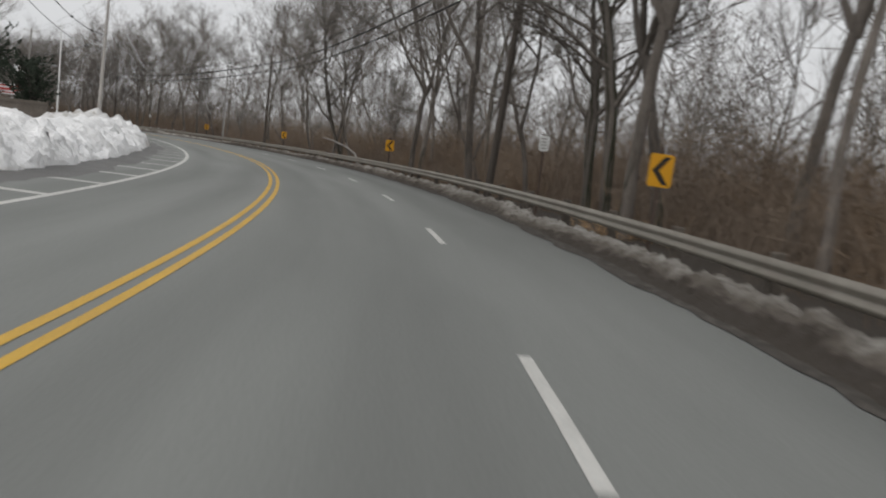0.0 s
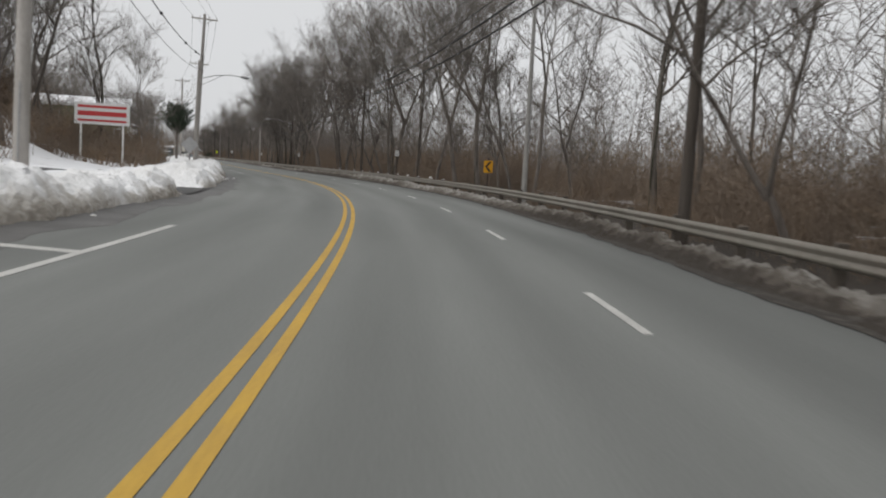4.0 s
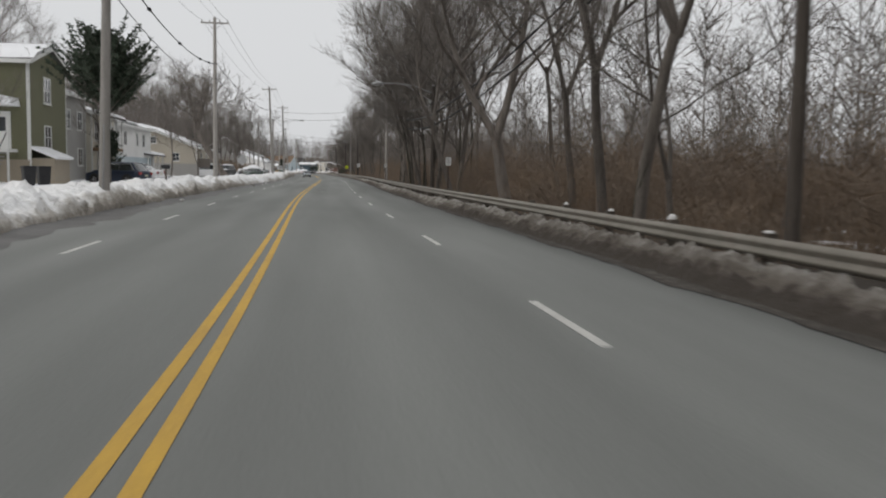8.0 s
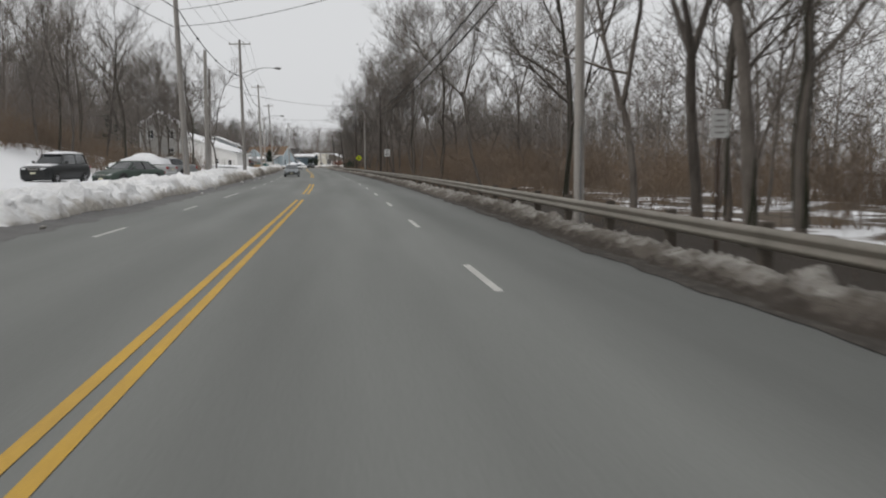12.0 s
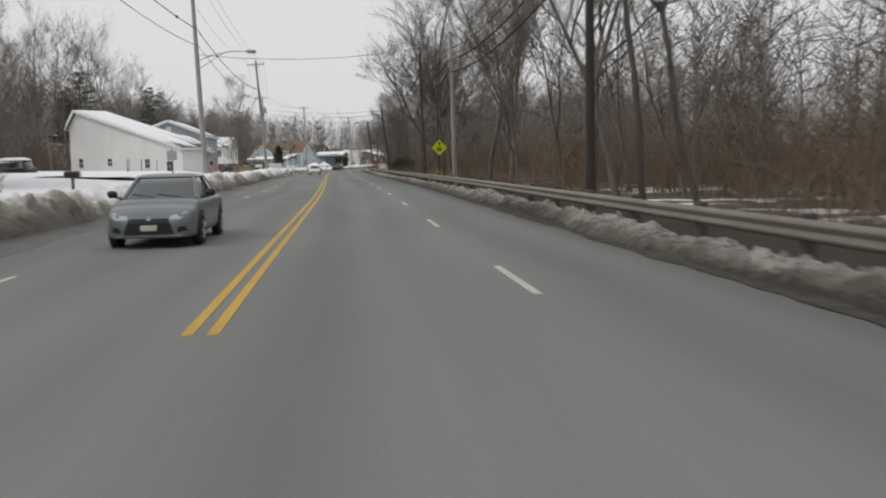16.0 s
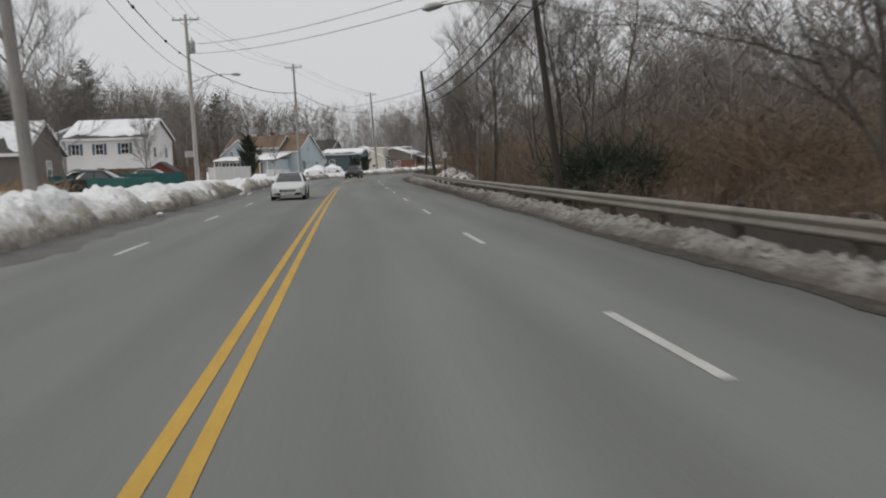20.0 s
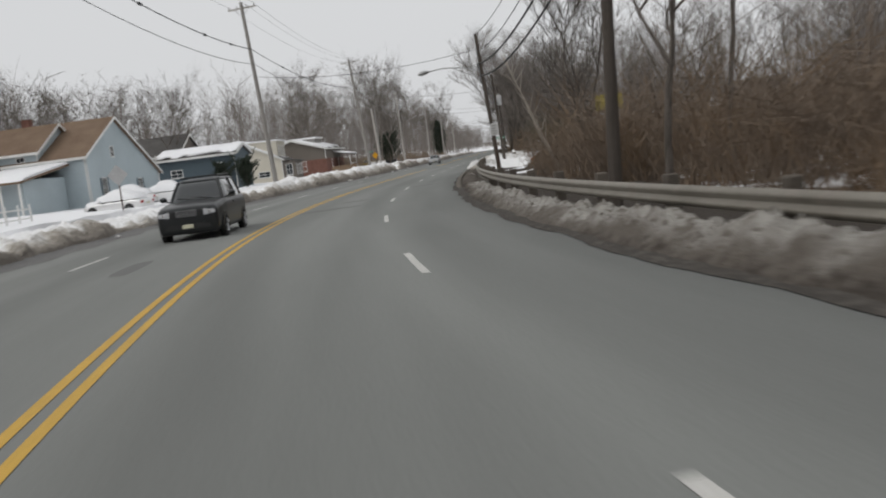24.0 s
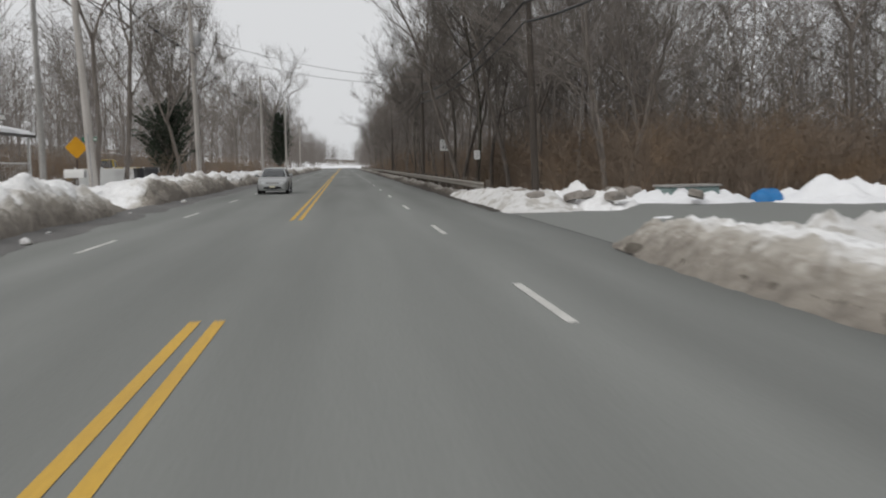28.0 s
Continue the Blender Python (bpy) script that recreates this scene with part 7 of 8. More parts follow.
part("overhang", Geo().box(4.98, 5.5, -5.6, 5.6, 2.35, 2.55, 0.02), M["blue_grey"], hc)
house(493, -17.0, 7.7, 5.6, 3.0, 1.5, "tan_siding", label="low tan house wing with icicles and a brown corner", openings=(("near", 1.6, 0.6, 0.6, 1.7), ("road", -1.4, 0.9, 1.0, 1.2), ("door", "road", -3.0, 0.1, 0.8, 2.0, "wood_fence"), ("road", 2.2, 0.9, 1.1, 1.2)), snow=0.22)
house(549.5, -26, 8.5, 9.0, 2.5, 2.2, "brown_siding", ridge="cross", label="brown house with a dark roof and white snowy edge", snow=0.14, jag=0.5, openings=(("near", 2, 0.8, 1.1, 1.2), ("road", 1, 0.8, 1.1, 1.2)))
house(592.5, -28.2, 10.0, 9.4, 5.0, 2.2, "white_siding", ridge="cross", label="white raised ranch house with dark shutters", openings=(("near", -3.6, 3.1, 1.0, 1.3, "dark_blue"), ("near", -0.8, 3.1, 1.0, 1.3, "dark_blue"), ("near", 2.2, 3.1, 1.0, 1.3, "dark_blue"), ("near", -3.6, 0.4, 1.0, 1.2), ("near", -0.8, 0.4, 1.0, 1.2), ("road", -2, 2.6, 1.1, 1.3), ("road", 2.4, 2.6, 1.1, 1.3)), snow=0.14)
# distant houses up the road
for _s, _la, _wl, _rf in ((560, -48, "cream_siding", "shingle_dark"), (612, -44, "grey_siding", "shingle_brown"), (640, -58, "white_siding", "shingle_dark"), (600, -62, "brown_siding", "shingle_dark"), (625, -75, "white_siding", "shingle_brown")):
    house(_s, _la, 10, 11, 4.8, 2.0, _wl, _rf, label="distant house with a snow-covered roof among bare trees", turn=20, openings=(("near", -2.5, 2.8, 1.1, 1.3), ("near", 2.5, 2.8, 1.1, 1.3), ("road", -2.5, 2.8, 1.1, 1.3), ("road", 2.5, 2.8, 1.1, 1.3)))
# pale blue house with brown roof
ha = house(660, -35.5, 8.0, 11.0, 5.0, 2.3, "pale_blue", "shingle_brown", ridge="cross", snow=0, label="pale blue farmhouse with brown shingle roof", openings=(("near", 1.0, 3.8, 0.8, 0.9), ("near", 4.0, 3.8, 0.8, 0.9)), chimney=(2.6, 0.6, 0.9))
part("porch_wall", Geo().box(-4.3, 7.6, -10.6, -4.0, -0.4, 2.6), M["pale_blue"], ha)
part("porch_roof", Geo().prism(((-12.0, 2.3), (-12.0, 2.46), (-4.0, 3.7), (-4.0, 3.5)), "x", -4.8, 8.2), M["shingle_brown"], ha)
_sl = snow_slab(random.Random(4), -4.8, 8.2, (-12.0, 2.46), (-4.0, 3.7), 0.18, 0.1)
_sl.v = [(y, x, zz) for x, y, zz in _sl.v]
part("porch_snow", _sl, M["snow"], ha, "snow lying on the porch roof", True)
for _k in range(9):
    _x = -4.5 + 1.55 * _k
    part("porch_post", Geo().box(_x - 0.07, _x + 0.07, -11.8, -11.66, -0.4, 2.36, 0.01), M["trim_white"], ha)
part("porch_door", Geo().box(3.0, 4.9, -10.66, -10.6, -0.2, 2.0), M["wood_fence"], ha)
for _x in (-3.4, -1.9, -0.4, 1.2):
    part("porch_window", Geo().box(_x - 0.55, _x + 0.55, -10.65, -10.6, 0.5, 2.0), M["pane"], ha)
house(656.5, -36.8, 8.0, 7.4, 3.6, 2.9, "pale_blue", "shingle_brown", snow=0, label="pale blue gabled end of the farmhouse", openings=(("near", -1.6, 3.4, 0.7, 0.9),))
hg = house(664, -30, 15.4, 8.0, 4.3, 3.4, "pale_blue", "shingle_brown", ridge="cross", snow=0, off=-0.16, back_h=2.6, label="pale blue farmhouse wing with long sloping brown roof", openings=(("road", -4.6, 0.5, 0.9, 1.9, "dark_blue"), ("road", 3.0, 0.6, 0.9, 1.5, "dark_blue"), ("road", -2.2, 4.2, 0.7, 1.0)))
part("downpipe", Geo().tube([(4.06, -7.5, -0.2), (4.06, -7.5, 4.2)], 0.05, 6), M["trim_white"], hg)
house(683, -24.6, 9.0, 8.4, 3.7, 1.0, "dark_blue", ridge="cross", turn=6, label="dark blue house with a snowy roof", openings=(("near", -2.2, 1.7, 1.3, 0.9), ("near", 2.6, 1.2, 0.9, 1.7), ("road", 0.5, 1.5, 1.1, 1.2), ("road", -2.6, 1.5, 1.1, 1.2)), snow=0.16)
house(702, -40, 9.0, 14.0, 4.6, 2.6, "brown_siding", ridge="cross", snow=0, label="house with a wide dark shingle roof behind the dark blue one", openings=(("near", -3, 2.4, 1.0, 1.3), ("near", 3, 2.4, 1.0, 1.3)))
hk = house(704.5, -25.4, 8.0, 9.4, 2.7, 2.9, "cream_siding", turn=6, off=-0.22, label="cream house with a broad dormer and a dark enclosed porch", openings=(("near", -2.2, 3.0, 0.9, 1.2), ("near", -2.9, 0.5, 1.0, 1.3), ("near", 2.2, 0.5, 1.6, 0.8)), snow=0.1, jag=0.5)
part("dormer", Geo().box(-0.2, 4.2, -3.2, 3.7, 2.6, 5.25, 0.03), M["cream_siding"], hk)
part("dormer_snow", Geo().box(-0.4, 4.5, -3.4, 3.9, 5.25, 5.42, 0.06), M["snow"], hk, "snow on the dormer roof")
for _u in (-1.9, 0.2, 2.3):
    window(hk, "road", _u, 3.4, 0.95, 1.3, (4.2, -4.7, -4, 4))
part("porch_wall", Geo().box(4.7, 6.4, -3.7, 3.2, -0.4, 2.3), M["brown_siding"], hk)
part("porch_roof", Geo().prism(((4.6, 2.6), (4.6, 2.75), (6.75, 2.4), (6.75, 2.25)), "y", -3.9, 3.4), M["shingle_dark"], hk)
for _u in (-2.3, 0.0, 2.0):
    window(hk, "road", _u, 0.5, 1.1, 1.5, (6.4, -4.7, -3.7, 3.2))
window(hk, "near", 5.55, 0.5, 0.9, 1.5, (6.4, -4.7, -3.7, 3.2))
hm = house(724, -22.5, 14.0, 10.0, 3.8, 1.6, "brown_siding", lower="brick", low_h=2.3, label="grey-brown house over a red brick front with snowy dormer", openings=(("near", 1.4, 0.7, 1.1, 1.5), ("near", -2.0, 0.7, 1.1, 1.5), ("road", -2.8, 0.9, 1.1, 1.3), ("road", 2.2, 0.9, 1.1, 1.3)), snow=0.18)
porch(hm, 5.0, 7.6, -1.0, 4.5, 2.5, posts=2, drop=0.6)
part("dormer", Geo().box(-0.5, 2.6, -2.4, 2.4, 3.9, 5.6, 0.03), M["grey_siding"], hm)
part("dormer_roof", Geo().box(-0.7, 2.9, -2.7, 2.7, 5.6, 5.85, 0.05), M["snow"], hm, "snow on a flat dormer roof")
# white house on the lower ground beyond the wood
house(352, 52, 16.0, 9.0, 3.3, 1.4, "white_siding", z=-2.8, label="low white house with a snowy roof beyond the wood", snow=0.2, openings=tuple(("back", -6.0 + 2.4 * _k, 0.8, 1.2, 1.4) for _k in range(6)) + (("near", 0.0, 0.8, 1.2, 1.3),))
# ranch house in the yard on the right
hy = house(700.4, 38.8, 10.0, 12.0, 2.7, 2.9, "grey_siding", ridge="cross", turn=-27, z=0.3, label="low grey ranch house with broad dark roof and tall windows", snow=0.0, over=0.8,
           openings=tuple(("near", -5.3 + 1.03 * _k, 0.65, 0.96, 1.45) for _k in range(5)) + (("door", "near", 0.6, 0.2, 1.3, 2.1, "post"), ("near", 2.2, 0.75, 1.2, 1.3), ("near", 4.4, 0.75, 1.2, 1.3)))
part("ledge", Geo().box(-6.6, -0.3, -6.0, -4.98, -0.3, 0.42, 0.04), M["post"], hy, "dark timber ledge under the windows")
part("step", Geo().box(-0.3, 1.6, -6.1, -4.98, -0.3, 0.18, 0.03), M["stone"], hy)
_sk = part("skylight", Geo().prism(((-5.0, 2.95), (-3.1, 4.0), (-3.1, 4.12), (-5.0, 3.4)), "x", -1.9, -0.4), M["trim_white"], hy, "white framed roof light")
part("pane", Geo().prism(((-4.92, 3.44), (-3.25, 4.075), (-3.25, 4.095), (-4.92, 3.46)), "x", -1.75, -0.55), M["pane"], _sk)
for _x in (-5.83, 0.0, 1.35):
    part("porch_post", Geo().box(_x - 0.06, _x + 0.06, -5.62, -5.5, 0.0, 2.3), M["trim_white"], hy)


# ---------------------------------------------------------------- vehicles
def paint_of(name, c):
    return surface(name, c, tuple(q * 0.9 for q in c), size=1.5, fine=20, rough=0.28, bump=0.0, metal=0.3, fine_amount=0.06, spec=0.5)


PAINT = {"silver_blue": paint_of("silver_blue_paint", (0.215, 0.235, 0.245)), "white": paint_of("white_car_paint", (0.78, 0.78, 0.78)), "black": paint_of("black_car_paint", (0.025, 0.027, 0.028)), "grey": paint_of("grey_car_paint", (0.2, 0.21, 0.21)),
         "navy": paint_of("navy_car_paint", (0.025, 0.035, 0.06)), "green": paint_of("green_car_paint", (0.06, 0.085, 0.07)), "yellow": paint_of("yellow_car_paint", (0.42, 0.30, 0.03)), "silver": paint_of("silver_car_paint", (0.42, 0.43, 0.43))}
SHAPES = {  # bonnet height, belt, roof, length, width, front and rear ends of the glass at belt and at roof
    "sedan": (0.86, 0.95, 1.45, 4.6, 1.80, 1.05, -1.75, 0.35, -1.0), "hatch": (0.90, 0.98, 1.52, 4.2, 1.76, 1.1, -1.95, 0.4, -1.5), "saloon": (0.89, 0.98, 1.50, 4.5, 1.84, 1.2, -1.75, 0.35, -0.95), "suv": (1.08, 1.15, 1.80, 4.8, 1.90, 1.0, -2.2, 0.45, -2.0), "pickup": (1.1, 1.15, 1.8, 5.4, 1.92, 0.9, -0.9, 0.35, -0.75)}


FRONTS = {  # outlines in metres (half of the face): headlamp, grille, lower intake
    "wedge": (((0.40, 0.60), (0.44, 0.68), (0.80, 0.79), (0.82, 0.70), (0.62, 0.60)), ((0, 0.30), (0.50, 0.30), (0.37, 0.66), (0, 0.69)), ((0.55, 0.32), (0.78, 0.34), (0.76, 0.47), (0.58, 0.46))),
    "saloon": (((0.48, 0.56), (0.50, 0.66), (0.82, 0.75), (0.85, 0.66), (0.70, 0.56)), ((0, 0.45), (0.36, 0.46), (0.44, 0.58), (0.40, 0.68), (0, 0.69)), ((0.34, 0.26), (0.78, 0.28), (0.80, 0.42), (0.40, 0.40))),
    "boxy": (((0.50, 0.72), (0.50, 0.90), (0.84, 0.89), (0.86, 0.73)), ((0, 0.70), (0.46, 0.70), (0.46, 0.91), (0, 0.92)), ((0, 0.36), (0.66, 0.36), (0.62, 0.50), (0, 0.52))),
    "compact": (((0.44, 0.60), (0.46, 0.70), (0.78, 0.84), (0.82, 0.74), (0.66, 0.62)), ((0, 0.60), (0.34, 0.61), (0.38, 0.67), (0, 0.69)), ((0, 0.28), (0.52, 0.29), (0.46, 0.46), (0, 0.47)))}


def body_sections(F, R, X, hood, belt, gf, gr):
    """Cross-sections of the lower body from tail to nose: y, half width, underside, top, smoothly filled in."""
    d = 0.5 if hood > 1.0 else 1.0
    secs = np.array(((R, 0.66 * X, 0.44, belt - 0.24), (R + 0.03, 0.80 * X, 0.36, belt - 0.13), (R + 0.12, 0.92 * X, 0.30, belt - 0.05), (R + 0.35, 0.985 * X, 0.25, belt - 0.01), (gr + 0.3, X, 0.22, belt + 0.01), (0.0, X, 0.20, belt), (gf, 0.995 * X, 0.20, belt - 0.01),
                     (gf + 0.3, 0.985 * X, 0.20, belt * 0.45 + hood * 0.55), (F - 0.60, 0.975 * X, 0.20, hood - 0.03 * d), (F - 0.32, 0.945 * X, 0.20, hood - 0.09 * d), (F - 0.13, (1 - 0.14 * d) * X, 0.21, hood - 0.17 * d), (F - 0.035, (1 - 0.26 * d) * X, 0.23, hood - 0.26 * d), (F, (1 - 0.42 * d) * X, 0.29, hood - 0.36 * d)))
    k = np.arange(len(secs))
    fine = np.linspace(0, len(secs) - 1, 49)
    out = []
    for c in range(4):
        d = np.gradient(secs[:, c])
        i = np.minimum(fine.astype(int), len(secs) - 2)
        u = fine - i
        h00, h10, h01, h11 = 2 * u ** 3 - 3 * u ** 2 + 1, u ** 3 - 2 * u ** 2 + u, -2 * u ** 3 + 3 * u ** 2, u ** 3 - u ** 2
        out.append(h00 * secs[i, c] + h10 * d[i] * 0.6 + h01 * secs[i + 1, c] + h11 * d[i + 1] * 0.6)
    return np.stack(out, 1)


HALF = np.array(((0.0, 0.0), (0.55, 0.0), (0.80, 0.005), (0.91, 0.03), (0.965, 0.09), (0.985, 0.2), (0.995, 0.35), (1.0, 0.5), (1.0, 0.62), (0.99, 0.74), (0.975, 0.84), (0.95, 0.915), (0.90, 0.965), (0.80, 0.99), (0.5, 1.015), (0.0, 1.03)))


def car_body(secs):
    """The lower body, lofted through its cross-sections."""
    pts = np.concatenate([HALF, HALF[-2:0:-1] * (-1, 1)])
    n = len(pts)
    v = [(p[0] * w, y, zb + p[1] * (zt - zb)) for y, w, zb, zt in secs for p in pts]
    f = [(r * n + i, r * n + (i + 1) % n, (r + 1) * n + (i + 1) % n, (r + 1) * n + i) for r in range(len(secs) - 1) for i in range(n)]
    f += [tuple(range(n - 1, -1, -1)), tuple(range((len(secs) - 1) * n, len(secs) * n))]
    return Geo().add(v, f)


def ring_of(w, y0, y1, z, n=28, sq=0.35):
    """A rounded rectangle in plan."""
    c, h = (y0 + y1) / 2, (y1 - y0) / 2
    out = []
    for k in range(n):
        t = 2 * math.pi * (k + 0.5) / n
        a, b = math.cos(t), math.sin(t)
        out.append((w * math.copysign(abs(a) ** sq, a), c + h * math.copysign(abs(b) ** sq, b), z))
    return out


def lofted(rings, cap=True):
    g, n = Geo(), len(rings[0])
    g.add([q for r in rings for q in r], [(i * n + k, i * n + (k + 1) % n, (i + 1) * n + (k + 1) % n, (i + 1) * n + k) for i in range(len(rings) - 1) for k in range(n)])
    if cap:
        g.f.append(tuple(range((len(rings) - 1) * n, len(rings) * n)))
    return g


def vehicle(s, lat, turn, paint, kind, label, z=0.0, snow=0.0, category="car", front="compact", dark_roof=False, rack=False):
    hood, belt, roof_h, ln, wd, gf, gr, rf, rr = SHAPES[kind]
    t = thing("car", stand(s, lat, z, turn), label, category, "cars")
    F, R, X = ln / 2, -ln / 2, wd / 2
    secs = body_sections(F, R, X, hood, belt, gf, gr)
    part("body", car_body(secs), PAINT[paint], t, smooth=True)
    bx, tx = X - 0.07, X - 0.27
    zr = roof_h - 0.08

    def between(k, grow_=0.0):
        return ring_of(bx + (tx - bx) * k ** 1.15 + grow_, gr + (rr - gr) * k - grow_, gf + (rf - gf) * k + grow_, belt - 0.03 + (zr - belt + 0.03) * k)
    part("glass", lofted([between(0), between(0.35), between(0.7), between(1.0)]), M["car_glass"], t, "dark tinted glass", True)
    top = [between(1.0, 0.012)] + [ring_of(tx * f, rr + q, rf - q, zr + h) for f, q, h in ((0.97, 0.06, 0.035), (0.86, 0.18, 0.062), (0.55, 0.5, 0.08))]
    part("roof", lofted(top), M["car_glass"] if dark_roof else PAINT[paint], t, "", True)
    if snow:
        deep = snow > 0.25
        rings = [ring_of(X * 0.99, gr - 0.25, gf + 0.3, belt + 0.02), ring_of(X * 0.95, gr - 0.1, gf + 0.1, belt + 0.35)] if deep else [ring_of(tx * 1.02, rr - 0.1, rf + 0.15, zr + 0.02)]
        rings += [ring_of(tx * 1.03, rr - 0.05, rf + 0.1, zr + snow * 0.45), ring_of(tx * 0.92, rr + 0.1, rf - 0.1, zr + snow * 0.85), ring_of(tx * 0.6, rr + 0.4, rf - 0.4, zr + snow + 0.06), ring_of(tx * 0.25, rr + 0.7, rf - 0.7, zr + snow + 0.08)]
        part("roof_snow", lofted(rings), M["snow"], t, "thick snow on the roof", True)
        part("bonnet_snow", lofted([ring_of(X * 0.9, gf - 0.1, F - 0.2, hood - 0.1), ring_of(X * 0.86, gf, F - 0.3, hood + snow * 0.5), ring_of(X * 0.5, gf + 0.2, F - 0.6, hood + snow * 0.8)]), M["snow"], t, "snow on the bonnet", True)
    n = 28
    lo, hi = between(0, 0.012), between(1.0, 0.012)
    for k, w in ((3, 0.045), (10, 0.045), (17, 0.06), (24, 0.06)):
        part("pillar", Geo().tube([lo[k], [between(0.5, 0.012)[k][q] for q in range(3)], hi[k]], w, 6), PAINT[paint], t, smooth=True)
    for sx in (-1, 1):
        yb, yt = (gf + gr) / 2 - 0.1, (rf + rr) / 2 - 0.05
        part("pillar", Geo().tube([(sx * (bx + 0.004), yb, belt), (sx * (tx + 0.006), yt, zr)], 0.035, 4), M["black"], t)
        mi = part("mirror", Geo().tube([(sx * (X + 0.0), gf - 0.36, belt + 0.1), (sx * (X + 0.05), gf - 0.35, belt + 0.1), (sx * (X + 0.17), gf - 0.37, belt + 0.1), (sx * (X + 0.21), gf - 0.38, belt + 0.1)], [0.03, 0.075, 0.08, 0.035], 8), PAINT[paint] if paint != "silver_blue" else M["black"], t, smooth=True)
        part("mirror_stalk", Geo().tube([(sx * (X - 0.1), gf - 0.33, belt - 0.01), (sx * (X + 0.06), gf - 0.35, belt + 0.06)], 0.025, 5), M["black"], mi)
        part("tail_light", Geo().box(sx * (X - 0.26) - 0.16, sx * (X - 0.26) + 0.17, R + 0.0, R + 0.16, belt - 0.30, belt - 0.13, 0.03), M["tail"], t)
        for y in (F - 0.88, R + 0.92):
            part("wheel_arch", Geo().tube([(sx * (X - 0.12), y, 0.345), (sx * (X + 0.004), y, 0.345)], 0.385, 22), M["black"], t)
            w = part("wheel", Geo().tube([(sx * (X - 0.2), y, 0.32), (sx * (X - 0.19), y, 0.32), (sx * (X - 0.02), y, 0.32), (sx * (X + 0.014), y, 0.32)], [0.24, 0.32, 0.32, 0.285], 22), M["rubber"], t, smooth=True)
            rim = part("rim", Geo().tube([(sx * (X - 0.03), y, 0.32), (sx * (X + 0.012), y, 0.32), (sx * (X + 0.014), y, 0.32)], [0.22, 0.215, 0.18], 18), M["black"], w)
            spokes = Geo()
            for q in range(5):
                aa = 2 * math.pi * q / 5
                spokes.tube([(sx * (X + 0.018), y + 0.03 * math.cos(aa), 0.32 + 0.03 * math.sin(aa)), (sx * (X + 0.02), y + 0.2 * math.cos(aa), 0.32 + 0.2 * math.sin(aa))], [0.03, 0.035], 4)
            part("spokes", spokes, M["alloy"], w)
        part("door_handle", Geo().box(min(sx * (X - 0.02), sx * (X + 0.015)), max(sx * (X - 0.02), sx * (X + 0.015)), -0.15, 0.03, belt - 0.2, belt - 0.165), PAINT[paint], t)

    def nose(x, zz):
        for y, w, zb, zt in secs[::-1]:
            k = (zz - zb) / (zt - zb)
            if 0.0 < k < 1.0 and abs(x) < w * np.interp(k, HALF[3:, 1], HALF[3:, 0]):
                return float(y)
        return F - 0.7

    def patch(outline, d=0.014):
        """A plate that lies on the nose, cut to an outline."""
        zs = np.linspace(min(q[1] for q in outline) + 1e-4, max(q[1] for q in outline) - 1e-4, 6)
        v, m = [], len(outline)
        for zz in zs:
            cut = [a[0] + (b[0] - a[0]) * (zz - a[1]) / (b[1] - a[1]) for a, b in zip(outline, outline[1:] + outline[:1]) if (a[1] - zz) * (b[1] - zz) < 0]
            for x in np.linspace(min(cut), max(cut), 9):
                v.append((float(x), nose(x, zz) + d, float(zz)))
        n = len(v)
        f = [(r * 9 + i, r * 9 + i + 1, r * 9 + i + 10, r * 9 + i + 9) for r in range(5) for i in range(8)]
        rim = list(range(9)) + [r * 9 + 8 for r in range(1, 6)] + list(range(52, 44, -1)) + [r * 9 for r in range(4, 0, -1)]
        v += [(v[i][0], v[i][1] - 0.05, v[i][2]) for i in rim]
        k = len(rim)
        f += [(rim[i], n + i, n + (i + 1) % k, rim[(i + 1) % k]) for i in range(k)]
        return Geo().add(v, f)

    lampo, gril, intake = FRONTS[front]
    lift = hood - (1.08 if front == "boxy" else 0.90)
    up = lambda o: [(x, zz + lift) for x, zz in o]
    for sx in (-1, 1):
        part("headlight", patch([(sx * x, zz) for x, zz in up(lampo)]), M["lamp_lens"], t)
        cx, cz = sum(q[0] for q in lampo) / len(lampo), sum(q[1] for q in lampo) / len(lampo) + lift
        part("lamp_core", Geo().tube([(sx * cx, nose(cx, cz) - 0.02, cz), (sx * cx, nose(cx, cz) + 0.028, cz)], [0.05, 0.045], 10), M["chrome"], t)
        if intake[0][0] > 0:
            part("lower_intake", patch([(sx * x, zz) for x, zz in intake]), M["black"], t)
    if intake[0][0] == 0:
        part("lower_intake", patch([(-x, zz) for x, zz in intake[::-1]] + list(intake)), M["black"], t)
    full = [(-x, zz) for x, zz in up(gril)[::-1]] + up(gril)
    part("grille", patch(full), M["black"], t)
    z0, z1 = min(q[1] for q in full), max(q[1] for q in full)
    for k in range(0 if front == "wedge" else 4):
        zz = z0 + (z1 - z0) * (k + 0.8) / 4.4
        ww = 0.30 if front != "saloon" else 0.37
        part("grille_bar", patch([(-ww, zz - 0.009), (ww, zz - 0.009), (ww, zz + 0.009), (-ww, zz + 0.009)], 0.024), M["alloy"] if front in ("saloon", "boxy") else M["stone"], t)
    if front == "wedge":
        part("badge", patch([(-0.05, z1 - 0.1), (0.05, z1 - 0.1), (0.0, z1 - 0.02)], 0.03), M["alloy"], t)
        part("bumper_lip", patch([(-0.84, 0.245), (0.84, 0.245), (0.80, 0.285), (-0.80, 0.285)], 0.03), M["alloy"], t, "pale lip under the bumper")
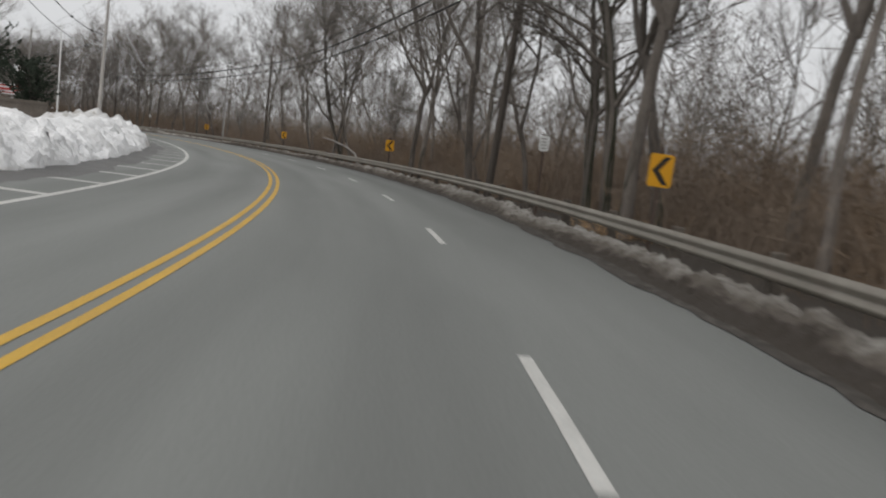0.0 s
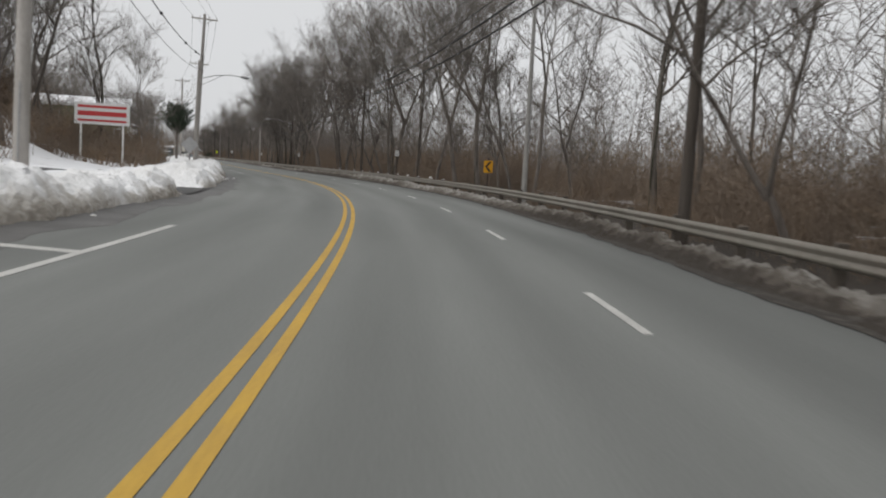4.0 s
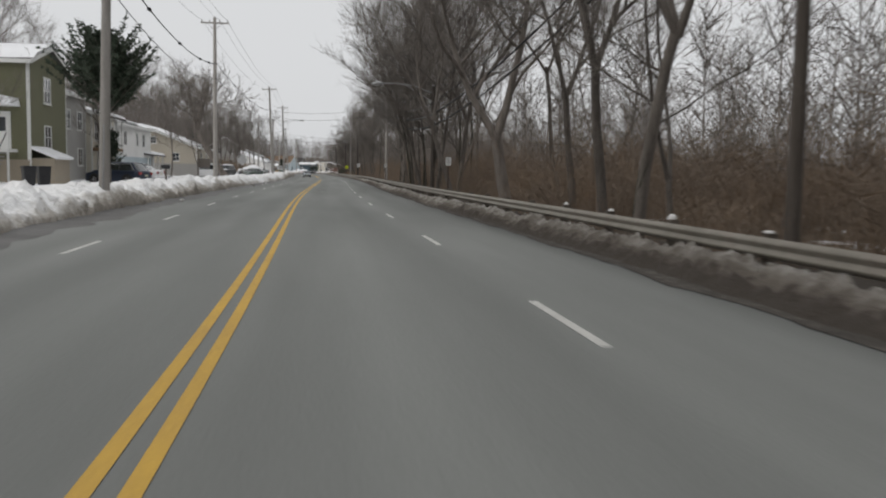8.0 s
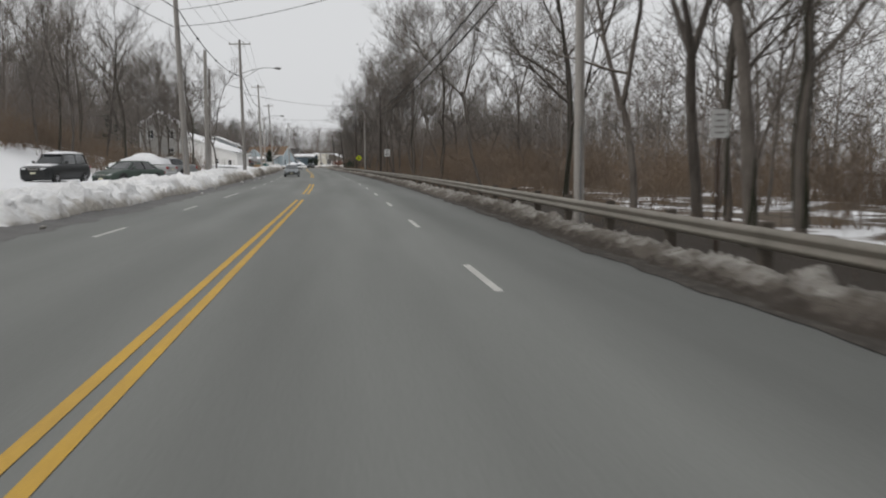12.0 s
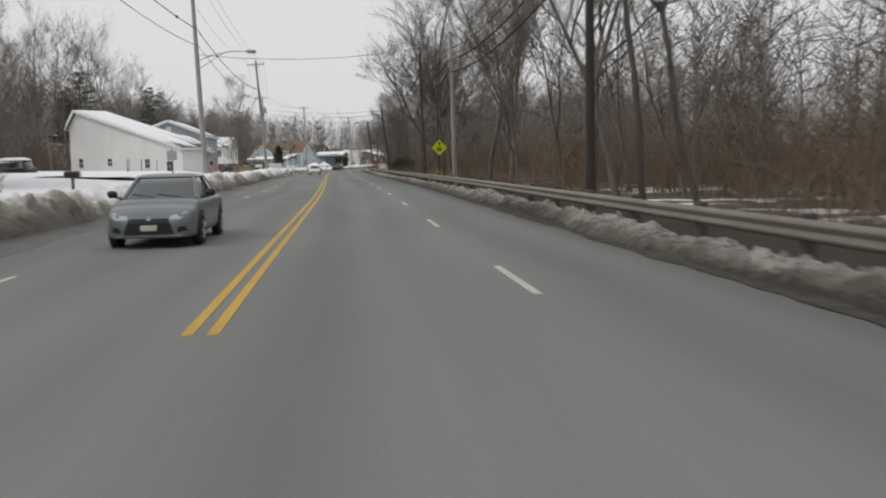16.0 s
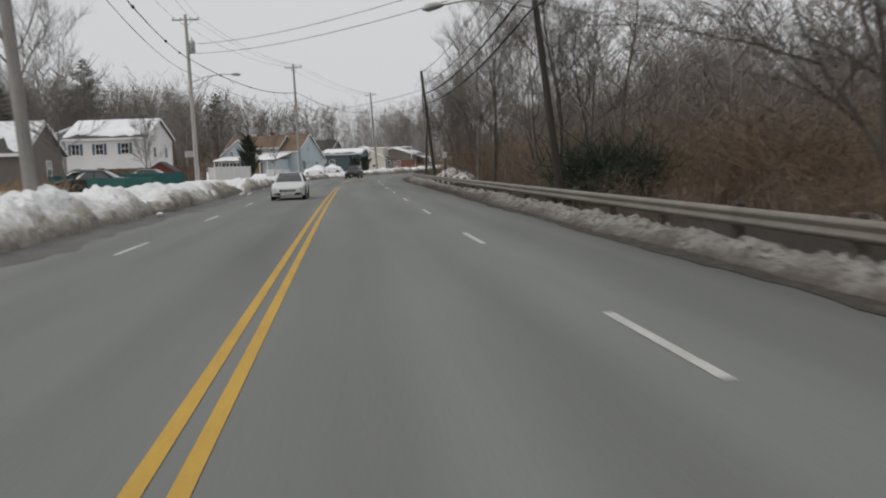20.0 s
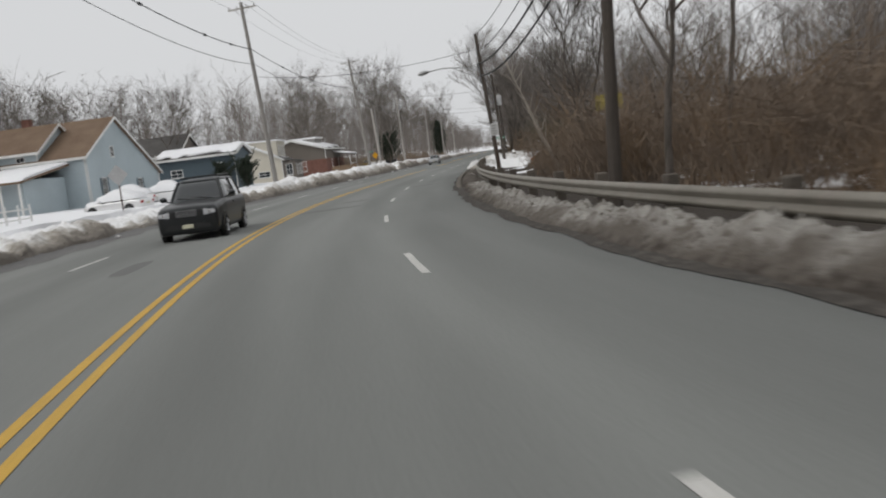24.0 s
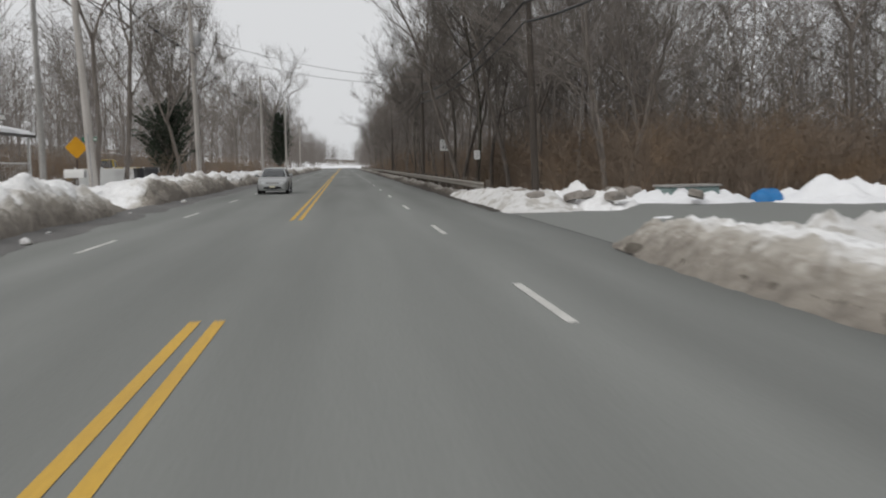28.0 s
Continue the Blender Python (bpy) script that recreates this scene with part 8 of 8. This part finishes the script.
    part("number_plate", Geo().box(-0.16, 0.16, F - 0.02, F + 0.035, 0.38 + lift, 0.49 + lift, 0.01), M["plate"], t)
    part("rear_plate", Geo().box(-0.16, 0.16, R - 0.02, R + 0.05, 0.58, 0.68), M["plate"], t)
    for x0, x1 in ((-0.5, 0.05), (0.02, 0.55)):
        part("wiper", Geo().tube([(x0, gf - 0.02, belt + 0.01), (x1, gf - 0.12, belt + 0.1)], 0.012, 4), M["black"], t)
    if rack:
        for sx in (-1, 1):
            part("rack_rail", Geo().tube([(sx * (tx - 0.12), rf - 0.3, zr + 0.12), (sx * (tx - 0.12), rr + 0.3, zr + 0.12)], 0.025, 5), M["black"], t)
        for y in (rf - 0.5, rr + 0.5):
            part("rack_bar", Geo().tube([(-tx + 0.1, y, zr + 0.13), (tx - 0.1, y, zr + 0.13)], 0.022, 5), M["black"], t)
    return t


vehicle(400.3, -2.5, 180, "silver_blue", "saloon", "silver-blue saloon with a large black grille on the road", front="wedge")
vehicle(529, -2.1, 180, "white", "sedan", "white saloon with grey grille and dark glass roof", front="saloon", dark_roof=True)
vehicle(609, -2.0, 180, "black", "suv", "black sport utility vehicle with a roof rack on the road", front="boxy", rack=True)
vehicle(733, -2.6, 180, "silver", "hatch", "pale silver hatchback on the road", front="compact")
for _s, _la, _tu, _pt, _kd, _z, _sn, _lb in ((226, -13.2, 170, "grey", "hatch", 0.5, 0.08, "grey hatchback parked in deep snow by the green house"), (158.5, -20.5, 75, "silver", "sedan", 0.75, 0.05, "silver car parked beside the snow"), (149, -20.8, 80, "black", "suv", 0.8, 0.0, "dark car parked beside the snow"), (146, -25.0, 80, "navy", "suv", 1.0, 0.0, "dark blue car parked beside the snow"),
                                        (103, -19, 60, "black", "pickup", 0.8, 0.0, "dark pickup parked behind the snow pile"), (255.6, -12.3, 70, "navy", "hatch", 0.45, 0.0, "dark blue hatchback parked in a drive"), (266.4, -13.6, 80, "white", "sedan", 0.5, 0.05, "white car parked in a drive"),
                                        (314.5, -14.6, 92, "white", "suv", 0.4, 0.08, "white van under a snow cover behind the bank"), (340.2, -10.6, 150, "green", "sedan", 0.35, 0.0, "green car parked behind the snow bank"), (349, -11.6, 75, "silver", "sedan", 0.6, 0.3, "snow-covered car in the drive"), (358, -11.3, 100, "grey", "sedan", 0.6, 0.05, "grey car parked by the snow bank"),
                                        (340.8, -14.9, 165, "black", "suv", 0.45, 0.1, "black utility vehicle parked up the drive"), (540, -15.5, 85, "black", "sedan", 0.5, 0.0, "black car parked in front of a house"), (547, -13.8, 85, "grey", "sedan", 0.5, 0.0, "dark grey car parked in front of a house"),
                                        (556, -21, 80, "grey", "hatch", 0.6, 0.0, "grey car parked by the fence"), (649, -19.8, 100, "white", "sedan", 0.4, 0.4, "car half buried under a dome of snow"), (650.5, -17.4, 100, "white", "sedan", 0.4, 0.4, "car half buried under a dome of snow"), (462, -27, 80, "black", "suv", 0.8, 0.2, "dark car covered in snow by the white building"), (752, -17, 95, "yellow", "pickup", 0.5, 0.0, "yellow pickup parked among trees"), (641, -17.0, 80, "white", "sedan", 0.2, 0.3, "pale car standing in the snowy yard")):
    vehicle(_s, _la, _tu, _pt, _kd, _lb, _z, _sn)

# ---------------------------------------------------------------- gardens and yard: fences, boxes, small things
def board_fence(s0, lat0, s1, lat1, height, label, material, style="boards", z=None, post_gap=2.2):
    """A fence between two points: posts, rails, boards or pickets."""
    a, b = at(s0, lat0), at(s1, lat1)
    za = (float(land(s0, lat0)) if abs(lat0) > 10.5 else 0.4) if z is None else z
    d = b - a
    ln = d.length
    t = thing("fence", pose(a.x, a.y, za, 0, 0, math.degrees(math.atan2(d.y, d.x))), label, "fence", "garden fences")
    n = max(1, round(ln / post_gap))
    pm = Geo().box(-0.05, 0.05, -0.05, 0.05, -0.4, height + 0.08, 0.015).mesh("post", material)
    for k in range(n + 1):
        part("post", pm, None, t, at_pose=pose(ln * k / n, 0, 0))
    for zz in (0.25, height - 0.2):
        part("rail", Geo().box(0, ln, 0.02, 0.06, zz - 0.04, zz + 0.04), material, t)
    if style == "panel":
        for k in range(n):
            part("panel", Geo().box(ln * k / n + 0.06, ln * (k + 1) / n - 0.06, -0.015, 0.015, 0.04, height, 0.01), material, t)
    else:
        w, gap = (0.14, 0.15) if style == "boards" else (0.08, 0.15)
        bm_ = Geo().prism(((-w / 2, 0.03), (w / 2, 0.03), (w / 2, height - 0.05), (0, height), (-w / 2, height - 0.05)) if style == "pickets" else ((-w / 2, 0.03), (w / 2, 0.03), (w / 2, height), (-w / 2, height)), "y", -0.015, 0.012).mesh("board", material)
        m = int(ln / gap)
        for k in range(min(m, 90)):
            part("board", bm_, None, t, at_pose=pose(gap * (k + 0.5), 0, 0.01 * math.sin(k * 2.7)))
    return t


M["fence_brown"] = surface("brown_fence_wood", (0.12, 0.075, 0.058), (0.17, 0.11, 0.085), size=0.8, fine=12, rough=0.85, bump=0.4, vary=0.15)
M["vinyl"] = surface("white_vinyl", (0.68, 0.67, 0.65), (0.60, 0.59, 0.57), size=0.8, fine=9, rough=0.5, bump=0.05, fine_amount=0.06)
M["blue_tarp"] = surface("blue_tarp", (0.02, 0.16, 0.42), (0.04, 0.22, 0.50), size=0.4, fine=8, rough=0.45, bump=0.6, fine_amount=0.2, depth=0.04)
M["dark_plastic"] = surface("dark_plastic", (0.022, 0.022, 0.024), (0.04, 0.04, 0.042), size=0.4, fine=10, rough=0.5, bump=0.1)
board_fence(541, -18.5, 545, -10.6, 1.25, "dark teal panel fence behind the snow bank", M["green_tarp"], "panel", z=0.4)
board_fence(89.5, -11.9, 89.0, -14.6, 1.15, "dark grey panel fence beside the evergreens", M["post"], "panel", z=0.95)
board_fence(536, -10.8, 541, -18.5, 1.0, "dark teal panel fence beside parked cars", M["green_tarp"], "panel", z=0.4)
board_fence(572, -26.0, 572, -13.5, 1.5, "weathered brown board fence", M["fence_brown"], "boards", z=0.7)
board_fence(577, -13.5, 592, -12.4, 1.5, "solid white vinyl fence half buried in snow", M["vinyl"], "panel", z=0.6)
board_fence(592, -12.4, 592, -17.5, 1.5, "solid white vinyl fence half buried in snow", M["vinyl"], "panel", z=0.6)
board_fence(612, -15.6, 634, -19.4, 1.0, "white picket fence in front of the farmhouse", M["trim_white"], "pickets", z=0.6)
board_fence(701, -13.6, 714, -12.6, 0.95, "tan wooden picket fence behind the snow bank", M["wood_fence"], "pickets", z=0.7)
board_fence(478, -14.5, 484, -13.6, 1.5, "dark lattice fence beside the low wing", M["fence_brown"], "pickets", z=0.6)
board_fence(504, -13.5, 508.5, -14.6, 1.4, "dark wooden board fence", M["fence_brown"], "boards", z=0.5)
for _s, _la in ((455, -15.5), (459, -16.2), (463, -16), (467, -15.4), (470, -14.8)):
    t = thing("stake", stand(_s, _la, float(land(_s, _la))), "thin dark stake standing in deep snow", "stake", "garden stakes")
    part("shaft", Geo().tube([(0, 0, -0.3), (0.06, 0.02, 1.1)], [0.04, 0.03], 6), M["post"], t)
board_fence(728, -12.5, 742, -12.0, 1.0, "white fence half buried in snow", M["trim_white"], "pickets", z=0.6)


def mailbox(s, lat, z, label, material, post="post", size=1.0):
    t = thing("mailbox", stand(s, lat, z, 90), label, "mailbox", "roadside mailboxes")
    part("post", Geo().box(-0.045, 0.045, -0.045, 0.045, -0.4, 0.95, 0.01), M[post], t)
    o = [(-0.11, 0.0), (0.11, 0.0), (0.11, 0.13)] + [(0.11 * math.cos(q * math.pi / 6), 0.13 + 0.10 * math.sin(q * math.pi / 6)) for q in range(1, 6)] + [(-0.11, 0.13)]
    o = [(x * size, 0.95 + y * size) for x, y in o]
    box = part("box", Geo().prism(o, "y", -0.26 * size, 0.26 * size), material, t)
    part("door", Geo().prism(o, "y", -0.27 * size, -0.262 * size), M["sign_back"], box)
    part("flag", Geo().box(0.115 * size, 0.125 * size, -0.1, 0.0, 1.0, 1.16), M["red"], box)
    return t


mailbox(246.8, -7.7, 0.62, "black mailbox on a post in the snow bank", M["dark_plastic"])
mailbox(505, -9.0, 0.45, "large white mailbox on a post in the snow bank", M["vinyl"], size=1.7)
mailbox(716.8, -9.4, 0.3, "white mailbox beside a driveway gap", M["vinyl"], size=1.5)
mailbox(728, -8.6, 0.4, "black mailbox on the snow bank", M["dark_plastic"], size=1.3)
mailbox(300, -8.4, 0.4, "grey mailbox in the snow bank", M["sign_back"])
mailbox(413, -8.2, 0.4, "black mailbox in the snow bank", M["dark_plastic"])

hy_ = thing("fire_hydrant", stand(389.8, -9.5, 0.35), "red fire hydrant standing in the snow", "hydrant")
part("barrel", Geo().tube([(0, 0, -0.3), (0, 0, 0.0), (0, 0, 0.05), (0, 0, 0.5), (0, 0, 0.56)], [0.13, 0.13, 0.10, 0.10, 0.13], 12), M["red"], hy_, smooth=True)
part("bonnet", Geo().tube([(0, 0, 0.56), (0, 0, 0.62), (0, 0, 0.70), (0, 0, 0.76)], [0.12, 0.11, 0.06, 0.03], 12), M["red"], hy_, smooth=True)
for _a in (0, 90, 180):
    part("outlet", Geo().tube([(0.08, 0, 0.42), (0.17, 0, 0.42)], [0.055, 0.06], 8), M["red"], hy_, at_pose=pose(0, 0, 0, 0, 0, _a))

# the yard beyond the rail
tb = thing("traffic_barrel", stand(647.5, 11.5, -0.5), "orange and white striped traffic barrel in the snow", "traffic barrel")
part("base", Geo().tube([(0, 0, 0), (0, 0, 0.08), (0, 0, 0.1)], [0.36, 0.36, 0.3], 16), M["rubber"], tb)
for _k in range(5):
    _z0 = 0.1 + 0.18 * _k
    part("band", Geo().tube([(0, 0, _z0), (0, 0, _z0 + 0.02), (0, 0, _z0 + 0.18)], [0.285 - 0.018 * _k, 0.29 - 0.018 * _k, 0.275 - 0.018 * _k], 16), M["orange"] if _k % 2 == 0 else M["sign_white"], tb, smooth=True)
part("handle", Geo().box(-0.1, 0.1, -0.03, 0.03, 1.0, 1.12, 0.02), M["orange"], tb)
gf_ = thing("timber_frame", stand(678.5, 11.9, 0.05, 0), "weathered posts with a thin pole resting across them", "timber frame")
part("post", Geo().box(-0.07, 0.07, -0.07, 0.07, -0.4, 1.35, 0.01), M["fence_brown"], gf_)
part("post", Geo().tube([(3.3, -1.3, -0.4), (3.28, -1.3, 0.8), (3.2, -1.3, 1.4)], [0.1, 0.09, 0.05], 6), M["pole_wood"], gf_)
part("prop", Geo().tube([(3.25, -1.3, 1.1), (2.95, -1.25, 2.3)], [0.04, 0.025], 5), M["bark"], gf_)
part("crossbeam", Geo().tube([(-0.2, 0.1, 1.36), (1.7, -0.6, 1.68), (3.4, -1.35, 1.95)], [0.035, 0.035, 0.025], 6), M["bark"], gf_)
yb = thing("utility_box", stand(700.3, 27.3, 0.1, 20), "weathered grey-green box standing in the snow", "utility box")
part("case", Geo().box(-0.5, 0.5, -0.35, 0.35, -0.2, 0.75, 0.04), M["stone"], yb)
part("lid", Geo().box(-0.54, 0.54, -0.39, 0.39, 0.75, 0.81, 0.02), M["sign_back"], yb)
bp_ = thing("lamp_post", stand(700.1, 28.7, 0.1), "dark garden lamp post with a white lantern and red foot", "lamp post")
part("shaft", Geo().tube([(0, 0, -0.4), (0, 0, 3.3)], [0.08, 0.06], 8), M["post"], bp_)
part("lantern", Geo().prism(((-0.1, 3.3), (0.1, 3.3), (0.17, 3.62), (0, 3.74), (-0.17, 3.62)), "y", -0.14, 0.14), M["sign_white"], bp_)
part("foot", Geo().tube([(0, 0, -0.1), (0, 0, 0.55)], 0.09, 8), M["red"], bp_)
fl = thing("fallen_tree", stand(707, 29.5, 0.0, 40), "fallen tree trunk with snow along its top", "tree trunk")
part("log", Geo().tube([(-3.5, 0, 0.1), (0, 0.2, 1.4), (4.5, 0.1, 2.9)], [0.22, 0.18, 0.12], 8), M["bark"], fl, smooth=True)
part("log_snow", Geo().tube([(-3.4, 0, 0.27), (0, 0.2, 1.53), (2.3, 0.15, 2.27)], [0.12, 0.10, 0.05], 6), M["snow"], fl, "snow on the log", True)
for _s, _la, _h in ((672, 15.5, 1.0), (674.5, 17.0, 0.8), (660, 13.8, 1.5), (666, 19.5, 0.7), (652, 15, 1.3), (657, 17.5, 1.2)):
    t = thing("stake", stand(_s, _la, float(land(_s, _la))), "thin grey wooden stake in the snow", "stake", "garden stakes")
    part("shaft", Geo().tube([(0, 0, -0.3), (0.03, 0.02, _h)], [0.045, 0.035], 6), M["pole_wood"], t)
rp = thing("ramp_rail", stand(668, 18.6, 0.0, 0), "low grey timber ramp rail in the snow", "railing")
for _k in range(6):
    part("post", Geo().box(-0.05 + 0.9 * _k, 0.05 + 0.9 * _k, -0.05, 0.05, -0.3, 0.5 + 0.06 * _k, 0.01), M["pole_wood"], rp)
part("rail", Geo().tube([(-0.2, 0, 0.45), (4.8, 0, 0.78)], 0.06, 6), M["pole_wood"], rp)
tp = thing("tarp_heap", stand(709.5, 16.6, 0.1), "blue tarp over a pile of debris in the snow", "tarp")
_cv = [(0.62 * math.cos(a) * f, 0.5 * math.sin(a) * f, 0.66 * h + 0.07 * math.sin(3 * a + 5 * f)) for f, h in ((1.0, -0.1), (0.92, 0.3), (0.6, 0.55), (0.2, 0.62)) for a in [2 * math.pi * k / 14 for k in range(14)]]
part("cover", Geo().add(_cv, [(i * 14 + k, i * 14 + (k + 1) % 14, (i + 1) * 14 + (k + 1) % 14, (i + 1) * 14 + k) for i in range(3) for k in range(14)] + [tuple(42 + k for k in range(14))]), M["blue_tarp"], tp, smooth=True)
bx_ = thing("storage_tub", stand(710.5, 14.0, 0.1, 15), "grey-green plastic tub in the snow", "tub")
part("tub", Geo().box(-1.1, 1.1, -0.5, 0.5, -0.2, 0.55, 0.06), surface("grey_green_plastic", (0.16, 0.22, 0.21), (0.2, 0.26, 0.25), size=0.5, rough=0.5, bump=0.05), bx_)
part("rim", Geo().box(-1.15, 1.15, -0.55, 0.55, 0.55, 0.62, 0.02), M["stone"], bx_)
M["ice_slab"] = surface("dirty_ice", (0.22, 0.195, 0.17), (0.38, 0.35, 0.32), size=0.35, fine=8, rough=0.8, bump=0.9, fine_amount=0.4, depth=0.05)
_rk = random.Random(8)
for _k in range(9):
    t = thing("debris_block", stand(707.5 + _rk.uniform(0, 5), 7.6 + 0.7 * _k + _rk.uniform(-0.3, 0.3), 0.35, _rk.uniform(0, 90)) @ pose(0, 0, 0, _rk.uniform(-14, 14), _rk.uniform(-14, 14), 0), "slab of dirty brown ice on the snow heap", "ice slab", "ice slabs")
    part("slab", Geo().box(-0.32 * _rk.uniform(0.7, 1.4), 0.32, -0.25, 0.25, 0.0, 0.24, 0.07), M["ice_slab"], t)

# fallen wood beside the rail
fb = thing("fallen_branch", stand(96.5, 9.0, 0.0), "pale barkless branch leaning on the undergrowth", "fallen branch")
part("limb", Geo().tube([(0.2, -0.2, -0.3), (-0.1, 0.3, 0.9), (-0.5, 1.6, 1.35), (-1.3, 3.2, 1.75), (-1.9, 4.2, 1.9)], [0.09, 0.08, 0.07, 0.055, 0.03], 7), M["pole_wood"], fb, smooth=True)
part("stub", Geo().tube([(-0.5, 1.6, 1.35), (-0.6, 1.5, 1.7)], [0.05, 0.02], 5), M["pole_wood"], fb, smooth=True)
fd = thing("fallen_tree", stand(375.5, 9.8, -0.2), "dark fallen trunk propped among the brush", "tree trunk")
part("log", Geo().tube([(-0.6, 0.6, 0.3), (0.6, 0.2, 0.62), (1.8, -0.4, 0.95), (3.0, -0.8, 1.5)], [0.10, 0.10, 0.085, 0.05], 8), M["bark"], fd, smooth=True)
for _x, _y, _z0, _dx, _dz in ((1.2, 0.2, 0.8, -0.5, 1.1), (2.6, -0.2, 1.2, 0.9, 1.0), (3.4, -0.4, 1.4, -0.2, -1.4)):
    part("limb", Geo().tube([(_x, _y, _z0), (_x + _dx * 0.5, _y - 0.2, _z0 + _dz * 0.6), (_x + _dx, _y - 0.3, _z0 + _dz)], [0.07, 0.05, 0.02], 5), M["bark"], fd, smooth=True)

# sheds, bins, hoop, bench, flag
sh = thing("garden_shed", stand(570, -17.2, 0.1, 0), "small dark red wooden shed behind the fence", "shed")
part("wall", Geo().prism(((-1.3, -0.3), (1.3, -0.3), (1.3, 1.7), (0, 2.5), (-1.3, 1.7)), "y", -1.2, 1.2), surface("barn_red", (0.12, 0.035, 0.03), (0.17, 0.05, 0.045), size=0.8, fine=10, rough=0.8, bump=0.2), sh)
for _sx in (-1, 1):
    part("roof", Geo().prism(((0, 2.52), (0, 2.62), (_sx * 1.5, 1.68), (_sx * 1.5, 1.58)), "y", -1.35, 1.35), M["shingle_dark"], sh)
part("door", Geo().box(-0.45, 0.45, -1.23, -1.2, 0, 1.6), M["fence_brown"], sh)
ho = thing("basketball_hoop", stand(582, -17.0, 0.6, 0), "basketball hoop with a grey backboard on a pole", "basketball hoop")
part("pole", Geo().tube([(0, 0, -0.3), (0, 0, 2.6), (0, -0.4, 3.0)], 0.05, 6), M["post"], ho)
part("backboard", Geo().box(-0.55, 0.55, -0.46, -0.42, 2.65, 3.35, 0.02), M["sign_back"], ho)
part("rim", Geo().tube([(0.23 * math.cos(a), -0.72 + 0.23 * math.sin(a), 2.85) for a in [2 * math.pi * k / 12 for k in range(13)]], 0.012, 4), M["orange"], ho)
for _s, _la, _cl in ((240.5, -13.4, "dark_plastic"), (241.6, -13.0, "dark_plastic"), (730.5, -9.2, "dark_plastic"), (734, -10.5, "dark_plastic")):
    t = thing("wheeled_bin", stand(_s, _la, 0.55, 30), "black wheeled refuse bin in the snow", "bin", "refuse bins")
    part("body", Geo().prism(((-0.24, 0.0), (0.24, 0.0), (0.30, 0.95), (-0.30, 0.95)), "y", -0.3, 0.3), M[_cl], t)
    part("lid", Geo().prism(((-0.33, 0.95), (0.33, 0.95), (0.28, 1.05), (-0.28, 1.05)), "y", -0.36, 0.36), M[_cl], t)
bn = thing("bench", stand(692, -9.6, 0.75, -70), "small weathered wooden bench on the snow", "bench")
part("seat", Geo().box(-0.7, 0.7, -0.2, 0.2, 0.4, 0.46, 0.01), M["fence_brown"], bn)
for _x in (-0.6, 0.6):
    for _y in (-0.15, 0.15):
        part("leg", Geo().box(_x - 0.04, _x + 0.04, _y - 0.04, _y + 0.04, -0.1, 0.4), M["fence_brown"], bn)
fg = thing("flag", stand(492, -13.4, 0.9, 0), "striped red and white flag with blue corner hanging", "flag")
part("staff", Geo().tube([(-0.5, 0.3, 1.2), (0.4, 0.0, 2.0)], 0.015, 5), M["trim_white"], fg)
for _k in range(7):
    part("stripe", Geo().prism(((-0.35 + 0.1 * _k, 0.25 + 0.05 * (_k % 2)), (-0.26 + 0.1 * _k, 0.25 + 0.05 * (_k % 2)), (-0.26 + 0.1 * _k, 1.45 + 0.06 * _k), (-0.35 + 0.1 * _k, 1.4 + 0.06 * _k)), "y", -0.01 + 0.012 * math.sin(_k), 0.004 + 0.012 * math.sin(_k)), M["red"] if _k % 2 == 0 else M["sign_white"], fg)
part("canton", Geo().box(-0.36, 0.02, -0.03, -0.024, 0.95, 1.4), M["dark_blue"], fg)
# icicles under the wing's eave
ic = thing("icicle_row", stand(489.3, -17.0, 0.6, 0), "row of long icicles under a low eave", "icicles")
M["ice"] = plain("ice", (0.72, 0.76, 0.78), 0.12)
_ri = random.Random(2)
for _k in range(24):
    _x = 0.5 + 0.11 * _k
    part("icicle", Geo().tube([(_x, -0.25, 3.2), (_x, -0.25, 3.2 - _ri.uniform(0.3, 1.1))], [0.035, 0.006], 5), M["ice"], ic)
